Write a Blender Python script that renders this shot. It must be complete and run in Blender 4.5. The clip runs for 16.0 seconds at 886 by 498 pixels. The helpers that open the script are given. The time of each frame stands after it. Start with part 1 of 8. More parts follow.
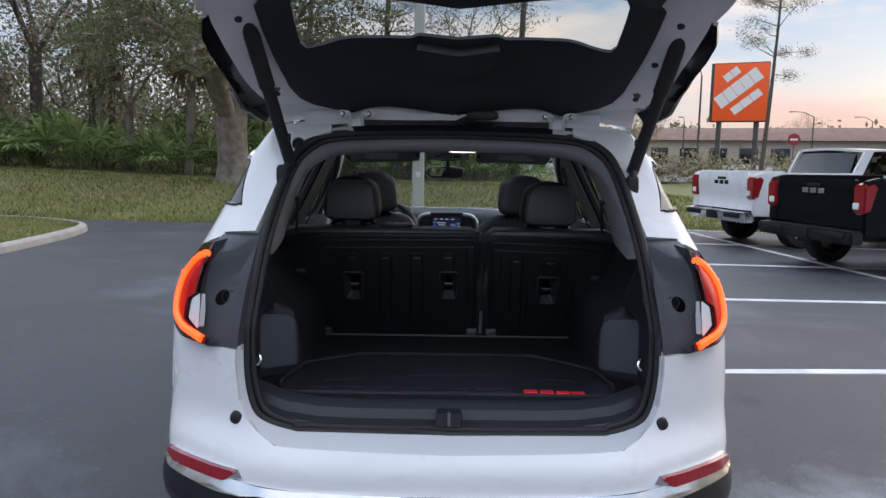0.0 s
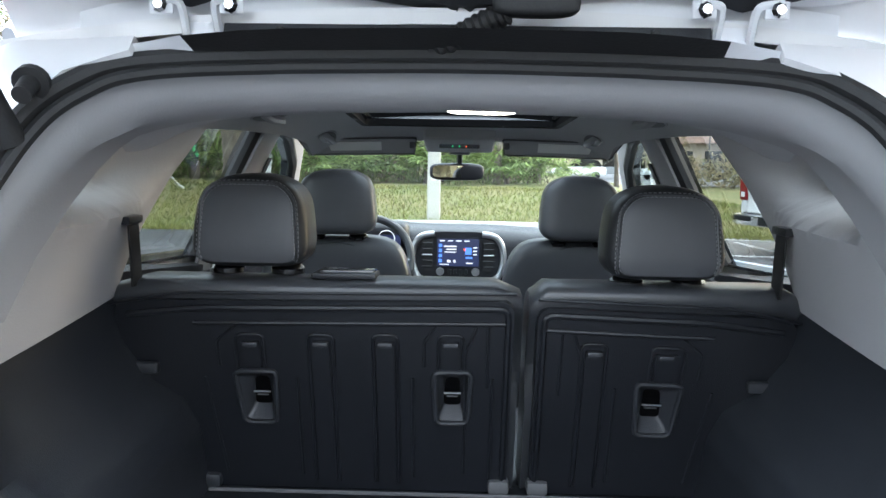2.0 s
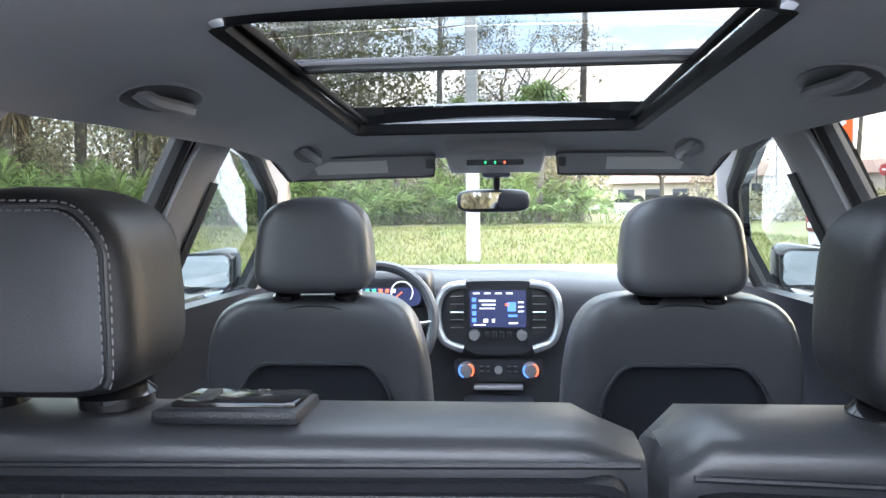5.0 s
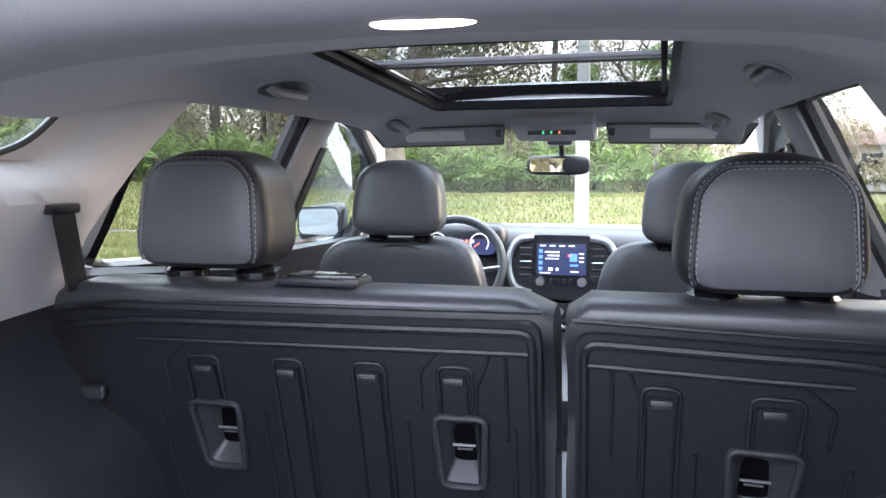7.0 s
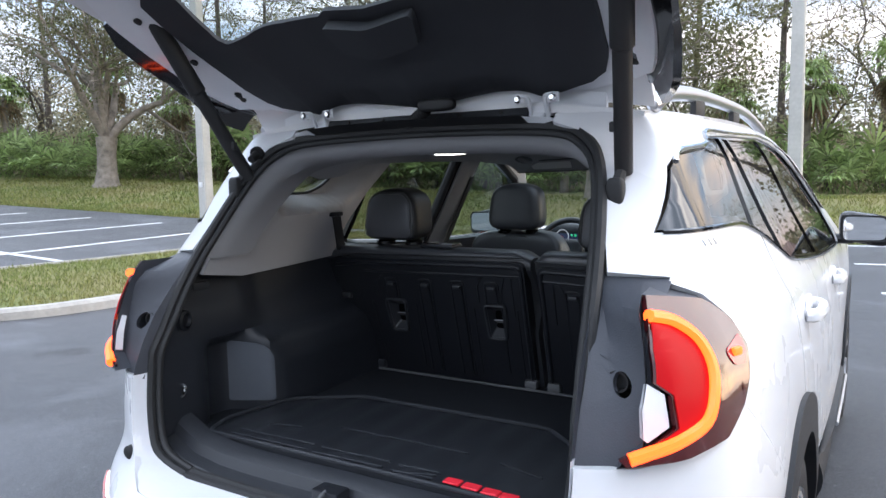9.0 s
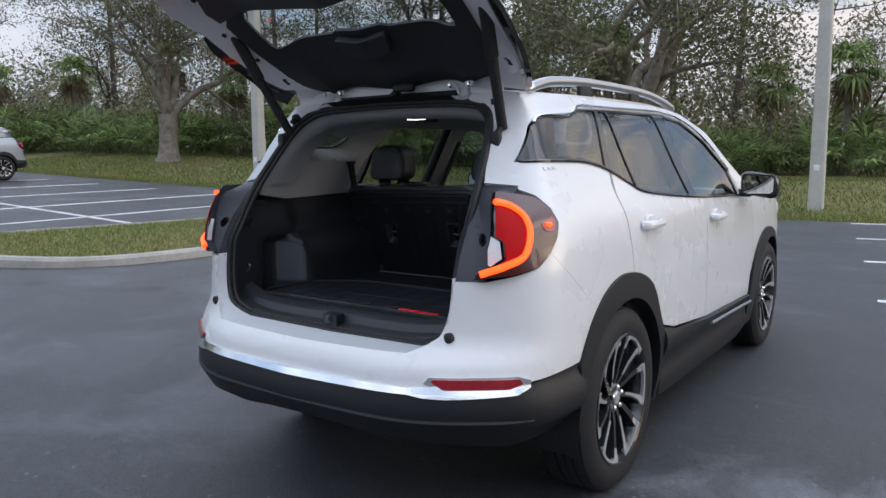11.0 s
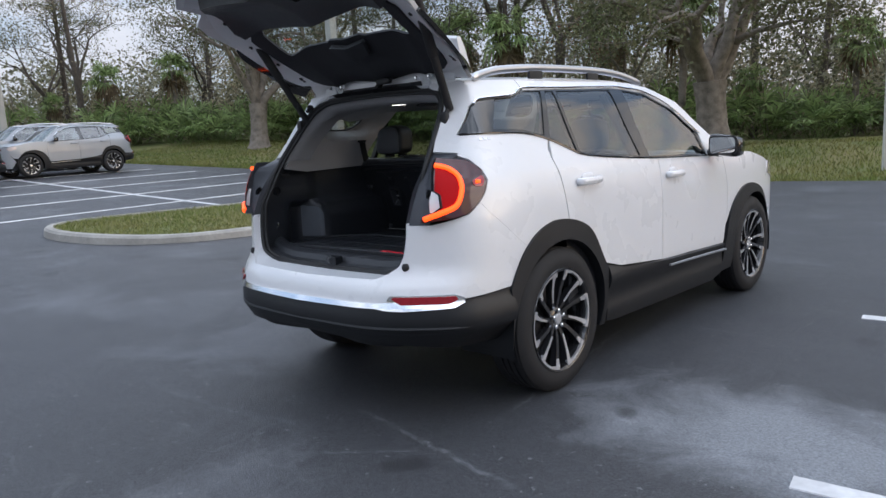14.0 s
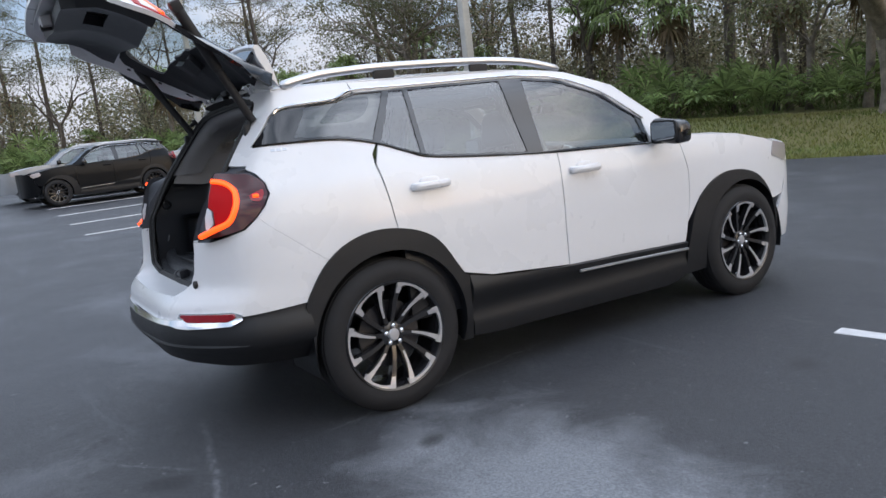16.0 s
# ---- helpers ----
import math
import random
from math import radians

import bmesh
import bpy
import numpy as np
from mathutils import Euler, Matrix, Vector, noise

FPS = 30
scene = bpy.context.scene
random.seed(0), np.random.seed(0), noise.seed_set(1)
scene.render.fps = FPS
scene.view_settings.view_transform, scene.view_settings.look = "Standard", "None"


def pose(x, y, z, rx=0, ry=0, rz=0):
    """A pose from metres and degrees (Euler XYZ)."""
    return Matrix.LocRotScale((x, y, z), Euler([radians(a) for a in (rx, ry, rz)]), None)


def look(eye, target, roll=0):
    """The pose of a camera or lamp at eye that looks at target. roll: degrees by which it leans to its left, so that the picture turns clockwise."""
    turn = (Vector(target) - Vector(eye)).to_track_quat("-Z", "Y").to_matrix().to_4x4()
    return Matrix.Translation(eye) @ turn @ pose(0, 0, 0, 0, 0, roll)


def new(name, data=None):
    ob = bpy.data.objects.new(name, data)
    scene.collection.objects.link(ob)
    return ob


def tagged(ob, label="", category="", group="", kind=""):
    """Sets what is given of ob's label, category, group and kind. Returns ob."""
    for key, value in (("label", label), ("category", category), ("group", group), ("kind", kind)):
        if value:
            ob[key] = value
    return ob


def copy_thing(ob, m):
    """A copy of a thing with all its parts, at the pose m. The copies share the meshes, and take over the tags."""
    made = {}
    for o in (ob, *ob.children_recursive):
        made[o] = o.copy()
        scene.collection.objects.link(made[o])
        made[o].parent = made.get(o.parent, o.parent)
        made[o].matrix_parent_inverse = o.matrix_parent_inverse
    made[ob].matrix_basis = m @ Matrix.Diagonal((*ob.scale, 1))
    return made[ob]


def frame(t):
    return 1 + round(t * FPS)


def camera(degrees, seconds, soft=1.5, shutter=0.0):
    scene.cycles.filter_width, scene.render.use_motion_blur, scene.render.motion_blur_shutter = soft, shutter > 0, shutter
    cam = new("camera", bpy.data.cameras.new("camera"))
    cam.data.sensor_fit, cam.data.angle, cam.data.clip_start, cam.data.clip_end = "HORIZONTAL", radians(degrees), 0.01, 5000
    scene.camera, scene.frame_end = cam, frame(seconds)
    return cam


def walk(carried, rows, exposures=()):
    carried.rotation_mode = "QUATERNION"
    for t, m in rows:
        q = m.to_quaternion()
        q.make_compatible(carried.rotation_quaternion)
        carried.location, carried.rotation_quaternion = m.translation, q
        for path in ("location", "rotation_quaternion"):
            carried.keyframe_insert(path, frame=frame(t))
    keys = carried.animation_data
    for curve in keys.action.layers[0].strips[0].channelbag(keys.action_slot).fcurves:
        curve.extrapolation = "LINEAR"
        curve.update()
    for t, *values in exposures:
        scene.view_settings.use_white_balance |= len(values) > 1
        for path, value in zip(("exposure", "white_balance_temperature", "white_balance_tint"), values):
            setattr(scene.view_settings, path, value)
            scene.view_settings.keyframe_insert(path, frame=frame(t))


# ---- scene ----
cam = camera(62.7, 16.0)
PATH = [
    (0, (-0.028, -1.836, 1.497), (-0.025, 0.148, 1.242), 0.9),
    (0.5, (0.013, -1.438, 1.489), (0.016, 0.542, 1.209), 0.9),
    (1, (-0.021, -1.036, 1.461), (-0.012, 0.944, 1.179), 0.9),
    (1.5, (-0.011, -0.675, 1.449), (-0.011, 1.306, 1.17), 1.2),
    (2, (0.015, -0.32, 1.444), (-0.036, 1.665, 1.199), 0.9),
    (2.5, (-0.039, 0.016, 1.409), (-0.06, 2.003, 1.185), 0.6),
    (3, (-0.023, 0.264, 1.368), (-0.052, 2.253, 1.160), 0.3),
    (3.5, (0.003, 0.403, 1.347), (-0.109, 2.393, 1.173), -0.0),
    (4, (0.013, 0.49, 1.367), (-0.131, 2.48, 1.233), -0.5),
    (6.5, (0.08, 0.324, 1.402), (-0.248, 2.292, 1.261), -0.4),
    (7, (0.217, 0.086, 1.382), (-0.257, 2.016, 1.162), -0.2),
    (7.5, (0.355, -0.163, 1.373), (-0.279, 1.72, 1.147), -1.0),
    (8, (0.56, -0.454, 1.429), (-0.251, 1.361, 1.207), -1.6),
    (8.5, (0.773, -0.773, 1.442), (-0.151, 0.988, 1.234), -1.8),
    (9, (1.059, -0.991, 1.458), (0.025, 0.708, 1.252), -1.2),
    (9.2, (1.148, -1.081, 1.457), (0.102, 0.61, 1.244), -0.6),
    (11.3, (2.124, -1.872, 1.35), (0.963, -0.265, 1.087), -0.6),
    (11.5, (2.244, -1.915, 1.35), (1.07, -0.319, 1.08), -0.6),
    (12, (2.47, -2.023, 1.349), (1.266, -0.452, 1.063), -0.8),
    (12.5, (2.612, -2.199, 1.334), (1.397, -0.636, 1.052), -1.1),
    (13, (2.714, -2.235, 1.346), (1.477, -0.691, 1.059), -1.4),
    (13.5, (2.798, -2.197, 1.336), (1.531, -0.677, 1.046), -2.1),
    (14, (2.921, -2.118, 1.333), (1.585, -0.662, 1.025), -3.1),
    (14.5, (3.116, -1.893, 1.304), (1.712, -0.503, 0.991), -4.4),
    (15, (3.345, -1.481, 1.317), (1.86, -0.177, 1.008), -5.7),
    (15.5, (3.659, -1.09, 1.306), (2.063, 0.078, 1.007), -6.5),
    (16, (3.944, -0.596, 1.279), (2.263, 0.445, 0.977), -6.6),
]
EXPOSURES = [(0.0, 0.16, 6350, 10), (0.5, 0.45, 6300, 10), (1.0, 1.2, 6150, 8), (1.5, 2.0, 6400, 7), (2.0, 2.5, 6500, 4), (2.5, 2.85, 6550, 3), (3.0, 3.05, 6500, 7), (3.5, 3.15, 6500, 9),
             (4.0, 3.15, 6450, 10), (6.5, 3.1, 6500, 11), (7.0, 3.2, 6500, 13), (7.5, 3.2, 6400, 14), (8.0, 2.85, 6250, 11), (8.5, 2.45, 6300, 14), (9.0, 1.1, 6300, 9),
             (11.0, 0.10, 6320, 9), (14.5, 0.12, 6300, 9), (16.0, 0.08, 6300, 9)]
walk(cam, [(t, look(eye, target, roll)) for t, eye, target, roll in PATH], EXPOSURES)

# ---- world, sun, light ----
world = bpy.data.worlds.new("evening_sky")
scene.world = world
world.use_nodes = True
wn, wl = world.node_tree.nodes, world.node_tree.links
wn.clear()


def wnode(kind, **kw):
    n = wn.new(kind)
    for k, v in kw.items():
        n.inputs[k].default_value = v
    return n


SUN_YAW = -62.0      # degrees from the car's nose towards its right
sky = wn.new("ShaderNodeTexSky")
sky.sky_type, sky.sun_disc = "NISHITA", False
sky.sun_elevation, sky.sun_rotation = radians(5), radians(-SUN_YAW)
sky.air_density, sky.dust_density = 1.0, 2.0
tex = wn.new("ShaderNodeTexCoord")
sep = wn.new("ShaderNodeSeparateXYZ")
wl.new(tex.outputs["Generated"], sep.inputs[0])
# soft cloud layer over the clear sky
cmap = wn.new("ShaderNodeMapping")
cmap.inputs["Scale"].default_value = (1.6, 1.6, 6.0)
wl.new(tex.outputs["Generated"], cmap.inputs[0])
cn = wnode("ShaderNodeTexNoise", Scale=1.7, Detail=6.0, Roughness=0.55)
wl.new(cmap.outputs[0], cn.inputs["Vector"])
cr = wn.new("ShaderNodeValToRGB")
cr.color_ramp.elements[0].position, cr.color_ramp.elements[0].color = 0.42, (0, 0, 0, 1)
cr.color_ramp.elements[1].position, cr.color_ramp.elements[1].color = 0.60, (1, 1, 1, 1)
wl.new(cn.outputs["Fac"], cr.inputs[0])
# cloud colour by height over the horizon: warm low down, grey white above
hr = wn.new("ShaderNodeValToRGB")
els = hr.color_ramp.elements
els[0].position, els[0].color = 0.0, (3.7, 2.3, 1.6, 1)
els[1].position, els[1].color = 0.72, (10.4, 11.1, 12.8, 1)
e = els.new(0.45); e.color = (7.0, 5.9, 4.7, 1)
e = els.new(0.07); e.color = (3.9, 2.9, 2.6, 1)
e = els.new(0.20); e.color = (5.4, 4.3, 3.4, 1)
wl.new(sep.outputs["Z"], hr.inputs[0])
mixc = wn.new("ShaderNodeMix")
mixc.data_type = "RGBA"
sk = wn.new("ShaderNodeMix")
sk.data_type, sk.blend_type = "RGBA", "MULTIPLY"
sk.inputs["Factor"].default_value = 1.0
wl.new(sky.outputs[0], sk.inputs[6])
sk.inputs[7].default_value = (1.8, 2.0, 2.4, 1)
base = wn.new("ShaderNodeMix")
base.data_type = "RGBA"
base.inputs["Factor"].default_value = 0.7
wl.new(sk.outputs[2], base.inputs[6])
base.inputs[7].default_value = (4.0, 4.5, 5.3, 1)
# the clear part is dimmer and greyer low down
br = wn.new("ShaderNodeValToRGB")
be = br.color_ramp.elements
be[0].position, be[0].color = 0.0, (0.66, 0.61, 0.62, 1)
be[1].position, be[1].color = 0.68, (1.15, 1.15, 1.15, 1)
e = be.new(0.45); e.color = (0.55, 0.60, 0.68, 1)
e = be.new(0.22); e.color = (0.46, 0.50, 0.57, 1)
wl.new(sep.outputs["Z"], br.inputs[0])
bm_ = wn.new("ShaderNodeMix")
bm_.data_type, bm_.blend_type = "RGBA", "MULTIPLY"
bm_.inputs["Factor"].default_value = 1.0
wl.new(base.outputs[2], bm_.inputs[6])
wl.new(br.outputs[0], bm_.inputs[7])
wl.new(cr.outputs[0], mixc.inputs["Factor"])
wl.new(bm_.outputs[2], mixc.inputs[6])
# the warm glow lies towards the sunset only
hc = wn.new("ShaderNodeValToRGB")
ce = hc.color_ramp.elements
ce[0].position, ce[0].color = 0.0, (3.0, 2.95, 3.15, 1)
ce[1].position, ce[1].color = 0.72, (10.4, 11.1, 12.8, 1)
e = ce.new(0.45); e.color = (5.4, 5.6, 6.2, 1)
e = ce.new(0.20); e.color = (3.4, 3.5, 3.9, 1)
wl.new(sep.outputs["Z"], hc.inputs[0])
dt = wn.new("ShaderNodeVectorMath")
dt.operation = "DOT_PRODUCT"
wl.new(tex.outputs["Generated"], dt.inputs[0])
dt.inputs[1].default_value = (math.sin(radians(-SUN_YAW)), math.cos(radians(-SUN_YAW)), 0)
wr = wn.new("ShaderNodeMapRange")
wr.inputs["From Min"].default_value, wr.inputs["From Max"].default_value = 0.1, 0.75
wl.new(dt.outputs["Value"], wr.inputs["Value"])
hm = wn.new("ShaderNodeMix")
hm.data_type = "RGBA"
wl.new(wr.outputs[0], hm.inputs["Factor"])
wl.new(hc.outputs[0], hm.inputs[6])
wl.new(hr.outputs[0], hm.inputs[7])
wl.new(hm.outputs[2], mixc.inputs[7])
bg = wnode("ShaderNodeBackground", Strength=0.23)
wl.new(mixc.outputs[2], bg.inputs[0])
wo = wn.new("ShaderNodeOutputWorld")
wl.new(bg.outputs[0], wo.inputs[0])

sun = new("sun", bpy.data.lights.new("sun", "SUN"))
sun.data.energy, sun.data.angle, sun.data.color = 0.8, radians(45), (1.0, 0.88, 0.76)
sun.matrix_world = look((0, 0, 30), (0 - 30 * math.sin(radians(-SUN_YAW)), 0 - 30 * math.cos(radians(-SUN_YAW)), 30 - 8))


# ---- materials ----
def material(name, color, rough=0.5, metal=0.0, vary=0.0, vscale=5.0, bump=0.0, bscale=40.0, coat=0.0, spec=0.5,
             color2=None, emit=None, estr=0.0, trans=0.0, ior=1.45, sheen=0.0, rvary=0.0, island=0.0, obrand=0.0, detail=4.0):
    m = bpy.data.materials.new(name)
    m.use_nodes = True
    n, l = m.node_tree.nodes, m.node_tree.links
    b = n["Principled BSDF"]
    b.inputs["Base Color"].default_value = (*color, 1)
    b.inputs["Roughness"].default_value, b.inputs["Metallic"].default_value = rough, metal
    b.inputs["Coat Weight"].default_value, b.inputs["Specular IOR Level"].default_value = coat, spec
    b.inputs["Coat Roughness"].default_value = 0.03
    b.inputs["Transmission Weight"].default_value, b.inputs["IOR"].default_value = trans, ior
    b.inputs["Sheen Weight"].default_value = sheen
    if emit:
        b.inputs["Emission Color"].default_value, b.inputs["Emission Strength"].default_value = (*emit, 1), estr
    co = n.new("ShaderNodeTexCoord")
    if vary or color2:
        t1 = n.new("ShaderNodeTexNoise")
        t1.inputs["Scale"].default_value, t1.inputs["Detail"].default_value = vscale, detail
        l.new(co.outputs["Object"], t1.inputs["Vector"])
        t2 = n.new("ShaderNodeTexNoise")
        t2.inputs["Scale"].default_value, t2.inputs["Detail"].default_value = vscale * 9, 3
        l.new(co.outputs["Object"], t2.inputs["Vector"])
        av = n.new("ShaderNodeMath")
        av.operation = "MULTIPLY_ADD"
        l.new(t2.outputs["Fac"], av.inputs[0])
        av.inputs[1].default_value = 0.4
        l.new(t1.outputs["Fac"], av.inputs[2])
        rp = n.new("ShaderNodeMapRange")
        rp.inputs["From Min"].default_value, rp.inputs["From Max"].default_value = 0.45, 0.95
        l.new(av.outputs[0], rp.inputs["Value"])
        c2 = color2 or tuple(c * (1 - vary) for c in color)
        mx = n.new("ShaderNodeMix")
        mx.data_type = "RGBA"
        l.new(rp.outputs[0], mx.inputs["Factor"])
        mx.inputs[6].default_value, mx.inputs[7].default_value = (*color, 1), (*c2, 1)
        out = mx.outputs[2]
        if island or obrand:
            src = n.new("ShaderNodeNewGeometry").outputs["Random Per Island"] if island else n.new("ShaderNodeObjectInfo").outputs["Random"]
            hv = n.new("ShaderNodeHueSaturation")
            mr = n.new("ShaderNodeMapRange")
            k = island or obrand
            mr.inputs["To Min"].default_value, mr.inputs["To Max"].default_value = 1 - k, 1 + k
            l.new(src, mr.inputs["Value"])
            l.new(mr.outputs[0], hv.inputs["Value"])
            l.new(out, hv.inputs["Color"])
            out = hv.outputs[0]
        l.new(out, b.inputs["Base Color"])
        if rvary:
            mr = n.new("ShaderNodeMapRange")
            mr.inputs["To Min"].default_value, mr.inputs["To Max"].default_value = rough - rvary, rough + rvary
            l.new(t1.outputs["Fac"], mr.inputs["Value"])
            l.new(mr.outputs[0], b.inputs["Roughness"])
    if bump:
        t = n.new("ShaderNodeTexNoise")
        t.inputs["Scale"].default_value, t.inputs["Detail"].default_value = bscale, 3
        l.new(co.outputs["Object"], t.inputs["Vector"])
        bp = n.new("ShaderNodeBump")
        bp.inputs["Strength"].default_value, bp.inputs["Distance"].default_value = bump, 0.003
        l.new(t.outputs["Fac"], bp.inputs["Height"])
        l.new(bp.outputs[0], b.inputs["Normal"])
    return m


def glass(name, tint, rough=0.0, gloss=0.15, power=4.0, edge=0.8):
    """Thin pane: mirror gloss by Fresnel over a tinted see-through."""
    m = bpy.data.materials.new(name)
    m.use_nodes = True
    n, l = m.node_tree.nodes, m.node_tree.links
    n.clear()
    tr = n.new("ShaderNodeBsdfTransparent")
    tr.inputs[0].default_value = (*tint, 1)
    gl = n.new("ShaderNodeBsdfGlossy")
    gl.inputs["Roughness"].default_value = rough
    lw = n.new("ShaderNodeLayerWeight")
    lw.inputs[0].default_value = 0.5
    pw = n.new("ShaderNodeMath")
    pw.operation = "POWER"
    l.new(lw.outputs["Facing"], pw.inputs[0])
    pw.inputs[1].default_value = power
    fr = n.new("ShaderNodeMath")
    fr.operation = "MULTIPLY_ADD"
    l.new(pw.outputs[0], fr.inputs[0])
    fr.inputs[1].default_value, fr.inputs[2].default_value = edge, gloss
    mx = n.new("ShaderNodeMixShader")
    l.new(fr.outputs[0], mx.inputs[0])
    l.new(tr.outputs[0], mx.inputs[1])
    l.new(gl.outputs[0], mx.inputs[2])
    o = n.new("ShaderNodeOutputMaterial")
    l.new(mx.outputs[0], o.inputs[0])
    return m


M_WHITE = material("white_paint", (0.72, 0.72, 0.735), 0.28, 0.0, vary=0.03, vscale=3, coat=0.6, rvary=0.04)
M_WHITE_IN = material("white_inner_metal", (0.74, 0.75, 0.78), 0.4, vary=0.06, vscale=8, coat=0.3)
M_CLAD = material("black_cladding", (0.009, 0.010, 0.0125), 0.5, vary=0.25, vscale=6, bump=0.25, bscale=350)
M_POCKET = material("grey_lamp_pocket", (0.05, 0.054, 0.066), 0.5, vary=0.15, vscale=9, bump=0.2, bscale=300)
M_GLOSSBLACK = material("gloss_black", (0.008, 0.008, 0.009), 0.12, coat=0.5)
M_SURROUND = material("gloss_black_surround", (0.004, 0.004, 0.005), 0.05, spec=1.0)
M_RUBBER = material("black_rubber", (0.018, 0.018, 0.019), 0.6, vary=0.2, vscale=20, bump=0.2, bscale=200)
M_TYRE = material("tyre_rubber", (0.014, 0.014, 0.016), 0.72, vary=0.3, vscale=9, bump=0.35, bscale=160)
M_ALLOY = material("machined_alloy", (0.52, 0.52, 0.54), 0.32, 0.5, vary=0.15, vscale=30)
M_RIMBLACK = material("black_rim_paint", (0.014, 0.014, 0.016), 0.25, coat=0.5)
M_CHROME = material("chrome", (0.86, 0.87, 0.89), 0.14, 1.0)
M_RAIL = material("satin_rail", (0.55, 0.56, 0.59), 0.3, 1.0, vary=0.05)
M_PLASTIC = material("black_interior_plastic", (0.013, 0.0142, 0.018), 0.30, vary=0.15, vscale=7, bump=0.3, bscale=420)
M_PLASTIC2 = material("charcoal_interior_plastic", (0.026, 0.028, 0.033), 0.34, vary=0.12, vscale=7, bump=0.3, bscale=420)
M_GATETRIM = material("black_tailgate_plastic", (0.036, 0.0375, 0.043), 0.6, vary=0.15, vscale=7, bump=0.3, bscale=420, spec=0.3)
M_EDGE = material("pale_grey_edge", (0.12, 0.12, 0.125), 0.4, vary=0.2, vscale=30)
M_HANDLE = material("grey_handle_plastic", (0.085, 0.087, 0.092), 0.5, vary=0.08, vscale=8)
M_GRABBAR = material("grey_grab_bar", (0.27, 0.27, 0.28), 0.5, vary=0.08, vscale=8)
M_CARPET = material("black_cargo_carpet", (0.013, 0.015, 0.019), 0.9, vary=0.3, vscale=14, bump=0.6, bscale=500, spec=0.2)
M_SIDE = material("charcoal_cargo_plastic", (0.020, 0.0225, 0.028), 0.40, vary=0.12, vscale=7, bump=0.25, bscale=420)
M_BIN = material("grey_bin_plastic", (0.085, 0.094, 0.112), 0.45, vary=0.1, vscale=7, bump=0.25, bscale=420)
M_MAT = material("black_cargo_liner", (0.017, 0.019, 0.024), 0.40, vary=0.25, vscale=9, bump=0.3, bscale=260)
M_LEATHER = material("black_leather", (0.042, 0.0445, 0.050), 0.34, vary=0.2, vscale=5, bump=0.12, bscale=420, spec=0.85)
M_LEATHER2 = material("satin_leather", (0.068, 0.070, 0.077), 0.44, vary=0.1, vscale=5, bump=0.12, bscale=520, spec=0.6)
M_LEATHER3 = material("black_headrest_leather", (0.011, 0.012, 0.014), 0.42, vary=0.2, vscale=5, bump=0.12, bscale=420, spec=0.5)
M_STITCH = material("pale_thread", (0.20, 0.20, 0.21), 0.7)
M_HEADLINER = material("grey_headliner_cloth", (0.37, 0.37, 0.385), 0.9, vary=0.06, vscale=3, bump=0.3, bscale=380, sheen=0.1)
M_TRIM = material("light_grey_pillar_trim", (0.385, 0.38, 0.385), 0.6, vary=0.05, vscale=4, bump=0.2, bscale=300)
# pillar trim grey darkened, to offset the light falling on the header
M_HEADER = material("darkened_header_trim", (0.29, 0.288, 0.295), 0.65, vary=0.05, vscale=4, bump=0.12, bscale=300)
M_SILVERTRIM = material("satin_silver_trim", (0.55, 0.56, 0.58), 0.3, 0.9)
M_GLASS = glass("clear_glass", (0.74, 0.79, 0.77))
M_GLASSD = glass("tinted_glass", (0.44, 0.47, 0.45), gloss=0.15, power=3.0, edge=0.45)
M_GLASSG = glass("tailgate_glass", (0.74, 0.78, 0.77), gloss=0.06, power=7.0)
M_GLASSF = glass("front_door_glass", (0.52, 0.61, 0.585), gloss=0.16, power=3.0, edge=0.5)
M_GLASSR = glass("roof_glass", (0.22, 0.24, 0.245), gloss=0.04, edge=0.12)
M_FRAME = material("black_frame_plastic", (0.003, 0.003, 0.0035), 0.65, spec=0.06, vary=0.2, vscale=12)
M_MIRROR = material("mirror", (0.8, 0.82, 0.84), 0.02, 1.0)
M_REDLENS = material("red_lamp_lens", (0.20, 0.004, 0.007), 0.35, coat=0.0, spec=0.1, emit=(0.7, 0.006, 0.008), estr=0.26)
M_REDDARK = material("dark_red_lens", (0.050, 0.004, 0.006), 0.1, coat=0.6)
M_LIT = material("lit_tail_tube", (0.8, 0.1, 0.02), 0.3, emit=(1.0, 0.065, 0.006), estr=2.4)
M_REFLECTOR = material("red_reflector", (0.33, 0.012, 0.022), 0.2, coat=0.6, vary=0.25, vscale=60)
M_REDTAG = material("red_tag", (0.75, 0.02, 0.04), 0.5)
M_SCREEN = material("dark_screen", (0.01, 0.012, 0.03), 0.15, emit=(0.006, 0.008, 0.020), estr=1.0)
M_SCRBLUE = material("screen_blue", (0.05, 0.15, 0.6), 0.3, emit=(0.08, 0.20, 0.75), estr=0.28)
M_SCRWHITE = material("screen_white", (0.6, 0.6, 0.6), 0.3, emit=(0.75, 0.78, 0.9), estr=0.2)
M_SCRRED = material("screen_red", (0.6, 0.1, 0.05), 0.3, emit=(0.9, 0.12, 0.05), estr=0.35)
M_SCRGREEN = material("dial_green", (0.05, 0.5, 0.2), 0.3, emit=(0.05, 0.8, 0.3), estr=0.2)
M_DOME = material("lit_dome_lamp", (0.9, 0.88, 0.82), 0.4, emit=(1.0, 0.95, 0.88), estr=2.6)
M_PLATE = material("white_plate", (0.75, 0.75, 0.74), 0.4, vary=0.05)
M_BADGE = material("badge_red_chrome", (0.45, 0.10, 0.09), 0.25, 0.6)


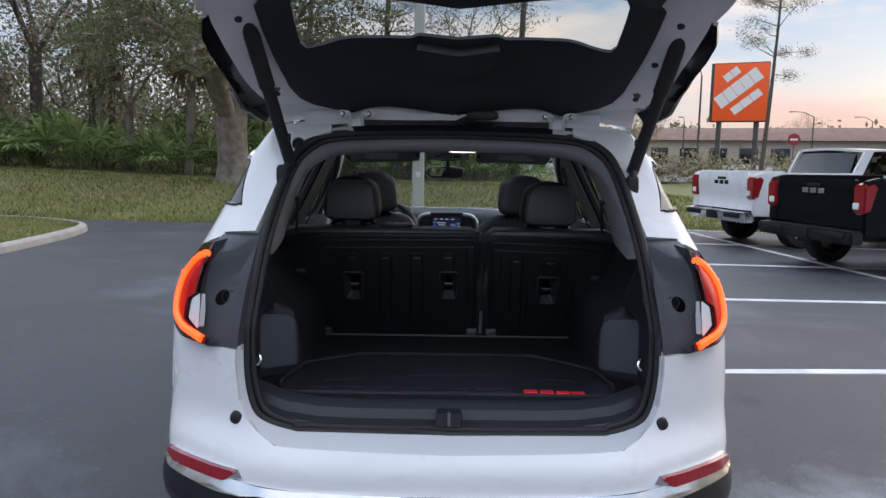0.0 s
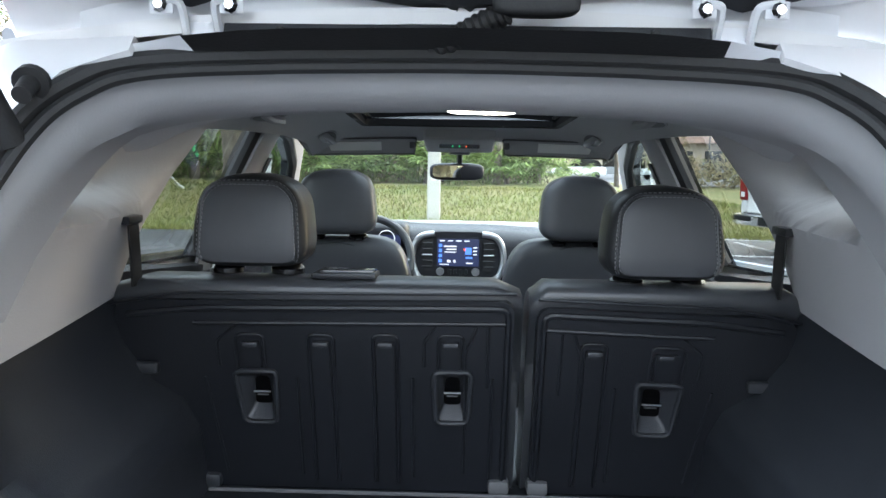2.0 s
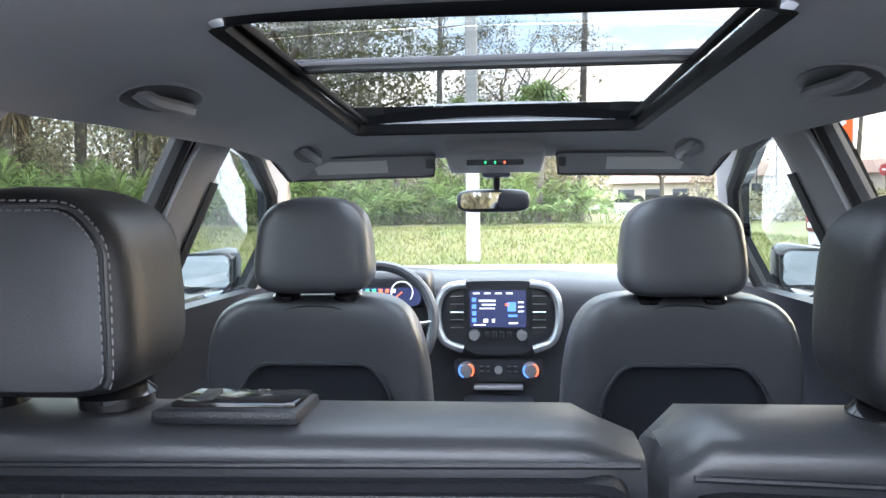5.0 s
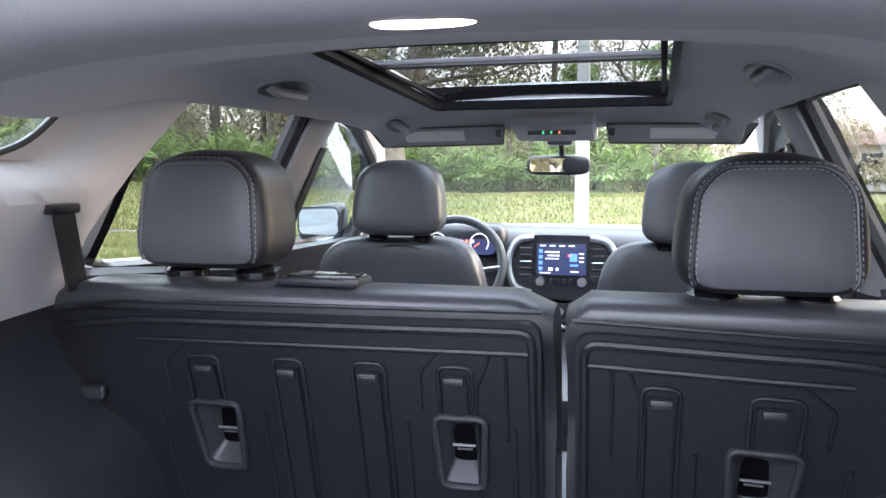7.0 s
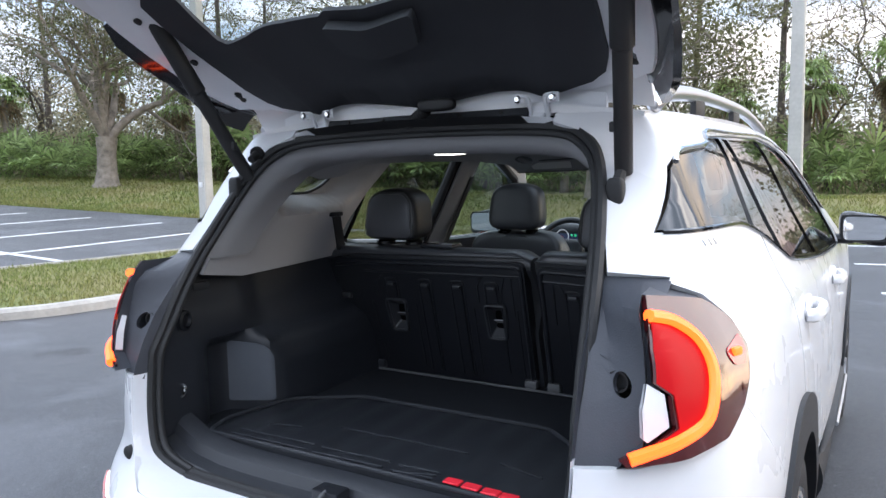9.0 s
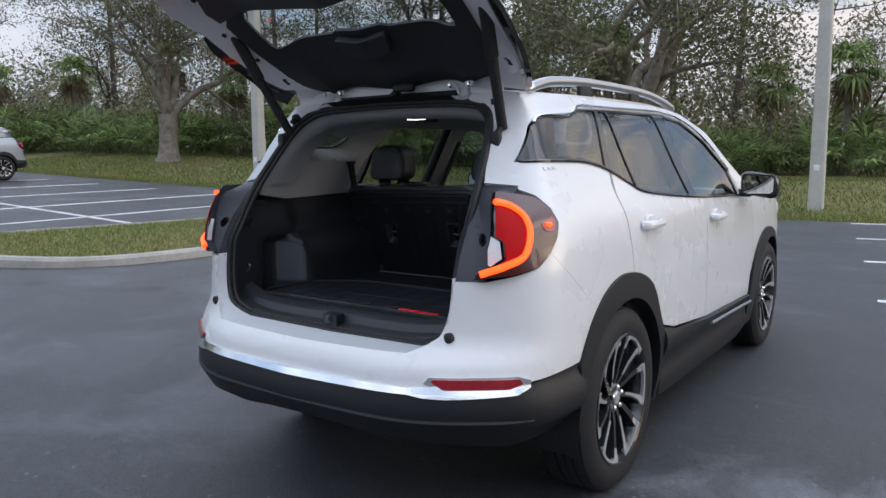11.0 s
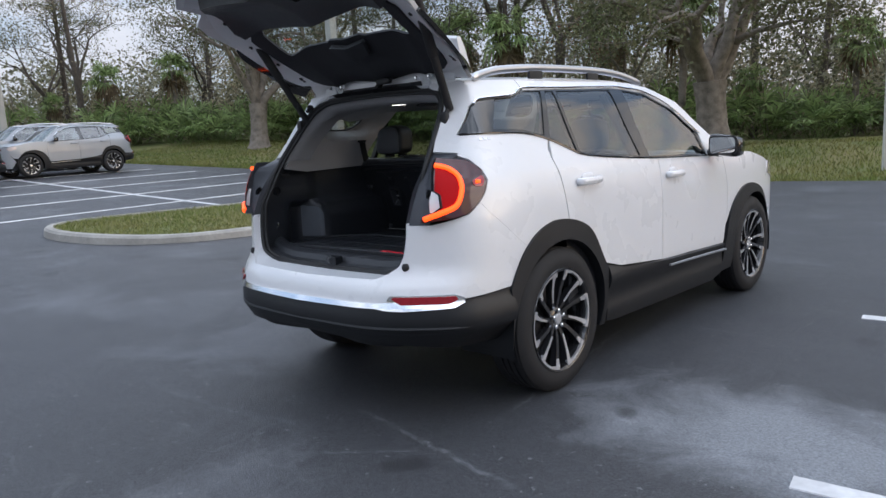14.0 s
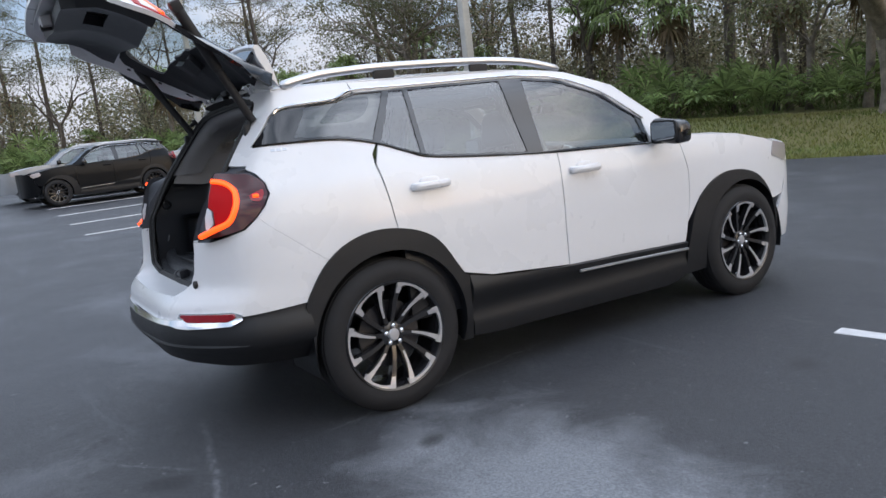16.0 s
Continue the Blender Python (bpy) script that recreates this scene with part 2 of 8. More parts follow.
# ---- mesh helpers ----
def finish(bm, name, mat, parent=None, label="", sharp=35.0, m=None):
    me = bpy.data.meshes.new(name)
    bm.normal_update()
    bm.to_mesh(me)
    bm.free()
    for p in me.polygons:
        p.use_smooth = True
    me.set_sharp_from_angle(angle=radians(sharp))
    me.materials.append(mat)
    ob = new(name, me)
    if parent:
        ob.parent = parent
    if m is not None:
        ob.matrix_basis = m
    if label:
        tagged(ob, label)
    return ob


def part(name, bm, mat, parent, label="", sharp=35.0, m=None):
    return finish(bm, name, mat, parent, label, sharp, m)


def thing(name, label, category, m=None, group="", kind=""):
    ob = new(name)
    ob.empty_display_size = 0.1
    if m is not None:
        ob.matrix_basis = m
    return tagged(ob, label, category, group, kind)


def NB():
    return bmesh.new()


def box(bm, c, size, bev=0.008, seg=2, rot=None):
    r = bmesh.ops.create_cube(bm, size=1.0)
    vs = r["verts"]
    bmesh.ops.scale(bm, vec=size, verts=vs)
    if bev:
        es = list({e for v in vs for e in v.link_edges})
        rr = bmesh.ops.bevel(bm, geom=es, offset=min(bev, min(size) * 0.45), segments=seg, affect="EDGES", profile=0.6)
        vs = list({v for f in rr["faces"] for v in f.verts} | {v for v in vs if v.is_valid})
        vs = [v for v in vs if v.is_valid]
    m = Matrix.Translation(c) @ (rot.to_4x4() if rot is not None else Matrix())
    bmesh.ops.transform(bm, matrix=m, verts=vs)
    return bm


def rot(rx=0, ry=0, rz=0):
    return Euler((radians(rx), radians(ry), radians(rz))).to_matrix()


def tube(bm, pts, r, n=8, closed=False, flat=1.0, up=None):
    """Sweep of a round or flattened section along points; r may be a list."""
    pts = [Vector(p) for p in pts]
    k = len(pts)
    rings = []
    nrm = None
    for i, p in enumerate(pts):
        a = pts[i - 1] if (i or closed) else pts[0]
        b = pts[(i + 1) % k] if (i < k - 1 or closed) else pts[-1]
        d = (b - a).normalized()
        if nrm is None:
            ref = Vector(up) if up else (Vector((0, 0, 1)) if abs(d.z) < 0.9 else Vector((1, 0, 0)))
            nrm = (ref - d * ref.dot(d)).normalized()
        else:
            nrm = (nrm - d * nrm.dot(d)).normalized()
        bn = d.cross(nrm)
        rr = r[i] if isinstance(r, (list, tuple)) else r
        rings.append([bm.verts.new(p + (nrm * math.cos(2 * math.pi * j / n) * flat + bn * math.sin(2 * math.pi * j / n)) * rr) for j in range(n)])
    for i in range(k if closed else k - 1):
        A, B = rings[i], rings[(i + 1) % k]
        for j in range(n):
            bm.faces.new((A[j], A[(j + 1) % n], B[(j + 1) % n], B[j]))
    if not closed:
        bm.faces.new(list(reversed(rings[0])))
        bm.faces.new(rings[-1])
    return bm


def lathe(bm, prof, n=32, m=None, closed=False):
    """Turn a profile of (radius, along) about the local x axis."""
    rings = []
    for r, h in prof:
        rings.append([bm.verts.new((h, r * math.cos(2 * math.pi * j / n), r * math.sin(2 * math.pi * j / n))) for j in range(n)])
    k = len(rings)
    for i in range(k if closed else k - 1):
        A, B = rings[i], rings[(i + 1) % k]
        for j in range(n):
            bm.faces.new((A[j], A[(j + 1) % n], B[(j + 1) % n], B[j]))
    if not closed:
        for ring, flip in ((rings[0], True), (rings[-1], False)):
            try:
                bm.faces.new(list(reversed(ring)) if flip else ring)
            except ValueError:
                pass
    if m is not None:
        bmesh.ops.transform(bm, matrix=m, verts=[v for ring in rings for v in ring])
    bmesh.ops.recalc_face_normals(bm, faces=bm.faces[:])
    return bm


def pillow(bm, c, size, e1=0.45, e2=0.45, nu=20, nv=28, warp=None):
    """Superellipsoid cushion."""
    def sp(v, e):
        return math.copysign(abs(v) ** e, v)
    sx, sy, sz = (s / 2 for s in size)
    rows = []
    for i in range(1, nu):
        u = -math.pi / 2 + math.pi * i / nu
        row = []
        for j in range(nv):
            w = 2 * math.pi * j / nv
            row.append(Vector((sx * sp(math.cos(u), e1) * sp(math.cos(w), e2), sy * sp(math.cos(u), e1) * sp(math.sin(w), e2), sz * sp(math.sin(u), e1))))
        rows.append(row)
    put = (lambda p: Vector(warp(p)) + Vector(c)) if warp else (lambda p: p + Vector(c))
    V = [[bm.verts.new(put(p)) for p in row] for row in rows]
    b, t = bm.verts.new(put(Vector((0, 0, -sz)))), bm.verts.new(put(Vector((0, 0, sz))))
    for i in range(len(V) - 1):
        for j in range(nv):
            bm.faces.new((V[i][j], V[i][(j + 1) % nv], V[i + 1][(j + 1) % nv], V[i + 1][j]))
    for j in range(nv):
        bm.faces.new((b, V[0][(j + 1) % nv], V[0][j]))
        bm.faces.new((t, V[-1][j], V[-1][(j + 1) % nv]))
    return bm


def curve_pts(pts, n=6, closed=False):
    """Catmull-Rom through points of any dimension."""
    P = [np.array(p, float) for p in pts]
    k = len(P)
    out = []
    for i in range(k if closed else k - 1):
        p1, p2 = P[i], P[(i + 1) % k]
        p0 = P[i - 1] if (i or closed) else p1
        p3 = P[(i + 2) % k] if (i + 2 < k or closed) else p2
        for j in range(n):
            t = j / n
            out.append(tuple(0.5 * ((2 * p1) + (p2 - p0) * t + (2 * p0 - 5 * p1 + 4 * p2 - p3) * t * t + (3 * p1 - p0 - 3 * p2 + p3) * t ** 3)))
    if not closed:
        out.append(tuple(P[-1]))
    return out


def rounded(poly, r=0.02, n=4):
    """Corners of a polygon rounded by r."""
    out = []
    k = len(poly)
    for i in range(k):
        p0, p1, p2 = (np.array(poly[(i + d) % k], float) for d in (-1, 0, 1))
        a, b = p0 - p1, p2 - p1
        la, lb = np.linalg.norm(a), np.linalg.norm(b)
        d = min(r, la * 0.45, lb * 0.45)
        q0, q2 = p1 + a / la * d, p1 + b / lb * d
        for j in range(n + 1):
            t = j / n
            out.append(tuple((1 - t) ** 2 * q0 + 2 * t * (1 - t) * p1 + t * t * q2))
    return out


def area2(poly):
    return 0.5 * sum(poly[i - 1][0] * p[1] - p[0] * poly[i - 1][1] for i, p in enumerate(poly))


def panel(bm, poly, fn, thick=0.015, step=0.06, holes=(), outward=None, steps=None):
    """A sheet with an outline and holes given in a plane (u, v), cut into a grid, laid on a surface fn(u, v) and given thickness inwards."""
    tmp = bmesh.new()
    for loop in (poly, *holes):
        vs = []
        for p in loop:
            if not vs or (Vector((p[0], p[1], 0)) - vs[-1].co).length > 1e-4:
                vs.append(tmp.verts.new((p[0], p[1], 0)))
        if (vs[0].co - vs[-1].co).length < 1e-4:
            tmp.verts.remove(vs.pop())
        for i in range(len(vs)):
            tmp.edges.new((vs[i - 1], vs[i]))
    bmesh.ops.triangle_fill(tmp, edges=tmp.edges[:], use_beauty=True, normal=(0, 0, 1))
    us, vs_ = [p[0] for p in poly], [p[1] for p in poly]
    su, sv = steps or (step, step)
    for lo, hi, ax, st in ((min(us), max(us), 0, su), (min(vs_), max(vs_), 1, sv)):
        k = int((hi - lo) / st)
        for i in range(1, k + 1):
            co, no = [0, 0, 0], [0, 0, 0]
            co[ax], no[ax] = lo + (hi - lo) * i / (k + 1), 1
            bmesh.ops.bisect_plane(tmp, geom=tmp.verts[:] + tmp.edges[:] + tmp.faces[:], plane_co=co, plane_no=no, dist=1e-5)
    bmesh.ops.dissolve_degenerate(tmp, dist=1e-5, edges=tmp.edges[:])
    for v in tmp.verts:
        v.co = fn(v.co.x, v.co.y)
    tmp.normal_update()
    if outward is not None:
        o = Vector(outward)
        if sum(f.normal.dot(o) * f.calc_area() for f in tmp.faces) < 0:
            bmesh.ops.reverse_faces(tmp, faces=tmp.faces[:])
            tmp.normal_update()
    if thick:
        nrm = {v: v.normal.copy() for v in tmp.verts}
        r = bmesh.ops.extrude_face_region(tmp, geom=tmp.faces[:], use_keep_orig=True)
        newv = [g for g in r["geom"] if isinstance(g, bmesh.types.BMVert)]
        old = list(nrm)
        for v in newv:
            pass
        # the copies lie on the originals: push them in along the surface's normal
        from_pos = {}
        for v in old:
            from_pos.setdefault(tuple(round(c, 6) for c in v.co), nrm[v])
        for v in newv:
            v.co -= from_pos[tuple(round(c, 6) for c in v.co)] * thick
        bmesh.ops.recalc_face_normals(tmp, faces=tmp.faces[:])
    me = bpy.data.meshes.new("tmp")
    tmp.to_mesh(me)
    tmp.free()
    bm.from_mesh(me)
    bpy.data.meshes.remove(me)
    return bm


def mirrored(bm):
    """Reflect across the car's middle plane."""
    for v in bm.verts:
        v.co.x = -v.co.x
    bmesh.ops.reverse_faces(bm, faces=bm.faces[:])
    return bm


def text_mesh(s, size, depth, m, mat, name, parent=None, label="", shear=0.0):
    cu = bpy.data.curves.new("txt", "FONT")
    cu.body, cu.size, cu.extrude, cu.align_x, cu.align_y, cu.shear = s, size, depth, "CENTER", "CENTER", shear
    ob = bpy.data.objects.new("txt", cu)
    scene.collection.objects.link(ob)
    dg = bpy.context.evaluated_depsgraph_get()
    me = bpy.data.meshes.new_from_object(ob.evaluated_get(dg))
    me.name = name
    bpy.data.objects.remove(ob)
    bpy.data.curves.remove(cu)
    me.materials.clear()
    me.materials.append(mat)
    o = new(name, me)
    if parent:
        o.parent = parent
    o.matrix_basis = m
    if label:
        tagged(o, label)
    return o


# ---- the car's body surface ----
_plan = [(0, 0), (.25, .003), (.45, .02), (.592, .069), (.70, .135), (.79, .205), (.845, .279), (.875, .38), (.893, .55), (.90, .8), (.903, 1.4), (.905, 2.5),
         (.902, 3.2), (.90, 3.6), (.885, 3.95), (.85, 4.2), (.78, 4.38), (.6, 4.52), (.3, 4.60), (0, 4.62)]
_pp = np.array(curve_pts(_plan, 24))
PC = np.concatenate([[0], np.cumsum(np.hypot(*np.diff(_pp, axis=0).T))])
PX, PY = _pp[:, 0], _pp[:, 1]


def smooth_table(xs, ys, lo, hi, n=600, k=25):
    g = np.linspace(lo, hi, n)
    v = np.interp(g, xs, ys)
    w = np.hanning(k + 2)[1:-1]
    return g, np.convolve(np.pad(v, k // 2, mode="edge"), w / w.sum(), "valid")


ZT, OT = smooth_table([.18, .35, .5, .8, .96, 1.06, 1.12, 1.16, 1.31, 1.5, 1.58, 1.66], [-.05, -.015, 0, .004, -.004, -.016, -.03, -.05, -.13, -.22, -.275, -.36], 0.1, 1.75)
_, ST = smooth_table([.55, .66, .70, .75, .95, 1.05, 1.12, 1.25, 1.4, 1.5, 1.6, 1.7], [0, .012, .05, .08, .09, .13, .17, .27, .38, .46, .54, .62], 0.1, 1.75)
WT = np.interp(PY, [.0, .07, .2, .4, .8, 1.6, 5], [1, 1, .8, .45, .2, 0, 0])


def skin(c, z, off=0.0):
    """The outer surface: c is the way round the car from the middle of its back, to the right positive; z the height."""
    a = abs(c)
    x0, y0, w = np.interp(a, PC, PX), np.interp(a, PC, PY), np.interp(a, PC, WT)
    o = np.interp(z, ZT, OT)
    k = min(1.0, x0 / 0.8)
    x, y = x0 + (o + off) * k, y0 + np.interp(z, ZT, ST) * w
    if off:
        y -= off * (1 - k) * (1 if y0 < 2 else -1)
    return Vector((math.copysign(x, c) if c else 0.0, y, z))


def cy(y, z):
    """The way round for a point of the right side."""
    tab = PY + np.interp(z, ZT, ST) * WT
    i = PX > 0.45
    j = PY < 4.45
    return float(np.interp(y, tab[i & j], PC[i & j]))


def cx(x, z):
    """The way round for a point of the back."""
    k = np.minimum(1.0, PX / 0.8)
    tab = PX + np.interp(z, ZT, OT) * k
    i = PY < 0.5
    return float(np.interp(abs(x), tab[i], PC[i]))


def sidep(pts):
    return [(cy(y, z), z) for y, z in pts]


def backp(pts):
    return [(math.copysign(cx(x, z), x), z) for x, z in pts]


def roof_z(x, y):
    e = np.interp(y, [.4, .62, 1.04, 1.5, 1.97, 2.25, 2.44, 2.6], [1.565, 1.582, 1.598, 1.61, 1.612, 1.598, 1.575, 1.545])
    return float(e + 0.052 * (1 - min(1, abs(x) / 0.62) ** 2.2))


def solid(bm, verts, faces):
    V = [bm.verts.new(v) for v in verts]
    for f in faces:
        bm.faces.new([V[i] for i in f])
    return bm


def both(name, make, mat, parent, label="", sharp=35.0):
    """The same part on the right and on the left side."""
    a = part(name, make(NB()), mat, parent, label, sharp)
    b = part(name, mirrored(make(NB())), mat, parent, label, sharp)
    return a, b


RIGHT = (1, 0, 0.2)
OPEN_R = [(.597, .80), (.610, .90), (.608, 1.04), (.589, 1.25), (.539, 1.46), (.481, 1.545), (.40, 1.572)]
ARCH_R = [(.54, .605), (.59, .69), (.66, .776), (.76, .845), (.90, .885), (1.05, .878), (1.19, .835), (1.28, .765), (1.36, .645), (1.40, .585)]
ARCH_F = [(3.12, .45), (3.16, .58), (3.24, .72), (3.41, .825), (3.62, .852), (3.85, .795), (4.0, .66), (4.06, .50)]
DLO_LOW = [(.480, 1.336), (.60, 1.337), (.87, 1.328), (1.055, 1.290), (1.20, 1.235), (1.36, 1.19), (1.94, 1.142), (2.40, 1.122), (2.85, 1.107)]
DLO_TOP = [(2.87, 1.25), (2.64, 1.42), (2.35, 1.53), (2.11, 1.556), (1.95, 1.56), (1.33, 1.548), (1.03, 1.540), (.91, 1.506), (.645, 1.487), (.585, 1.459)]


def planp(pts):
    """Points given by the width of the plan line at bumper height, and the height."""
    i = PY < 1.0
    return [(math.copysign(float(np.interp(abs(X), PX[i], PC[i])), X), z) for X, z in pts]


LAMP = planp([(.785, 1.236), (.845, 1.215), (.868, 1.17), (.874, 1.125), (.870, 1.075), (.861, 1.03), (.840, .985), (.79, .966), (.70, .955), (.69, .968), (.742, .995), (.776, 1.02), (.774, 1.075), (.750, 1.095), (.760, 1.15), (.778, 1.205)])
POCKET = backp([(.604, .938), (.70, .938), (.742, 1.0), (.742, 1.09), (.735, 1.15), (.728, 1.215), (.715, 1.246), (.588, 1.256), (.600, 1.13), (.606, 1.03)])

car = thing("suv", "white compact SUV with black cladding and its tailgate open", "car")


LAMP_IN = planp([(.71, .939), (.79, .959), (.842, .982), (.864, 1.03), (.873, 1.075), (.877, 1.125), (.871, 1.172), (.847, 1.218), (.80, 1.240)])


def quarter(bm):
    poly = LAMP_IN[3:] + backp([(.71, 1.250), (.60, 1.260), OPEN_R[4], OPEN_R[5], OPEN_R[6], (.40, 1.592)]) + sidep([(.63, 1.588), (1.02, 1.602)]) + sidep([(1.02, 1.547), (.91, 1.511), (.635, 1.493), (.578, 1.464), (.472, 1.331), (.60, 1.331), (.87, 1.322), (1.05, 1.286), (1.012, 1.24), (1.004, 1.19), (1.032, 1.0), (1.050, .872), (.92, .876), (.77, .84), (.685, .785), (.60, .852), (.50, .935)])
    return panel(bm, poly, skin, 0.02, steps=(.035, .04), outward=RIGHT)


def trim_letter(y):
    return lambda bm: panel(bm, sidep([(y, 1.302), (y + .018, 1.302), (y + .018, 1.314), (y, 1.314)]), lambda c, z: skin(c, z, .003), .003, step=.05, outward=RIGHT)


def lamp_skin(c, z, off=0.0):
    """The lamp stands proud of the body, most of all at its inner edge."""
    p = skin(c, z, off)
    x0 = float(np.interp(abs(c), PC, PX))
    k = max(0.0, min(1.0, (.862 - x0) / .085))
    return p - Vector((0, k * float(np.interp(z, [.94, 1.1, 1.24], [.035, .08, .135])), 0))


def lamp_tab(bm):
    return panel(bm, planp([(.742, .995), (.776, 1.02), (.774, 1.075), (.750, 1.093), (.738, 1.05), (.736, 1.0)]), lambda c, z: lamp_skin(c, z, -.006), .02, step=.03, outward=(1, -.6, 0))


def lamp_wall(bm):
    """Dark side wall between the lamp's rim and the body."""
    rim = LAMP[:8] + planp([(.69, .952), (.732, .99), (.734, 1.05), (.745, 1.096), (.756, 1.15), (.773, 1.212)])
    A = [bm.verts.new(lamp_skin(c, z, -.002)) for c, z in rim]
    B = [bm.verts.new(skin(c, z, -.02) + Vector((0, .03, 0))) for c, z in rim]
    for i in range(len(A)):
        bm.faces.new((A[i - 1], A[i], B[i], B[i - 1]))
    bmesh.ops.recalc_face_normals(bm, faces=bm.faces[:])
    return bm


both("lamp_wall", lamp_wall, M_POCKET, car, "dark grey side wall of the tail lamp")
both("lamp_tab", lamp_tab, M_WHITE, car, "white painted tab beside the tail lamp")
both("quarter_panel", quarter, M_WHITE, car, "white painted rear quarter panel")


def rear_cover(bm):
    half = [(0, .692), (.48, .70), (.535, .725), (.574, .755), (.592, .795), (.597, .80), (.610, .90), (.610, .94)]
    R = backp(half[1:]) + LAMP_IN[:3] + [(c - .0006, z - .0006) for c, z in LAMP_IN[3:4] + sidep([(.50, .935), (.60, .852), (.685, .785)])] + sidep([(.60, .688), (.552, .622)]) + backp([(.86, .612), (.60, .60), (.30, .592)])
    poly = [(0.0, .692)] + R + [(0.0, .590)] + [(-c, z) for c, z in reversed(R)]
    return panel(bm, poly, skin, 0.02, steps=(.04, .03), outward=(0, -1, 0.2))


part("bumper_cover", rear_cover(NB()), M_WHITE, car, "white painted rear bumper cover")


def lower_bumper(bm):
    A = sidep([(.552, .620), (.565, .50), (.585, .345)])
    poly = backp([(-.86, .608), (-.6, .570), (-.5, .576), (0, .574), (.5, .576), (.6, .570), (.86, .608)]) + A + backp([(.84, .372), (.5, .412), (-.5, .412), (-.84, .372)]) + [(-c, z) for c, z in reversed(A)]

    def fn(c, z):
        bulge = 0.024 * math.sin(math.pi * min(1, max(0, (z - .42) / .18))) - 0.07 * max(0, (.47 - z) / .10) ** 1.4
        return skin(c, z, bulge)
    return panel(bm, poly, fn, 0.02, steps=(.04, .02), outward=(0, -1, 0))


part("lower_bumper", lower_bumper(NB()), M_CLAD, car, "textured black lower bumper")


bm = tube(NB(), [skin(c, .482, .012 - .02 * max(0.0, abs(c) - .8)) for c in np.linspace(-.98, .98, 41)], [.004] + [.012] * 39 + [.004], 8)
part("bumper_lip", bm, M_CLAD, car, "black ridge along the lower bumper")
bm = panel(NB(), backp([(-.72, .45), (.72, .45), (.68, .375), (-.68, .375)]), lambda c, z: skin(c, z, -.10 - .6 * (.45 - z)), .02, step=.08, outward=(0, -1, 0))
part("rear_valance", bm, M_CLAD, car, "black panel below the bumper")


def chrome_strip(bm):
    top = [(-.585, .604), (-.50, .599), (0, .596), (.50, .599), (.585, .604)]
    end = [(.555, .612), (.57, .634), (.81, .636), (.838, .620), (.836, .598), (.80, .578), (.62, .566), (.55, .568)]
    poly = backp(top) + backp(end) + backp([(.5, .577), (0, .574), (-.5, .577)]) + [(-c, z) for c, z in reversed(backp(end))]
    return panel(bm, poly, lambda c, z: skin(c, z, .012 + .022 * max(0, min(1, (.606 - z) / .036))), 0.015, steps=(.04, .008), outward=(0, -1, 0))


part("chrome_strip", chrome_strip(NB()), M_CHROME, car, "bright chrome bumper strip")


def reflector(bm):
    return panel(bm, rounded(backp([(.572, .622), (.61, .596), (.785, .598), (.815, .612), (.808, .630), (.58, .630)]), .006), lambda c, z: skin(c, z, .024), 0.012, step=.02, outward=(0.4, -1, 0))


both("reflector", reflector, M_REFLECTOR, car, "red bumper reflector")


def arch_rear(bm):
    inner = [(.975 + .415 * math.cos(a), .365 + .415 * math.sin(a)) for a in np.linspace(radians(-18), radians(198), 30)]
    poly = sidep([tuple(p) for p in curve_pts(ARCH_R, 4)] + [(1.42, .57), (1.43, .235)] + inner + [(.56, .30), (.552, .50)])
    return panel(bm, poly, lambda c, z: skin(c, z, .012), 0.035, steps=(.05, .05), outward=RIGHT)


def arch_front(bm):
    inner = [(3.70 + .41 * math.cos(a), .365 + .41 * math.sin(a)) for a in np.linspace(radians(-15), radians(197), 30)]
    poly = sidep([tuple(p) for p in curve_pts(ARCH_F, 4)] + [(4.10, .36), (4.12, .26)] + inner + [(3.10, .24), (3.105, .40)])
    return panel(bm, poly, lambda c, z: skin(c, z, .012), 0.035, steps=(.05, .05), outward=RIGHT)


both("arch_cladding", arch_rear, M_CLAD, car, "textured black wheel arch cladding")
both("arch_cladding", arch_front, M_CLAD, car, "textured black wheel arch cladding")


def sill(bm):
    poly = sidep([(1.425, .575), (1.57, .542), (2.11, .492), (3.10, .450), (3.10, .235), (2.95, .20), (1.55, .235), (1.435, .25)])

    def fn(c, z):
        t = (z - .2) / .34
        return skin(c, z, .012 + .014 * math.sin(t * 9) * (1 if t > .3 else .3))
    return panel(bm, poly, fn, 0.03, steps=(.12, .02), outward=RIGHT)


both("sill_cladding", sill, M_CLAD, car, "textured black door sill cladding")


def sill_strip(bm):
    pts = [skin(cy(y, z), z, .028) for y, z in curve_pts([(2.16, .452), (2.6, .436), (3.08, .415)], 6)]
    return tube(bm, pts, .009, 6)


both("sill_strip", sill_strip, M_SILVERTRIM, car, "thin satin silver sill strip")


def rear_door(bm):
    g = .004
    poly = sidep([(1.062, 1.284), (1.015, 1.19), (1.038, 1.0), (1.056, .87), (1.19, .825), (1.315, .705), (1.385, .597), (1.575, .548), (2.103, .499), (2.10, .72), (2.111, 1.128), (1.94, 1.136), (1.36, 1.184), (1.20, 1.229)])
    return panel(bm, poly, skin, 0.02, steps=(.05, .04), outward=RIGHT)


def front_door(bm):
    poly = sidep([(2.117, 1.128), (2.106, .72), (2.109, .497), (3.092, .457), (3.145, .70), (3.152, .91), (3.11, 1.072), (2.85, 1.101), (2.40, 1.117)])
    return panel(bm, poly, skin, 0.02, steps=(.05, .04), outward=RIGHT)


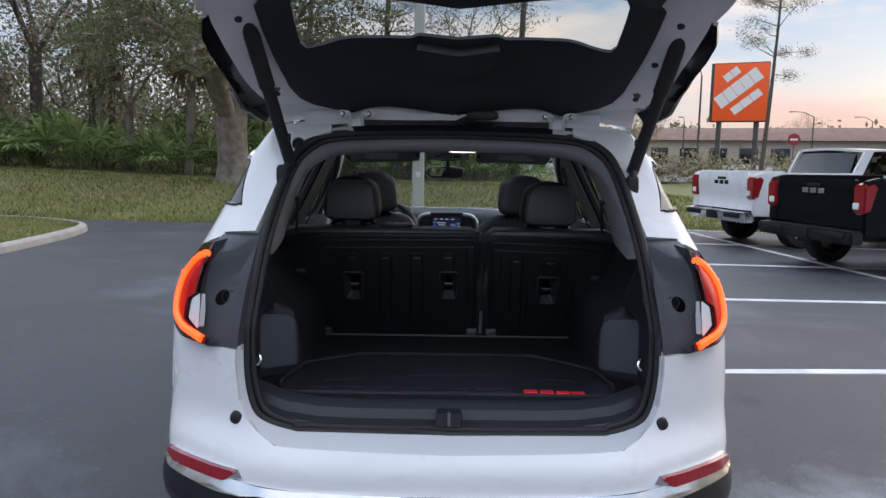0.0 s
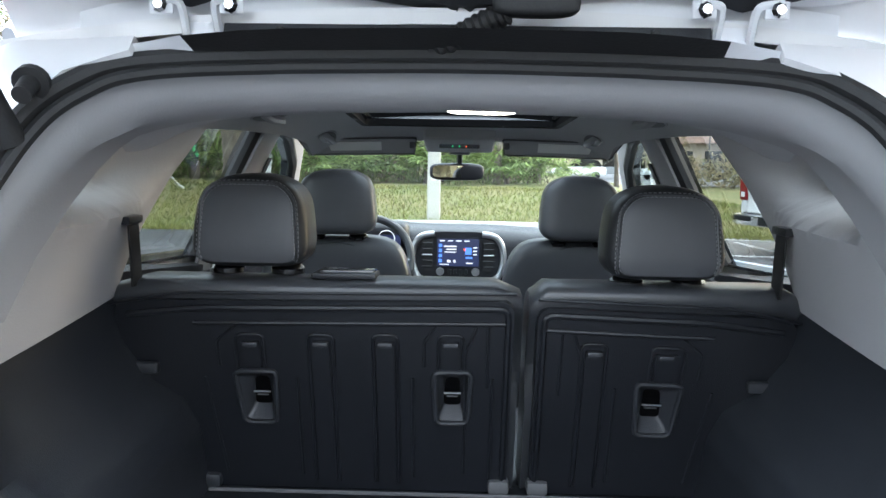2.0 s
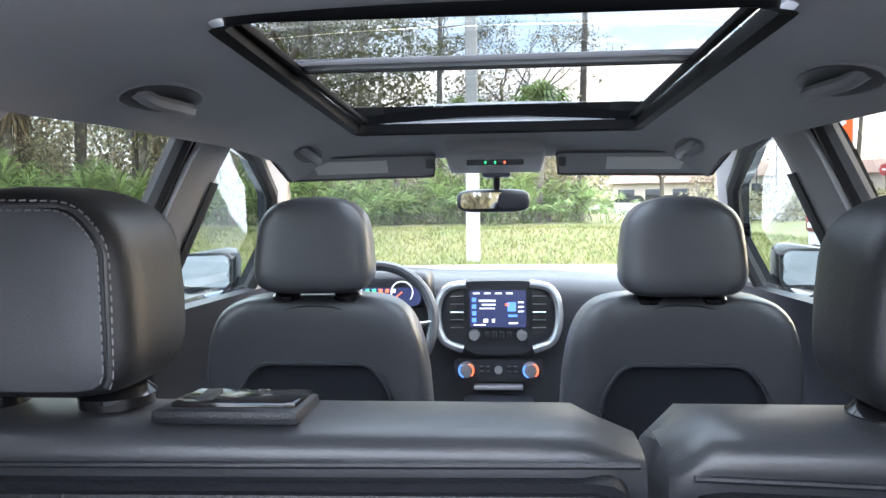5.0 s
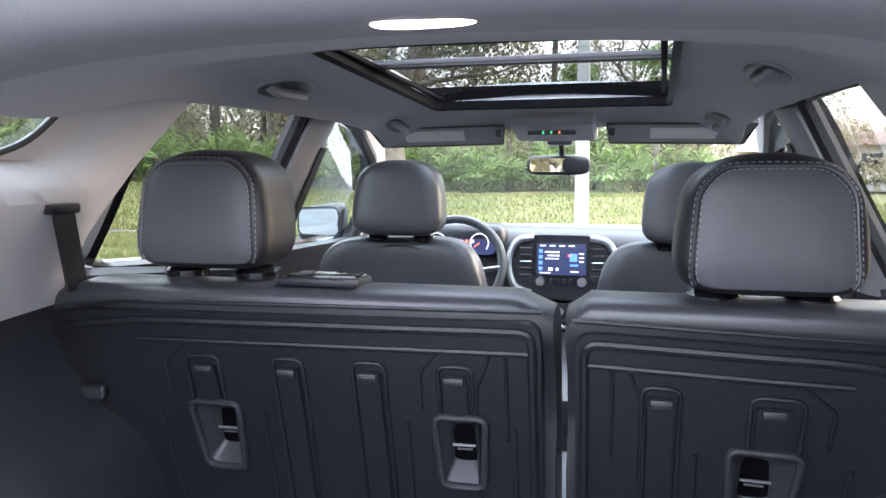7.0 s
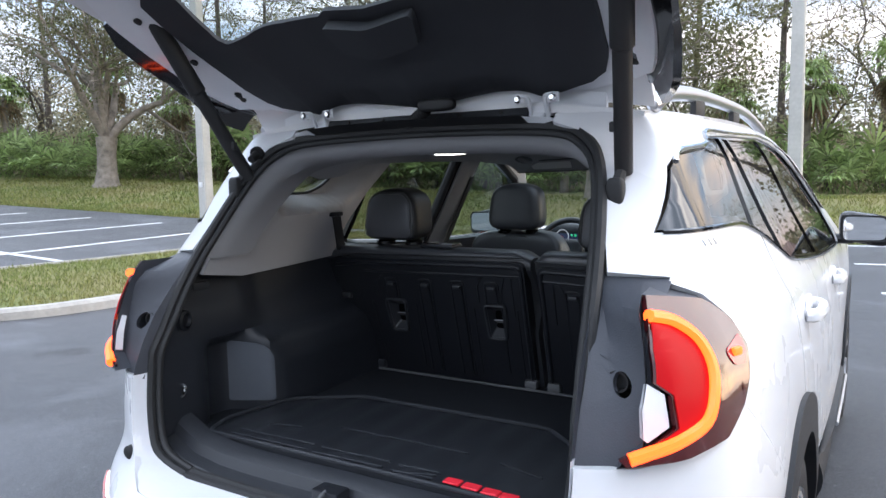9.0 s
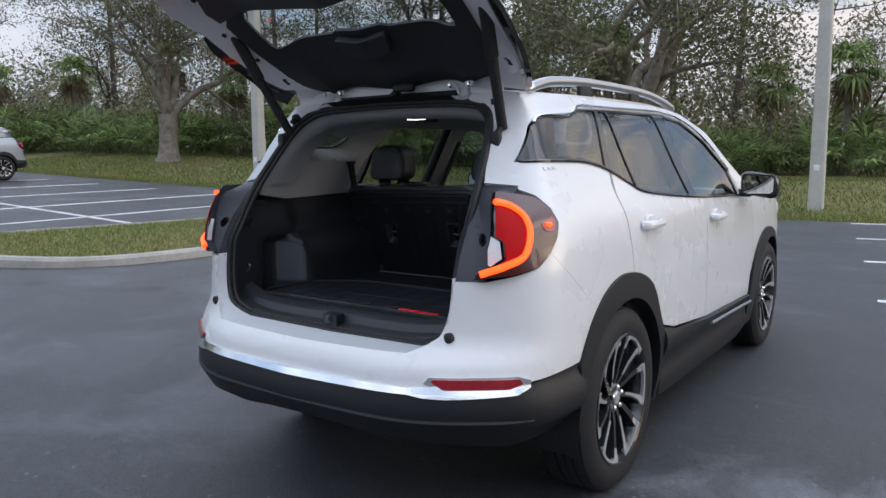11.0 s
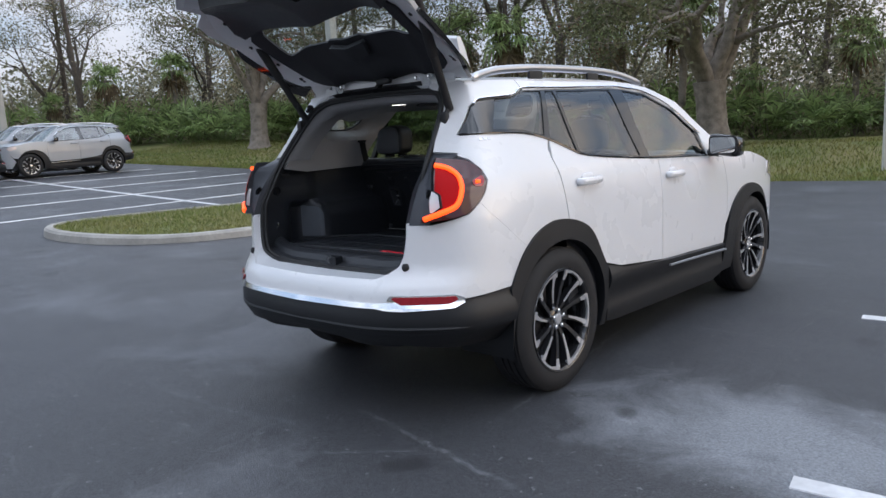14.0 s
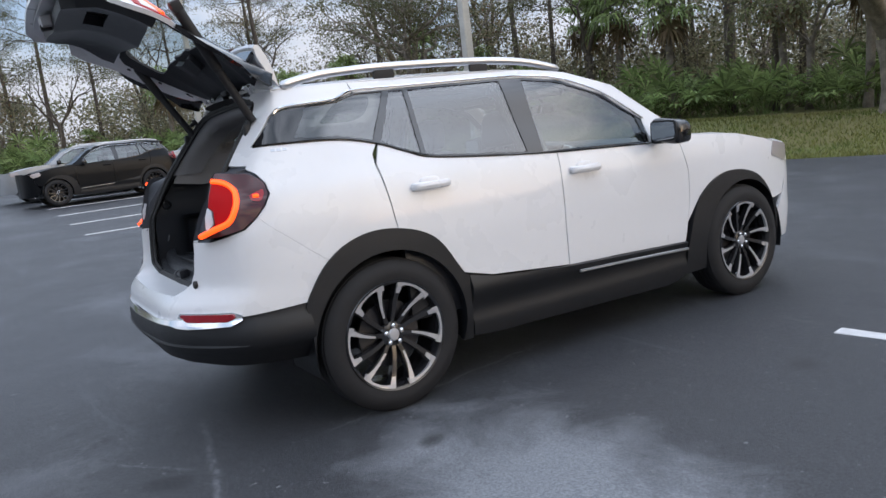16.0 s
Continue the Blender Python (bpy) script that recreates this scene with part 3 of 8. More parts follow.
DOORS = {"rear": both("rear_door", rear_door, M_WHITE, car, "white painted rear door"), "front": both("front_door", front_door, M_WHITE, car, "white painted front door")}


def fender(bm):
    poly = sidep([(3.116, 1.072), (3.157, .91), (3.150, .70), (3.12, .58)] + ARCH_F[2:7] + [(4.06, .60), (4.2, .62), (4.28, .80), (4.25, .93), (4.0, 1.022), (3.68, 1.085), (3.2, 1.12)])
    return panel(bm, poly, skin, 0.02, steps=(.06, .05), outward=RIGHT)


both("front_fender", fender, M_WHITE, car, "white painted front fender")


def cant(bm):
    poly = sidep([(1.025, 1.604), (1.5, 1.615), (1.97, 1.616), (2.25, 1.60), (2.44, 1.575), (2.75, 1.475), (3.01, 1.27), (3.20, 1.125), (3.11, 1.078), (2.86, 1.107)] + [(y, z + .004) for y, z in DLO_TOP[:7]])
    return panel(bm, poly, skin, 0.03, steps=(.08, .04), outward=RIGHT)


both("roof_pillar", cant, M_WHITE, car, "white painted roof side and windscreen pillar")

QGLASS = [(.66, 1.352), (.87, 1.343), (1.045, 1.305), (1.19, 1.541), (1.04, 1.538), (.915, 1.505), (.76, 1.494)]
FGLASS = [(1.085, 1.293), (1.228, 1.54), (1.308, 1.54), (1.278, 1.215), (1.2, 1.243)]
RGLASS = [(1.335, 1.54), (1.93, 1.552), (1.925, 1.152), (1.37, 1.197), (1.305, 1.208)]
DGLASS = [(2.085, 1.548), (2.33, 1.523), (2.61, 1.428), (2.83, 1.27), (2.83, 1.118), (2.03, 1.142)]


def surround(bm):
    poly = sidep(DLO_LOW + DLO_TOP)
    return panel(bm, poly, lambda c, z: skin(c, z, -.004), 0.03, steps=(.08, .05), holes=[sidep(g) for g in (QGLASS, FGLASS, RGLASS, DGLASS)], outward=RIGHT)


both("window_surround", surround, M_SURROUND, car, "gloss black window surround")
for nm, g, mt, lab in (("quarter_window", QGLASS, M_GLASSD, "dark tinted quarter glass"), ("door_window", FGLASS, M_GLASSD, "dark tinted door glass"), ("door_window", RGLASS, M_GLASSD, "dark tinted door glass"), ("door_window", DGLASS, M_GLASSF, "lightly tinted door glass")):
    for ob in both(nm, lambda bm, g=g: panel(bm, sidep([(y, z) for y, z in g]), lambda c, z: skin(c, z, -.010), 0.0, steps=(.08, .05), outward=RIGHT), mt, car, lab):
        ob.visible_shadow = False


def top_trim(bm):
    pts = [skin(cy(y, z + .006), z + .006, .004) for y, z in curve_pts([(.60, 1.468), (.66, 1.494), (.91, 1.513), (1.03, 1.550), (1.33, 1.556), (1.95, 1.568), (2.11, 1.563), (2.35, 1.537), (2.64, 1.428), (2.88, 1.25)], 5)]
    return tube(bm, pts, .007, 6)


both("window_trim", top_trim, M_CHROME, car, "bright chrome window trim")


def belt_trim(bm):
    pts = [skin(cy(y, z - .004), z - .004, .002) for y, z in curve_pts(DLO_LOW, 4)]
    return tube(bm, pts, .006, 6)


for y in (.535, .562, .589):
    both("lettering_bar", trim_letter(y), M_RAIL, car, "silver bar in place of lettering")
both("belt_trim", belt_trim, M_GLOSSBLACK, car, "black belt line trim")

# roof with its glass panes
SUN_HOLE = rounded([(-.385, .90), (.385, .90), (.385, 2.33), (-.385, 2.33)], .05)
bm = panel(NB(), [(-.60, .63), (.60, .63), (.608, 1.1), (.608, 1.6), (.603, 2.0), (.59, 2.25), (.575, 2.45), (.3, 2.50), (0, 2.52), (-.3, 2.50), (-.575, 2.45), (-.59, 2.25), (-.603, 2.0), (-.608, 1.6), (-.608, 1.1)], lambda x, y: Vector((x, y, roof_z(x, y))), 0.02, step=.1, holes=[SUN_HOLE], outward=(0, 0, 1))
part("roof", bm, M_WHITE, car, "white painted roof panel")
for y0, y1 in ((.905, 1.355), (1.36, 2.325)):
    bm = panel(NB(), rounded([(-.382, y0), (.382, y0), (.382, y1), (-.382, y1)], .03), lambda x, y: Vector((x, y, roof_z(x, y) - .057)), 0.0, step=.12, outward=(0, 0, 1))
    part("roof_glass", bm, M_GLASSR, car, "tinted panoramic roof glass").visible_shadow = False


ring_out = rounded([(-.381, .904), (.381, .904), (.381, 2.324), (-.381, 2.324)], .05)
bm = NB()
up = [bm.verts.new((x, y, roof_z(x, y) + .005)) for x, y in ring_out]
dn = [bm.verts.new((x * .985, 1.615 + (y - 1.615) * .992, roof_z(x, y) - .050)) for x, y in ring_out]
inn = [bm.verts.new((x * .93, 1.615 + (y - 1.615) * .965, roof_z(x, y) - .050)) for x, y in ring_out]
for i in range(len(up)):
    bm.faces.new((up[i - 1], up[i], dn[i], dn[i - 1]))
    bm.faces.new((dn[i - 1], dn[i], inn[i], inn[i - 1]))
bmesh.ops.recalc_face_normals(bm, faces=bm.faces[:])
part("roof_glass_seal", bm, M_FRAME, car, "black seal round the roof glass")


def roof_rail(bm):
    path = curve_pts([(.606, .68, 1.602), (.592, .80, 1.630), (.582, .95, 1.652), (.577, 1.3, 1.671), (.577, 1.9, 1.672), (.584, 2.2, 1.650), (.600, 2.42, 1.602)], 5)
    tube(bm, path, [.010] + [.019] * (len(path) - 2) + [.010], 10, flat=1.1)
    return bm


both("roof_rail", roof_rail, M_RAIL, car, "satin silver roof rail")


def fin(bm):
    prof = [(0, 0), (.17, 0), (.165, .012), (.10, .022), (.05, .055), (.022, .078), (.004, .074)]
    L = [bm.verts.new((-.020 * (1 - z / .11), .72 + y, roof_z(0, .72 + y) + z - .004)) for y, z in prof]
    R = [bm.verts.new((.020 * (1 - z / .11), .72 + y, roof_z(0, .72 + y) + z - .004)) for y, z in prof]
    bm.faces.new(L)
    bm.faces.new(list(reversed(R)))
    for i in range(len(L)):
        bm.faces.new((L[i - 1], R[i - 1], R[i], L[i]))
    bmesh.ops.bevel(bm, geom=bm.edges[:], offset=.005, segments=2, affect="EDGES")
    bmesh.ops.recalc_face_normals(bm, faces=bm.faces[:])
    return bm


part("antenna_fin", fin(NB()), M_WHITE, car, "white shark fin antenna")


# windscreen, hood and nose
def shield(u, v):
    x = u * (0.575 + (0.775 - 0.575) * v)
    y = 2.47 + (3.14 - 2.47) * v + .10 * (1 - u * u) * (1 + .3 * v)
    return Vector((x, y, 1.600 - .475 * v + .03 * math.sin(math.pi * v) * .6 + .025 * (1 - u * u) * (1 - v)))


bm = panel(NB(), [(-1, 0), (1, 0), (1, 1), (-1, 1)], shield, 0.0, step=.12, outward=(0, 1, 1))
part("windscreen", bm, M_GLASS, car, "clear windscreen").visible_shadow = False


def hood_z(x, y):
    return float(np.interp(y, [3.0, 3.3, 3.7, 4.0, 4.3, 4.5], [1.118, 1.118, 1.100, 1.062, 1.00, .935]) + .010 * (1 - (x / .86) ** 2) - .05 * max(0, abs(x) - .68) / .18)


bm = panel(NB(), [(-.80, 3.20), (-.4, 3.27), (0, 3.29), (.4, 3.27), (.80, 3.20), (.855, 3.68), (.845, 4.0), (.76, 4.28), (.5, 4.44), (0, 4.52), (-.5, 4.44), (-.76, 4.28), (-.845, 4.0), (-.855, 3.68)], lambda x, y: Vector((x, y, hood_z(x, y))), 0.02, step=.1, outward=(0, 0, 1))
part("hood", bm, M_WHITE, car, "white painted hood")
bm = panel(NB(), [(-.80, 3.0), (.80, 3.0), (.80, 3.24), (-.80, 3.24)], lambda x, y: Vector((x, y + .10 * (1 - (x / .8) ** 2), 1.10)), 0.02, step=.2, outward=(0, 0, 1))
part("cowl", bm, M_CLAD, car)
CF0 = float(PC[-1])
bm = panel(NB(), [(CF0 - 1.12, .50), (CF0 - 1.0, .66), (CF0 - .92, .94), (CF0 - .6, .985), (CF0 - .02, .99), (CF0 - .02, .30), (CF0 - 1.0, .30)], skin, 0.02, step=.08, outward=(0, 1, 0))
part("front_bumper", bm, M_WHITE, car, "white front bumper")
bm = panel(NB(), [(CF0 - 1.12, .50), (CF0 - 1.0, .66), (CF0 - .92, .94), (CF0 - .6, .985), (CF0 - .02, .99), (CF0 - .02, .30), (CF0 - 1.0, .30)], skin, 0.02, step=.08, outward=(0, 1, 0))
part("front_bumper", mirrored(bm), M_WHITE, car, "white front bumper")


def headlight(bm):
    return panel(bm, rounded(sidep([(4.06, .90), (4.26, .84), (4.34, .90), (4.30, .965), (4.10, .995)]), .02), lambda c, z: skin(c, z, .006), .02, step=.04, outward=RIGHT)


both("headlight", headlight, material("headlight_lens", (.5, .45, .45), .1, .3, coat=1.0), car, "clear headlight lens")


# tail lamps on the body
def lamp_lens(bm):
    return panel(bm, LAMP, lambda c, z: lamp_skin(c, z, .006), .012, steps=(.02, .02), outward=(1, -.6, 0))


TUBE_PATH = [(.824, 1.204), (.858, 1.190), (.887, 1.158), (.898, 1.115), (.894, 1.068), (.874, 1.022), (.820, .997), (.765, .980), (.732, .970)]


def lamp_reflector(bm):
    """Red reflector between the lamp's inner edge and its light tube."""
    fine = [tuple(p) for p in curve_pts(TUBE_PATH, 4)]
    inner = [(c + .004, z) for c, z in LAMP[10:]]
    return panel(bm, fine[1:-1] + inner, lambda c, z: lamp_skin(c, z, .0085), .004, steps=(.02, .02), outward=(1, -.3, 0))


def lamp_tube(bm):
    pts = curve_pts([tuple(lamp_skin(c, z, .009)) for c, z in TUBE_PATH], 5)
    return tube(bm, pts, .0145, 8, flat=0.8)


def lamp_side(bm):
    poly = rounded([(.940, 1.128), (1.000, 1.150), (1.012, 1.128), (1.000, 1.098), (.955, 1.100)], .012)
    return panel(bm, poly, lambda c, z: lamp_skin(c, z, .0085), .004, step=.02, outward=(1, -.3, 0))


def lamp_glow(bm):
    return box(bm, lamp_skin(.968, 1.122, .010), (.012, .026, .016), .005, rot=rot(0, 0, -20))


for s in (1, -1):
    def pick(f):
        b = f(NB())
        return b if s > 0 else mirrored(b)
    lens = part("tail_lamp", pick(lamp_lens), M_REDDARK, car, "dark smoked red tail lamp lens")
    part("red_reflector", pick(lamp_reflector), M_REDLENS, lens, "bright red lamp reflector")
    part("light_tube", pick(lamp_tube), M_LIT, lens, "glowing orange-red light tube")
    part("side_reflector", pick(lamp_side), M_REFLECTOR, lens, "red side reflector")
    part("side_light", pick(lamp_glow), M_LIT, lens, "glowing red side light")


def pocket(bm):
    hole = [(cx(.672 + .019 * math.cos(a), 1.075), 1.075 + .022 * math.sin(a)) for a in np.linspace(0, 2 * math.pi, 17)[:-1]]

    def fn(c, z):
        k = max(0.0, min(1.0, (float(np.interp(abs(c), PC, PX)) - .66) / .10)) * max(0.0, min(1.0, (1.252 - z) / .05))
        return skin(c, z, -.004) + Vector((0, .022 - k * (.018 + .85 * float(np.interp(z, [.94, 1.1, 1.24], [.035, .08, .135]))), 0))
    return panel(bm, POCKET, fn, .012, step=.025, holes=[hole], outward=(.3, -1, 0))


def pocket_cup(bm):
    p = skin(cx(.672, 1.075), 1.075, -.02) + Vector((0, .022, 0))
    lathe(bm, [(.024, -.02), (.021, .012), (.017, .012), (.016, -.005), (.001, -.005)], 20, Matrix.Translation(p) @ rot(0, 0, -90).to_4x4() @ Matrix.Identity(4))
    return bm


def pocket_plug(bm):
    p = skin(cx(.672, .985), .985, -.004) + Vector((0, .022, 0))
    return lathe(bm, [(.001, -.004), (.019, -.004), (.019, .004), (.001, .005)], 20, Matrix.Translation(p) @ rot(0, 0, -100).to_4x4())


both("lamp_pocket", pocket, M_POCKET, car, "grey plastic panel beside the tail lamp")
both("pocket_cup", pocket_cup, M_RUBBER, car)
both("pocket_plug", pocket_plug, M_POCKET, car)


def stop_pad(bm):
    p = skin(cx(.60, .752), .752, .004)
    lathe(bm, [(.001, -.01), (.018, -.01), (.018, .006), (.012, .010), (.001, .010)], 18, Matrix.Translation(p) @ rot(0, 0, -98).to_4x4())
    return bm


both("stop_pad", stop_pad, M_RUBBER, car, "round rubber stop pad")

# weather strip round the opening
def rail_foot(y):
    return lambda bm: box(bm, (.580, y, 1.634), (.020, .12, .05), .008)


for y in (1.25, 1.85):
    both("rail_foot", rail_foot(y), M_RUBBER, car)
OUT_LOOP = [(0, .688), (.45, .695), (.53, .722), (.572, .765), (.593, .85), (.598, .95), (.594, 1.04), (.576, 1.25), (.530, 1.46), (.472, 1.535), (.39, 1.562), (.2, 1.572), (0, 1.575)]
OUT_LOOP = [OUT_LOOP[0]] + [(x, z) for x, z in curve_pts(OUT_LOOP[1:-1], 3)] + [OUT_LOOP[-1]]
loop = OUT_LOOP + [(-x, z) for x, z in reversed(OUT_LOOP[1:-1])]


def opening_pt(x, z, d=0.0):
    """A point of the opening's edge, d metres into the car."""
    n = np.interp(z, [.65, .75, 1.0, 1.2, 1.5, 1.6], [.215, .195, .225, .335, .555, .64])
    return Vector((x + .006, float(n) + d, z))


pts = curve_pts([tuple(opening_pt(x, z, .0)) for x, z in loop], 4, True)
part("weather_strip", tube(NB(), pts, .0125, 8, True), M_RUBBER, car, "black rubber weather strip")
pts = curve_pts([tuple(opening_pt(x * .972, z - .015 if z > 1.1 else z + .012, .012)) for x, z in loop], 4, True)
part("inner_seal", tube(NB(), pts, .009, 8, True), M_RUBBER, car)
# jamb between the seal and the body skin
bm = NB()
P1 = [opening_pt(x, z, .004) for x, z in loop]
P2 = []
for x, z in loop:
    k = 1.02 if abs(x) > .3 else 1.0
    zz = z + (.02 if z > 1.5 else (-.002 if z < .72 else 0))
    q = skin(math.copysign(cx(abs(x) * k, zz), x) if x else 0.0, zz, -.008)
    P2.append(q)
V1, V2 = [bm.verts.new(p) for p in P1], [bm.verts.new(p) for p in P2]
for i in range(len(V1)):
    bm.faces.new((V1[i - 1], V1[i], V2[i], V2[i - 1]))
bmesh.ops.recalc_face_normals(bm, faces=bm.faces[:])
split = {"grey": [], "grey2": [], "black": []}
for f in bm.faces[:]:
    c = f.calc_center_median()
    if all(.935 < v.co.z < 1.262 for v in f.verts):
        split["grey" if c.x > 0 else "grey2"].append(f)
    elif c.z > 1.5 and abs(c.x) < .33:
        split["black"].append(f)
for key, fs in split.items():
    jb = NB()
    for f in fs:
        jb.faces.new([jb.verts.new(v.co) for v in f.verts])
    bmesh.ops.remove_doubles(jb, verts=jb.verts[:], dist=1e-5)
    if key == "black":
        part("gutter_cover", jb, M_RUBBER, car, "black rubber gutter cover")
    else:
        part("jamb_cover", jb, M_POCKET, car, "grey plastic cover beside the opening")
bmesh.ops.delete(bm, geom=[f for fs in split.values() for f in fs], context="FACES")
part("door_jamb", bm, M_WHITE_IN, car, "white painted tailgate opening frame")


# door handles
def handle_at(y, z):
    def f(bm):
        a, b = skin(cy(y - .085, z), z, .028), skin(cy(y + .085, z), z, .028)
        path = curve_pts([tuple(skin(cy(y - .10, z), z, .004)), tuple(a), tuple((a + b) / 2 + Vector((.008, 0, 0))), tuple(b), tuple(skin(cy(y + .10, z), z, .004))], 5)
        return tube(bm, path, .015, 8, flat=1.3)
    return f


def handle_cup(y, z):
    def f(bm):
        p = skin(cy(y, z), z, -.001)
        pillow(bm, p + Vector((0, 0, .012)), (.02, .12, .06), .7, .9, 10, 16)
        return bm
    return f


for key, y, z in (("rear", 1.265, 1.058), ("front", 2.285, 1.018)):
    for s in (0, 1):
        for nm, f, mt in (("handle", handle_at(y, z), M_WHITE), ("handle_cup", handle_cup(y, z), M_WHITE)):
            b = f(NB())
            part(nm, b if s == 0 else mirrored(b), mt, DOORS[key][s], "white painted door handle" if nm == "handle" else "")


# side mirrors
def mirror_shell(bm):
    pillow(bm, (.985, 2.90, 1.165), (.215, .10, .145), .5, .55, 18, 26, lambda p: (p.x, p.y + (.05 * (p.x / .12) if p.y > 0 else 0) - .0, p.z - .02 * (p.x / .12)))
    return bm


def mirror_arm(bm):
    tube(bm, [(.86, 2.90, 1.115), (.93, 2.90, 1.112), (.98, 2.90, 1.13)], [.035, .03, .028], 8, flat=.7)
    return bm


def mirror_glass(bm):
    return panel(bm, rounded([(-.095, -.06), (.095, -.055), (.095, .06), (-.095, .065)], .03), lambda u, v: Vector((.985 + u * .9, 2.846 + .012 * u, 1.165 + v * .88)), .004, step=.1, outward=(0, -1, 0))


def mirror_rim(bm):
    return panel(bm, rounded([(-.105, -.070), (.106, -.065), (.106, .070), (-.105, .075)], .035), lambda u, v: Vector((.985 + u * .9, 2.850 + .012 * u, 1.165 + v * .88)), .01, step=.1, outward=(0, -1, 0))


for s in (0, 1):
    g = [f(NB()) for f in (mirror_shell, mirror_arm, mirror_rim, mirror_glass)]
    if s:
        g = [mirrored(b) for b in g]
    sh = part("side_mirror", g[0], M_GLOSSBLACK, car, "gloss black side mirror")
    part("mirror_arm", g[1], M_CLAD, sh)
    part("mirror_rim", g[2], M_CLAD, sh)
    part("mirror_glass", g[3], M_MIRROR, sh, "side mirror glass")


# ---- wheels ----
def make_wheel(parent_name, label, spoke_mat, pos):
    w = new("wheel")
    tagged(w, label)
    w.matrix_basis = pos
    R, W = .376, .235
    prof = [(.262, -W / 2 + .012), (.295, -W / 2), (.345, -W / 2 + .006), (R - .006, -W / 2 + .028), (R, -W / 2 + .055)]
    for i in range(4):
        x = -W / 2 + .065 + i * .035
        prof += [(R, x), (R, x + .024), (R - .008, x + .026), (R - .008, x + .033)]
    prof += [(R, W / 2 - .055), (R - .006, W / 2 - .028), (.345, W / 2 - .006), (.300, W / 2), (.270, W / 2 - .008), (.262, W / 2 - .02)]
    part("tyre", lathe(NB(), prof, 64, None, True), M_TYRE, w, "black road tyre")
    part("rim", lathe(NB(), [(.263, W / 2 - .022), (.273, W / 2 - .008), (.267, W / 2 - .004), (.255, W / 2 - .010), (.245, W / 2 - .035), (.232, -.06), (.252, -W / 2 + .02), (.263, -W / 2 + .02)], 56, None, True), M_RIMBLACK, w, "black rim barrel")
    bm = NB()
    lathe(bm, [(.2725, W / 2 - .0065), (.269, W / 2 - .002), (.260, W / 2 - .006), (.2605, W / 2 - .012)], 56, None, True)
    part("rim_lip", bm, M_RIMBLACK, w, "black rim lip")
    bm = NB()
    lathe(bm, [(.001, .03), (.165, .03), (.165, .01), (.001, .01)], 40)
    part("brake_disc", bm, material("brake_steel", (.05, .05, .055), .4, .6) if "brake_steel" not in bpy.data.materials else bpy.data.materials["brake_steel"], w)
    def bar(rows):
        b = NB()
        V = [[b.verts.new(p) for p in q] for q in rows]
        for A, B in zip(V, V[1:]):
            for j in range(4):
                b.faces.new((A[j], A[(j + 1) % 4], B[(j + 1) % 4], B[j]))
        b.faces.new(V[0])
        b.faces.new(list(reversed(V[-1])))
        bmesh.ops.recalc_face_normals(b, faces=b.faces[:])
        return b

    def spoke_at(a_mid, sgn, r):
        f = (r - .045) / .21
        return a_mid + sgn * (.27 + .04 * f) - .20 * f
    for g in range(6):
        a_mid = 2 * math.pi * g / 6 + .2
        for sgn in (1, -1):
            sec = []
            for r, hw, d in ((.045, .010, .068), (.10, .010, .080), (.16, .011, .088), (.205, .013, .096), (.235, .017, .102), (.262, .020, .106)):
                a = spoke_at(a_mid, sgn, r)
                c, t = Vector((0, math.cos(a), math.sin(a))), Vector((0, -math.sin(a), math.cos(a)))
                x = Vector((d, 0, 0))
                sec.append([c * r + t * hw + x, c * r - t * hw + x, c * r - t * hw * 1.3 + x - Vector((.035, 0, 0)), c * r + t * hw * 1.3 + x - Vector((.035, 0, 0))])
            part("spoke", bar(sec), M_RIMBLACK, w, "black and machined alloy spoke")
            face = []
            for i, q in enumerate(sec[1 if sgn < 0 else 3:]):
                mid = (q[0] + q[1]) / 2
                k1, k2 = (.95, .5 + .2 * i) if sgn > 0 else (.15 + .2 * min(i, 4), .95)
                e1, e2 = mid + (q[0] - mid) * k2, mid + (q[1] - mid) * k1
                up = Vector((.002, 0, 0))
                face.append([e1 + up, e2 + up, e2 - up * 2, e1 - up * 2])
            part("spoke_face", bar(face), spoke_mat, w, "bright machined spoke face")
        a1, a2 = spoke_at(a_mid, -1, .258) - .06, spoke_at(a_mid, 1, .258) + .06
        rows = []
        for i in range(9):
            f = i / 8
            a = a1 + (a2 - a1) * f
            ri = .249 - .018 * abs(2 * f - 1) ** 3
            rows.append([Vector((x, r * math.cos(a), r * math.sin(a))) for r, x in ((ri, .1085), (.2655, .1115), (.2655, .095), (ri, .095))])
        part("rim_arc", bar(rows), spoke_mat, w, "bright machined arc joining two spokes")
    part("hub", lathe(NB(), [(.001, .03), (.062, .03), (.062, .068), (.05, .075), (.001, .076)], 30), M_RIMBLACK, w)
    part("hub_cap", lathe(NB(), [(.001, .07), (.030, .07), (.030, .082), (.024, .087), (.001, .088)], 24), M_ALLOY, w, "bright centre cap")
    for k in range(5):
        a = 2 * math.pi * k / 5 + .3
        part("lug_nut", lathe(NB(), [(.001, .065), (.012, .065), (.012, .088), (.006, .093), (.001, .093)], 8, Matrix.Translation((0, .045 * math.cos(a), .045 * math.sin(a)))), M_CHROME, w)
    w.parent = None
    return w


w0 = make_wheel("suv", "alloy wheel with split spokes and black tyre", M_ALLOY, pose(.785, .975, .362))
w0.parent = car
for m in (pose(.785, 3.70, .362, 25), pose(-.785, .975, .362, 0, 0, 180), pose(-.785, 3.70, .362, 40, 0, 180)):
    copy_thing(w0, m)


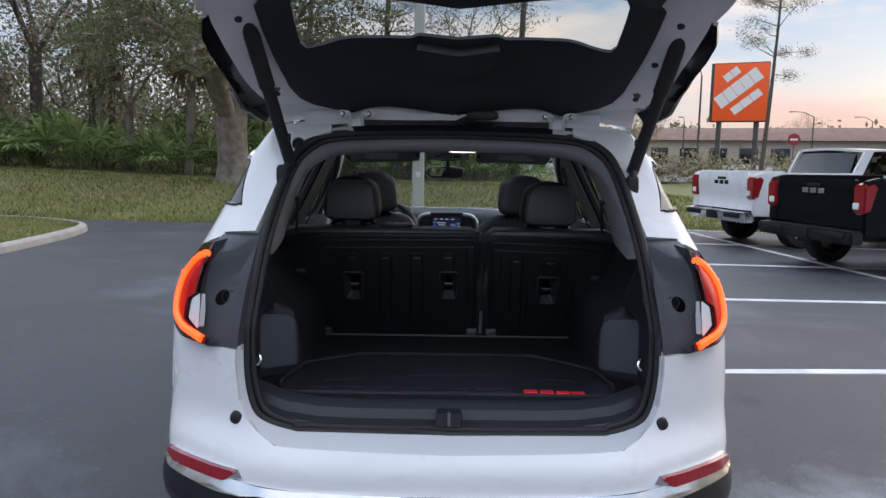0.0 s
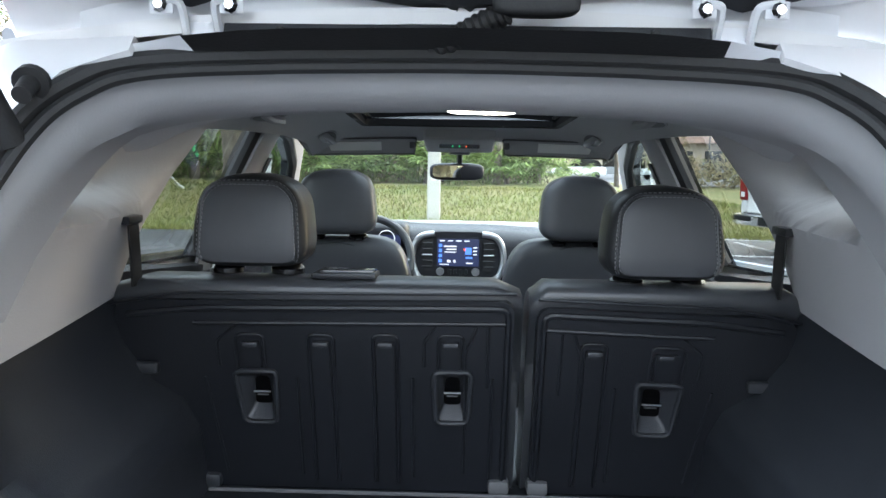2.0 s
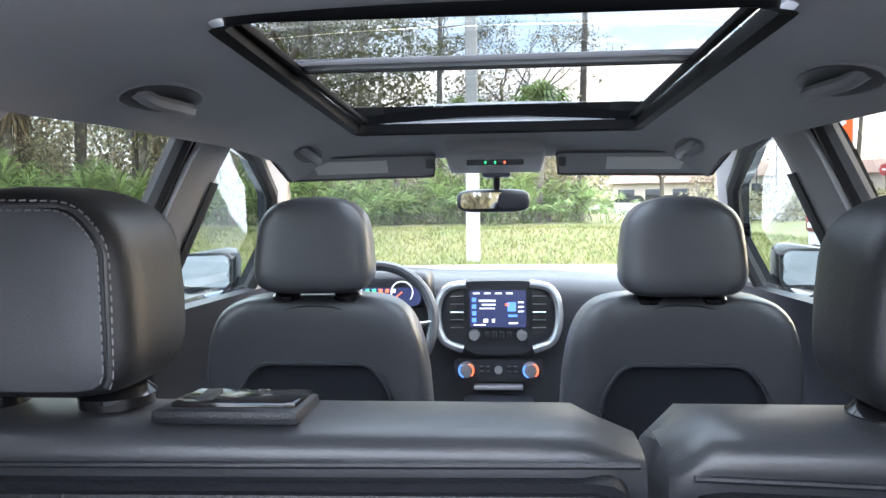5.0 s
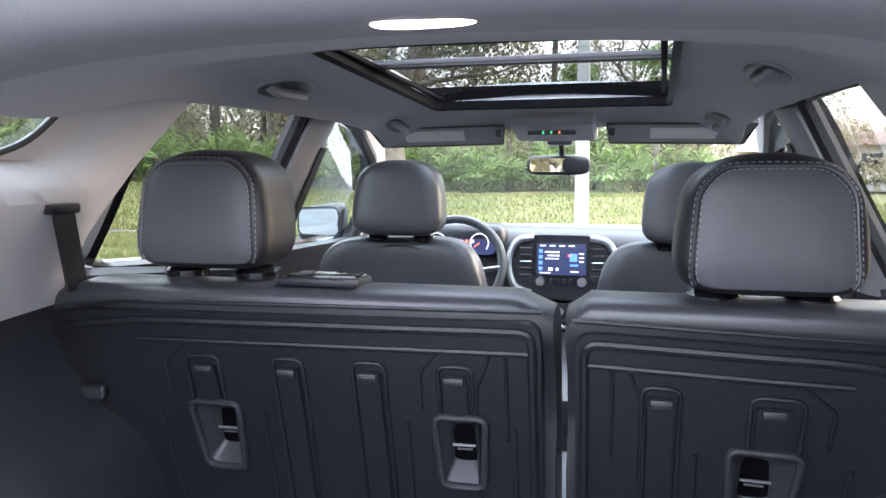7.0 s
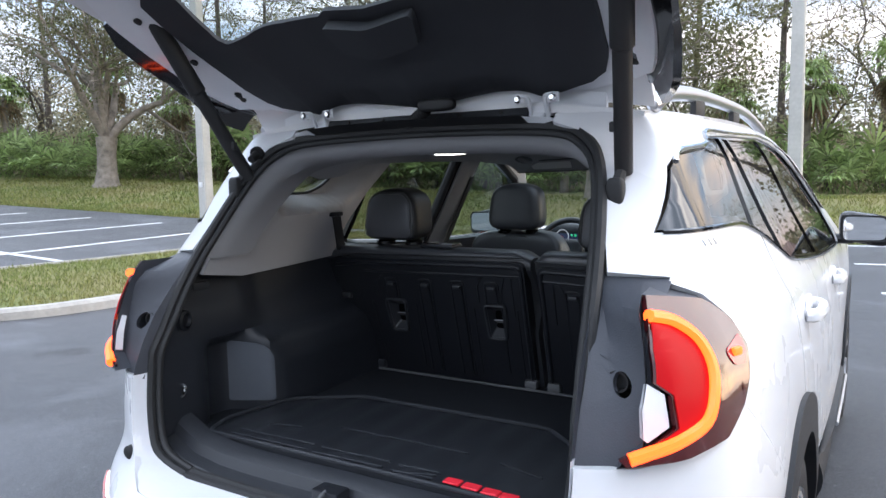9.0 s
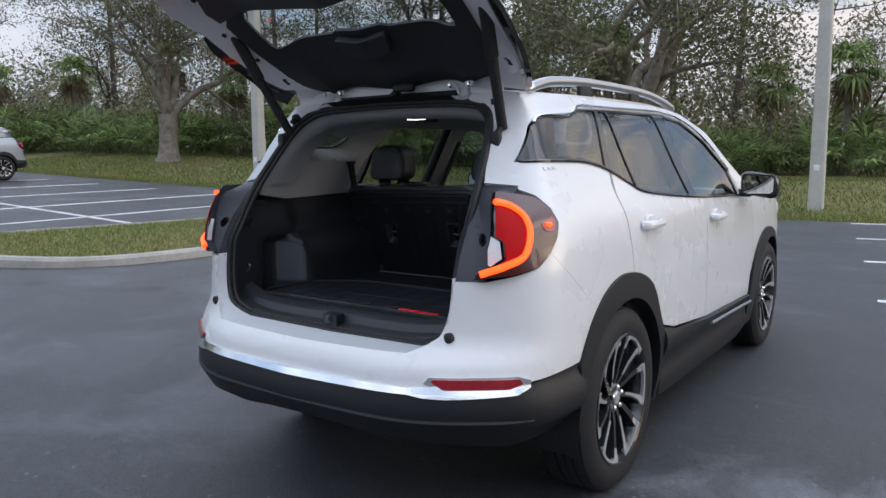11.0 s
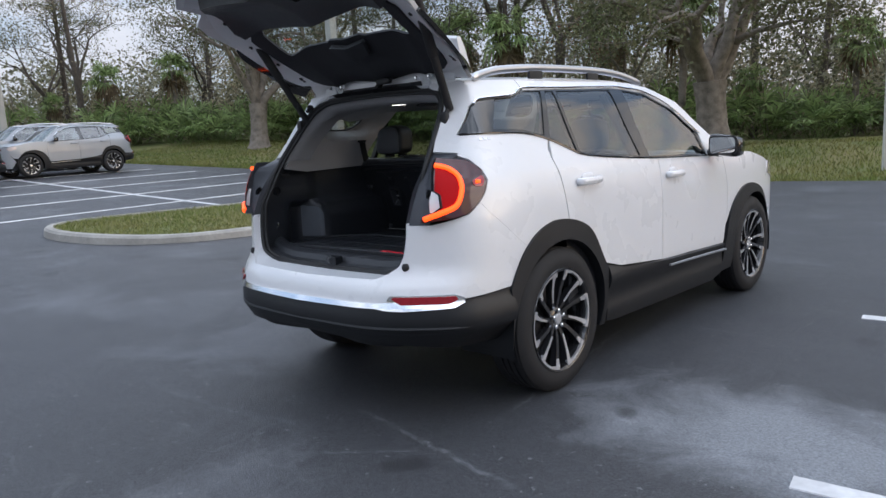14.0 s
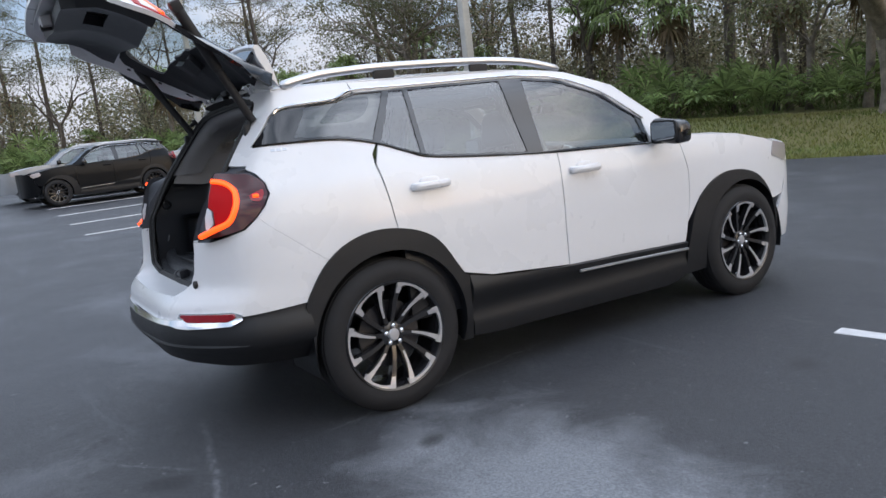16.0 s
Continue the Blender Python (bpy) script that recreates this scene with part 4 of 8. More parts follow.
# wheel wells and underbody
def well(y0):
    def f(bm):
        n = 20
        A = []
        for xx in (.55, .885):
            A.append([bm.verts.new((xx, y0 + .42 * math.cos(a), .36 + .42 * math.sin(a))) for a in np.linspace(radians(-15), radians(195), n)])
        for j in range(n - 1):
            bm.faces.new((A[0][j], A[0][j + 1], A[1][j + 1], A[1][j]))
        bm.faces.new(A[0])
        return bm
    return f


both("wheel_well", well(.975), M_CLAD, car)
both("wheel_well", well(3.70), M_CLAD, car)
bm = NB()
box(bm, (0, 2.5, .30), (1.30, 3.2, .10), .02)
part("underbody", bm, M_CLAD, car, "black underbody")


# ---- tailgate, standing open ----
HINGE = Vector((0, .69, 1.605))
GATE_TURN = Matrix.Translation(HINGE + Vector((.012, 0, 0))) @ pose(0, 0, 0, -82) @ Matrix.Translation(-HINGE)


def sym(pts):
    return pts + [(-x, z) for x, z in reversed(pts) if abs(x) > 1e-6]


def gate_fn(off):
    """The gate's inner face, thick towards the hinges in the middle."""
    def f(c, z):
        p = skin(c, z, off)
        k = max(0.0, 1 - (p.x / .54) ** 2) * float(np.interp(z, [1.36, 1.45, 1.56, 1.58, 1.60], [0, .35, 1, .9, .3]))
        return p + Vector((0, .99, -.14)) * .075 * k
    return f


def gate_panel(pts, off, thick, step=.05, holes=(), outward=(0, -1, .3), deep=False):
    return panel(NB(), backp(sym(pts)), gate_fn(off) if deep else (lambda c, z: skin(c, z, off)), thick, step=step, holes=[backp(h) for h in holes], outward=outward)


bm = gate_panel([(0, .735), (.48, .745), (.565, .785), (.595, .90), (.61, .945), (.69, .955), (.725, 1.03), (.722, 1.10), (.70, 1.175), (.35, 1.178), (0, 1.178)], 0, .02)
gate = part("tailgate", bm, M_WHITE, car, "white tailgate raised wide open")
gate.matrix_basis = GATE_TURN
bm = gate_panel([(0, 1.182), (.35, 1.182), (.60, 1.20), (.585, 1.32), (.54, 1.46), (0, 1.49)], -.004, 0, .06)
part("tailgate_glass", bm, M_GLASSG, gate, "dark tinted tailgate glass").visible_shadow = False
for s in (1, -1):
    bm = panel(NB(), [(math.copysign(c, s), z) for c, z in backp([(.605, 1.20), (.710, 1.178), (.730, 1.22), (.714, 1.34), (.690, 1.45), (.655, 1.535), (.60, 1.575), (.545, 1.46), (.59, 1.32)])], lambda c, z: skin(c, z, 0), .018, step=.05, outward=(0, -1, 0))
    part("glass_edge", bm, M_GLOSSBLACK, gate, "gloss black tailgate glass edge")
# inner frame
INNER = [(0, .765), (.47, .775), (.545, .81), (.575, .93), (.63, .985), (.695, 1.05), (.708, 1.12), (.714, 1.19), (.698, 1.32), (.676, 1.44), (.648, 1.515), (.595, 1.562), (.47, 1.588), (0, 1.597)]
HOLE_T = [(0, 1.19), (.58, 1.19), (.57, 1.28), (.53, 1.42), (.475, 1.535), (0, 1.555)]
HOLE_B = [(0, .83), (.42, .835), (.49, .88), (.535, 1.0), (.59, 1.10), (.57, 1.15), (0, 1.17)]
bm = gate_panel(INNER, -.026, .012, .03, holes=[sym(HOLE_T), sym(HOLE_B)], deep=True)
part("inner_frame", bm, M_WHITE_IN, gate, "white painted inner tailgate frame")
RING = [(0, 1.168), (.58, 1.168), (.622, 1.19), (.618, 1.33), (.602, 1.470), (.575, 1.530), (.535, 1.552), (.40, 1.572), (.25, 1.582), (0, 1.586)]
GLASS_HOLE = [(0, 1.192), (.50, 1.192), (.518, 1.21), (.521, 1.335), (.508, 1.354), (.44, 1.366), (.30, 1.372), (.16, 1.366), (.13, 1.352), (0, 1.350)]
bm = gate_panel(RING, -.064, .012, .03, holes=[sym(GLASS_HOLE)], deep=True)
part("upper_trim", bm, M_GATETRIM, gate, "black trim ring round the tailgate glass")
bm = panel(NB(), rounded(backp([(-.15, 1.362), (.15, 1.362), (.125, 1.425), (-.125, 1.425)]), .02), gate_fn(-.092), .03, step=.03, outward=(0, -1, .3))
part("lamp_housing", bm, M_GATETRIM, gate, "black housing of the high brake light")
bm = gate_panel([(0, .81), (.44, .815), (.51, .87), (.555, 1.0), (.615, 1.10), (.60, 1.155), (.30, 1.185), (0, 1.19)], -.075, .05, .05, holes=[[(.10, .93), (.34, .93), (.34, 1.03), (.10, 1.03)]])
part("lower_trim", bm, M_PLASTIC2, gate, "charcoal lower tailgate trim with grab recess")
bm = panel(NB(), backp([(.09, .92), (.35, .92), (.35, 1.04), (.09, 1.04)]), lambda c, z: skin(c, z, -.045), .01, step=.1, outward=(0, 1, 0))
part("grab_recess", bm, M_PLASTIC, gate)
bm = NB()
box(bm, skin(0, .80) + Vector((0, .075, .01)), (.10, .05, .09), .01)
part("latch_cover", bm, M_TRIM, gate, "grey latch cover")
bm = NB()
box(bm, skin(0, .78) + Vector((0, .10, .01)), (.022, .03, .06), .006)
part("latch", bm, M_RUBBER, gate)
for s in (1, -1):
    for x, z in ((.575, 1.572), (.635, 1.50), (.645, 1.35), (.665, 1.21), (.63, 1.06)):
        bm = NB()
        p = skin(cx(x, z), z, -.052)
        lathe(bm, [(.001, -.006), (.011, -.006), (.011, .006), (.001, .008)], 14, Matrix.Translation((p.x * s, p.y, p.z)) @ rot(-40, 0, 0).to_4x4() @ rot(0, 0, 90).to_4x4())
        part("grommet", bm, M_RUBBER, gate)
# spoiler and high brake light
bm = NB()
secs = []
for i in range(15):
    u = -1 + 2 * i / 14
    x = .60 * u
    dy = .04 * abs(u) ** 2.5
    dz = -.045 * abs(u) ** 2.2
    secs.append([bm.verts.new((x, y + dy, z + dz)) for y, z in ((.655, 1.632), (.58, 1.626), (.50, 1.608), (.452, 1.586), (.448, 1.570), (.46, 1.560), (.51, 1.566))] + [bm.verts.new((x, .62 + dy * .5, 1.602 + dz))])
for A, B in zip(secs, secs[1:]):
    for j in range(8):
        bm.faces.new((A[j], A[(j + 1) % 8], B[(j + 1) % 8], B[j]))
bm.faces.new(secs[0])
bm.faces.new(list(reversed(secs[-1])))
bmesh.ops.recalc_face_normals(bm, faces=bm.faces[:])
part("spoiler", bm, M_WHITE, gate, "white roof spoiler")
bm = panel(NB(), [(-.56, 0), (.56, 0), (.50, 1), (-.50, 1)], lambda u, v: Vector((u, .475 + .04 * abs(u / .6) ** 2.5 + .06 * v, 1.556 - .045 * abs(u / .6) ** 2.2 - .05 * v)), .02, steps=(.08, .3), outward=(0, -1, -1))
part("spoiler_underside", bm, M_GLOSSBLACK, gate, "black spoiler underside")
bm = NB()
box(bm, (0, .446, 1.578), (.26, .02, .022), .006)
part("high_brake_light", bm, M_REDDARK, gate, "dark red high brake light")
# tailgate lamps, chrome bar, plate, badge shapes, wiper
for s in (1, -1):
    P = [(.395, 1.165), (.685, 1.168), (.712, 1.11), (.69, 1.045), (.60, 1.05), (.47, 1.085)]
    bm = panel(NB(), backp([(x * s, z) for x, z in P]), lambda c, z: skin(c, z, .007), .015, step=.05, outward=(0, -1, 0))
    lm = part("gate_lamp", bm, M_REDLENS, gate, "red and clear tailgate lamp")
    path = [skin(math.copysign(cx(x, z), s), z, .012) for x, z in ((.67, 1.145), (.43, 1.148), (.48, 1.10), (.53, 1.085))]
    part("light_tube", tube(NB(), path, .010, 8, flat=.7), M_LIT, gate, "glowing orange-red light tube")
    bm = panel(NB(), backp([(x * s, z) for x, z in [(.46, 1.13), (.68, 1.125), (.68, 1.07), (.54, 1.085)]]), lambda c, z: skin(c, z, .011), .01, step=.05, outward=(0, -1, 0))
    part("reverse_lamp", bm, M_PLATE, gate, "white reversing lamp")
bm = panel(NB(), backp([(-.27, 1.075), (.27, 1.075), (.29, 1.035), (-.29, 1.035)]), lambda c, z: skin(c, z, .022), .025, step=.04, outward=(0, -1, 0))
part("chrome_bar", bm, M_CHROME, gate, "bright chrome plate bar")
bm = panel(NB(), backp([(-.155, 1.005), (.155, 1.005), (.155, .85), (-.155, .85)]), lambda c, z: skin(c, z, .004), .006, step=.1, outward=(0, -1, 0))
plate = part("plate", bm, M_PLATE, gate, "white plate with dark lettering bars")
for x, z, w in ((0, .862, .25), (-.34, .845, .07), (-.27, .80, .2), (0, .995, .12)):
    bm = panel(NB(), backp([(x - w / 2, z - .008), (x + w / 2, z - .008), (x + w / 2, z + .008), (x - w / 2, z + .008)]), lambda c, z2: skin(c, z2, .007), .004, step=.1, outward=(0, -1, 0))
    part("lettering_bar", bm, M_POCKET, gate, "dark bar in place of lettering")
for x in (-.085, 0, .085):
    bm = panel(NB(), backp([(x - .036, 1.097), (x + .036, 1.097), (x + .036, 1.135), (x - .036, 1.135)]), lambda c, z2: skin(c, z2, .008), .008, step=.1, outward=(0, -1, 0))
    part("badge", bm, M_BADGE, gate, "red and chrome badge shape")
bm = NB()
tube(bm, [skin(cx(x, z) * (1 if x > 0 else -1), z, .03) for x, z in ((-.02, 1.215), (.10, 1.222), (.26, 1.215))], [.018, .014, .008], 6)
part("rear_wiper", bm, M_RUBBER, gate, "black rear wiper")


# hinges, struts, cable boot
def hinge(x):
    ob = part("hinge", box(NB(), (x, .642, 1.594), (.056, .030, .008), .002), M_WHITE_IN, car, "galvanised tailgate hinge")
    part("hinge_plate", box(NB(), (x, .630, 1.600), (.050, .005, .046), .002, rot=rot(-12, 0, 0)), M_WHITE_IN, ob)
    part("hinge_boss", pillow(NB(), (x, .626, 1.590), (.034, .012, .014), .6, .6, 8, 14), M_WHITE_IN, ob)
    for d in (-1, 1):
        path = curve_pts([(x + d * .021, .634, 1.580), (x + d * .021, .622, 1.606), (x + d * .021, .612, 1.626), (x + d * .026, .606, 1.635), (x + d * .050, .602, 1.637)], 4)
        part("hinge_prong", tube(NB(), path, .0055, 6), M_WHITE_IN, ob, "bent metal prong")
        part("hinge_flange", box(NB(), (x + d * .044, .606, 1.630), (.030, .005, .022), .004), M_WHITE_IN, ob)
        part("bolt", lathe(NB(), [(.001, -.004), (.010, -.004), (.010, .004), (.006, .009), (.001, .009)], 8, Matrix.Translation((x + d * .044, .602, 1.629)) @ rot(0, 0, -90).to_4x4()), M_CHROME, ob, "zinc bolt")


for x in (-.320, .350):
    hinge(x)
# foot, head and bracket of each strut
STRUTS = ((Vector((.587, .522, 1.468)), Vector((.665, .245, 1.955)), Vector((.578, .486, 1.410))),
          (Vector((-.521, .522, 1.470)), Vector((-.606, .245, 1.955)), Vector((-.540, .486, 1.428))))


def lift_strut(foot, head, bracket):
    d = head - foot
    side = 1 if foot.x > 0 else -1
    st = part("lift_strut", tube(NB(), [foot + d * t for t in (-.03, .45, .46, .99)], [.0195, .0195, .024, .024], 12), M_RUBBER, car, "black powered lift strut")
    bm = pillow(NB(), bracket + Vector((0, .012, 0)), (.038, .034, .066), .5, .5, 10, 16)
    tube(bm, [bracket + Vector((0, .012, .01)), foot], [.014, .012], 8)
    part("strut_joint", bm, M_RUBBER, st, "black strut foot bracket")
    part("strut_joint", box(NB(), head, (.05, .05, .05), .012, rot=rot(25, 10 * side, 0)), M_RUBBER, st)
    part("cable_clip", box(NB(), foot + d * .16 + Vector((.020 * -side, -.004, 0)), (.014, .014, .022), .004), M_RUBBER, st)


for ends in STRUTS:
    lift_strut(*ends)
bm = lathe(NB(), [(.001, -.03), (.011, -.03), (.012, 0), (.021, .002), (.020, .014), (.001, .018)], 16, Matrix.Translation((-.497, .540, 1.524)) @ rot(0, -30, 100).to_4x4())
part("bump_stop", bm, M_RUBBER, car, "black rubber bump stop")
path = curve_pts([(-.035, .625, 1.580), (.0, .605, 1.592), (.035, .590, 1.608), (.065, .578, 1.620)], 8)
part("cable_boot", tube(NB(), path, [.013 + .003 * (i % 2) for i in range(len(path))], 10), M_RUBBER, car, "black ribbed cable boot")
part("boot_end", pillow(NB(), (.098, .572, 1.628), (.105, .035, .032), .6, .5, 12, 22), M_RUBBER, car, "black rubber boot end")
bm = panel(NB(), [(-.292, 0), (.322, 0), (.322, 1), (-.292, 1)], lambda u, v: Vector((u, .622 + .016 * v, 1.572 + .040 * v)), .008, steps=(.1, .5), outward=(0, -1, .3))
part("gutter_strip", bm, M_RUBBER, car, "black rubber strip between the hinges")
bm = panel(NB(), [(-.292, 0), (.322, 0), (.322, 1), (-.292, 1)], lambda u, v: Vector((u, .618 + .008 * v, 1.594 + .018 * v)), .006, steps=(.1, .5), outward=(0, -1, .3))
part("gutter_band", bm, M_PLASTIC2, car, "dark grey raised band of the rubber strip")
for i in range(5):
    part("clip", lathe(NB(), [(.001, -.003), (.006, -.003), (.005, .003), (.001, .004)], 10, Matrix.Translation((-.22 + .118 * i, .620, 1.603)) @ rot(0, 0, -90).to_4x4()), M_RUBBER, car)
bm = panel(NB(), [(-.50, 0), (.50, 0), (.50, 1), (-.50, 1)], lambda u, v: Vector((u, .668, roof_z(u, .668) - .012 + .046 * v)), .015, steps=(.1, .5), outward=(0, -1, 0))
part("hinge_ledge", bm, M_WHITE_IN, car, "white painted ledge behind the hinges")

# ---- the car's inside ----
# headliner
LIN_HOLE = rounded([(-.270, 1.16), (.296, 1.16), (.350, 2.275), (-.345, 2.275)], .05)


def liner_z(x, y):
    z = roof_z(x, y) - .072 - .05 * max(0, (abs(x) - .36) / .2) ** 2
    t = max(0.0, min(1.0, (1.22 - y) / .34))
    z -= .050 * t * t * (3 - 2 * t)
    z -= .015 * max(0, (y - 2.3) / .2) ** 1.5
    return z


bm = panel(NB(), [(-.40, .715), (.40, .715), (.49, .735), (.53, .85), (.545, 1.3), (.545, 1.95), (.545, 2.3), (.56, 2.46), (.3, 2.53), (0, 2.55), (-.3, 2.53), (-.56, 2.46), (-.545, 2.3), (-.545, 1.95), (-.545, 1.3), (-.53, .85), (-.49, .735)], lambda x, y: Vector((x, y, liner_z(x, y))), .02, step=.06, holes=[LIN_HOLE], outward=(0, 0, -1))
part("headliner", bm, M_HEADLINER, car, "light grey cloth headliner")
# sunroof shaft: black frame and cross bar
bm = NB()
fr = [(x, y) for x, y in LIN_HOLE]
lo = [bm.verts.new((x, y, liner_z(x, y) - .008)) for x, y in fr]
lo2 = [bm.verts.new((x * .955, 1.695 + (y - 1.695) * .972, liner_z(x, y) - .004)) for x, y in fr]
hi = [bm.verts.new((x * .965, 1.695 + (y - 1.695) * .98, roof_z(x, y) - .053)) for x, y in fr]
for i in range(len(fr)):
    bm.faces.new((lo[i - 1], lo[i], lo2[i], lo2[i - 1]))
    bm.faces.new((lo2[i - 1], lo2[i], hi[i], hi[i - 1]))
bmesh.ops.recalc_face_normals(bm, faces=bm.faces[:])
part("sunroof_frame", bm, M_FRAME, car, "black sunroof frame")
for s in (1, -1):
    bm = NB()
    box(bm, (.292 * s + .006, 1.72, liner_z(.33, 1.7) + .010), (.012, 1.06, .010), .003, rot=rot(0, 0, -3 * s))
    part("sunroof_rail", bm, M_FRAME, car, "dark sunroof guide rail")
bm = NB()
box(bm, (.006, 1.545, 1.596), (.60, .036, .010), .004)
part("sunroof_crossbar", bm, M_EDGE, car, "grey sunroof cross bar")
bm = NB()
box(bm, (.006, 1.578, 1.594), (.60, .014, .010), .004)
part("sunroof_seal", bm, M_RUBBER, car)
# rear header below the headliner's back edge
hl = [(x, z) for x, z in OUT_LOOP if z > 1.2]
bm = NB()
rows = [[] for _ in range(6)]
for x, z in hl + [(-x, z) for x, z in reversed(hl[:-1])]:
    p = opening_pt(x, z, .01)
    t = max(0.0, min(1.0, (z - 1.34) / .20))
    for row, (f, dy) in zip(rows, ((0, 0), (.62, .014), (.98, .036), (1.18, .058), (1.0, .085), (.9, .17))):
        q = Vector((p.x * (.985 - f * (.018 + .02 * t)), p.y + dy, p.z - .012 - f * (.004 + .040 * t)))
        if dy > .08 and abs(q.x) < .53:
            q.z = min(q.z, liner_z(q.x, q.y) - .004)
        row.append(bm.verts.new(q))
for A, B in zip(rows, rows[1:]):
    for i in range(1, len(A)):
        bm.faces.new((A[i - 1], A[i], B[i], B[i - 1]))
bmesh.ops.recalc_face_normals(bm, faces=bm.faces[:])
part("opening_trim", bm, M_HEADER, car, "light grey trim round the tailgate opening")


# side linings
def ease(v):
    v = max(0.0, min(1.0, v))
    return v * v * (3 - 2 * v)


D_POLY = [(.385, 1.19), (.42, 1.25), (.52, 1.40), (.60, 1.50), (.66, 1.545), (1.26, 1.545), (1.30, 1.52), (1.10, 1.27), (1.05, 1.17), (.55, 1.165)]
D_HOLE = rounded([(.80, 1.402), (.98, 1.400), (1.05, 1.425), (1.095, 1.475), (1.115, 1.517), (.945, 1.517)], .03)


def d_fn(y, z):
    """A broad ridge beside the opening, then a recess with a sloping sill that holds the quarter window."""
    xo = float(np.interp(z, [.95, 1.04, 1.25, 1.46, 1.535, 1.562], [.585, .583, .562, .514, .458, .39]))
    xf = float(np.interp(z, [1.17, 1.22, 1.40, 1.535], [.668, .655, .60, .535]))
    yo = opening_pt(0, z).y
    t = max(0.0, min(1.0, (y - yo - .03) / (1.10 - yo)))
    x = xo + (xf - xo) * t ** 1.3
    yr = float(np.interp(z, [1.17, 1.24, 1.29, 1.395, 1.47, 1.535], [.50, .555, .60, .70, .79, .86]))
    yw = float(np.interp(z, [1.36, 1.40, 1.437, 1.51], [.98, 1.03, 1.085, 1.125]))
    k = ease((z - 1.335) / .065) * ease((y - yr) / .07) * (1 - ease((y - yw) / .14)) * (1 - ease((z - 1.518) / .025))
    return Vector((x + (skin(cy(y, z), z, -.032).x - x) * k, y, z))


def d_trim(bm):
    return panel(bm, D_POLY, d_fn, .012, step=.022, holes=[D_HOLE], outward=(-1, 0, 0))


def d_gasket(bm):
    return tube(bm, [d_fn(y, z) + Vector((.004, 0, 0)) for y, z in D_HOLE], .005, 6, True)


both("pillar_trim", d_trim, M_TRIM, car, "light grey rear pillar trim", 50)
both("window_gasket", d_gasket, M_RUBBER, car, "black gasket round the quarter window")


def cargo_x(y, z):
    """Half width of the cargo space: a recess behind the wheelhouse under an overhang, then the wheelhouse."""
    low = float(np.interp(y, [.23, .37, .41, .44, .50, .525, .585, .63], [.588, .588, .60, .645, .648, .64, .528, .515]))
    high = float(np.interp(z, [.985, 1.02, 1.08, 1.17], [.588, .585, .592, .632]))
    k = max(0.0, min(1.0, (z - .972) / .02))
    house = float(np.interp(z, [.75, .90, .96, 1.0, 1.08, 1.2], [.505, .512, .535, .592, .640, .662]))

    lower = low + (house - low) * ease((y - .585) / .06)
    upper = high + (house - high) * ease((y - .53) / .14)
    return lower + (upper - lower) * k


def cargo_side(bm):
    poly = [(.235, .755), (.25, 1.0), (.33, 1.12), (.395, 1.195), (.55, 1.19), (.80, 1.20), (1.02, 1.195), (1.11, 1.12), (1.135, 1.0), (1.14, .745), (.6, .74)]
    return panel(bm, poly, lambda y, z: Vector((cargo_x(y, z), y, z)), .02, step=.02, outward=(-1, 0, 0))


def cargo_bin(bm):
    """Lighter face of the wheelhouse, turned to the back."""
    return panel(bm, rounded([(.522, .78), (.60, .78), (.60, .915), (.575, .955), (.522, .968)], .008), lambda y, z: Vector((cargo_x(y, z) - .004, y - .003, z)), .003, step=.012, outward=(-1, -1, 0))


def cargo_ledge(bm):
    pts = [(cargo_x(y, 1.19) - .002, y, 1.195) for y in np.linspace(.41, 1.01, 10)]
    return tube(bm, pts, [.004] + [.009] * (len(pts) - 2) + [.003], 8, flat=.8)


def cargo_hook(bm):
    tube(bm, curve_pts([(.600, .315, .885), (.580, .311, .89), (.572, .305, .875), (.582, .301, .86)], 4), .005, 6)
    return bm


def cargo_socket(bm):
    p = (cargo_x(.325, 1.07) - .004, .328, 1.07)
    lathe(bm, [(.001, -.01), (.028, -.01), (.028, .006), (.020, .010), (.016, .0), (.001, .0)], 18, Matrix.Translation(p) @ rot(0, 180, -15).to_4x4())
    return bm


def top_recess(bm):
    return box(bm, (cargo_x(.42, 1.15) - .001, .42, 1.15), (.012, .06, .025), .008)


for s in (0, 1):
    L = [f(NB()) for f in (cargo_side, cargo_bin, cargo_ledge, cargo_hook, cargo_socket, top_recess)]
    if s:
        L = [mirrored(b) for b in L]
    cs = part("cargo_side_trim", L[0], M_SIDE, car, "black plastic cargo side trim")
    part("wheelhouse_panel", L[1], M_BIN, cs, "grey wheelhouse panel")
    part("trim_ledge", L[2], M_SIDE, cs)
    part("cargo_hook", L[3], M_CHROME, cs, "small chrome cargo hook")
    part("socket", L[4], M_PLASTIC, cs, "round black cargo socket")
    part("trim_slot", L[5], M_PLASTIC2, cs)

# cargo floor, sill and liner
bm = panel(NB(), [(-.655, .305), (.655, .305), (.655, .54), (.58, .57), (.58, 1.17), (-.58, 1.17), (-.58, .57), (-.655, .54)], lambda x, y: Vector((x, y, .752)), .02, step=.3, outward=(0, 0, 1))
part("cargo_floor", bm, M_CARPET, car, "black carpeted cargo floor")
bm = NB()
prof = [(.205, .690), (.220, .708), (.252, .716), (.264, .742), (.285, .754), (.312, .757), (.312, .70), (.22, .68)]
secs = []
for i in range(13):
    x = -.585 + 1.17 * i / 12
    e = (abs(x) / .585) ** 6
    secs.append([bm.verts.new((x, y + .02 * e, z + .05 * e)) for y, z in prof])
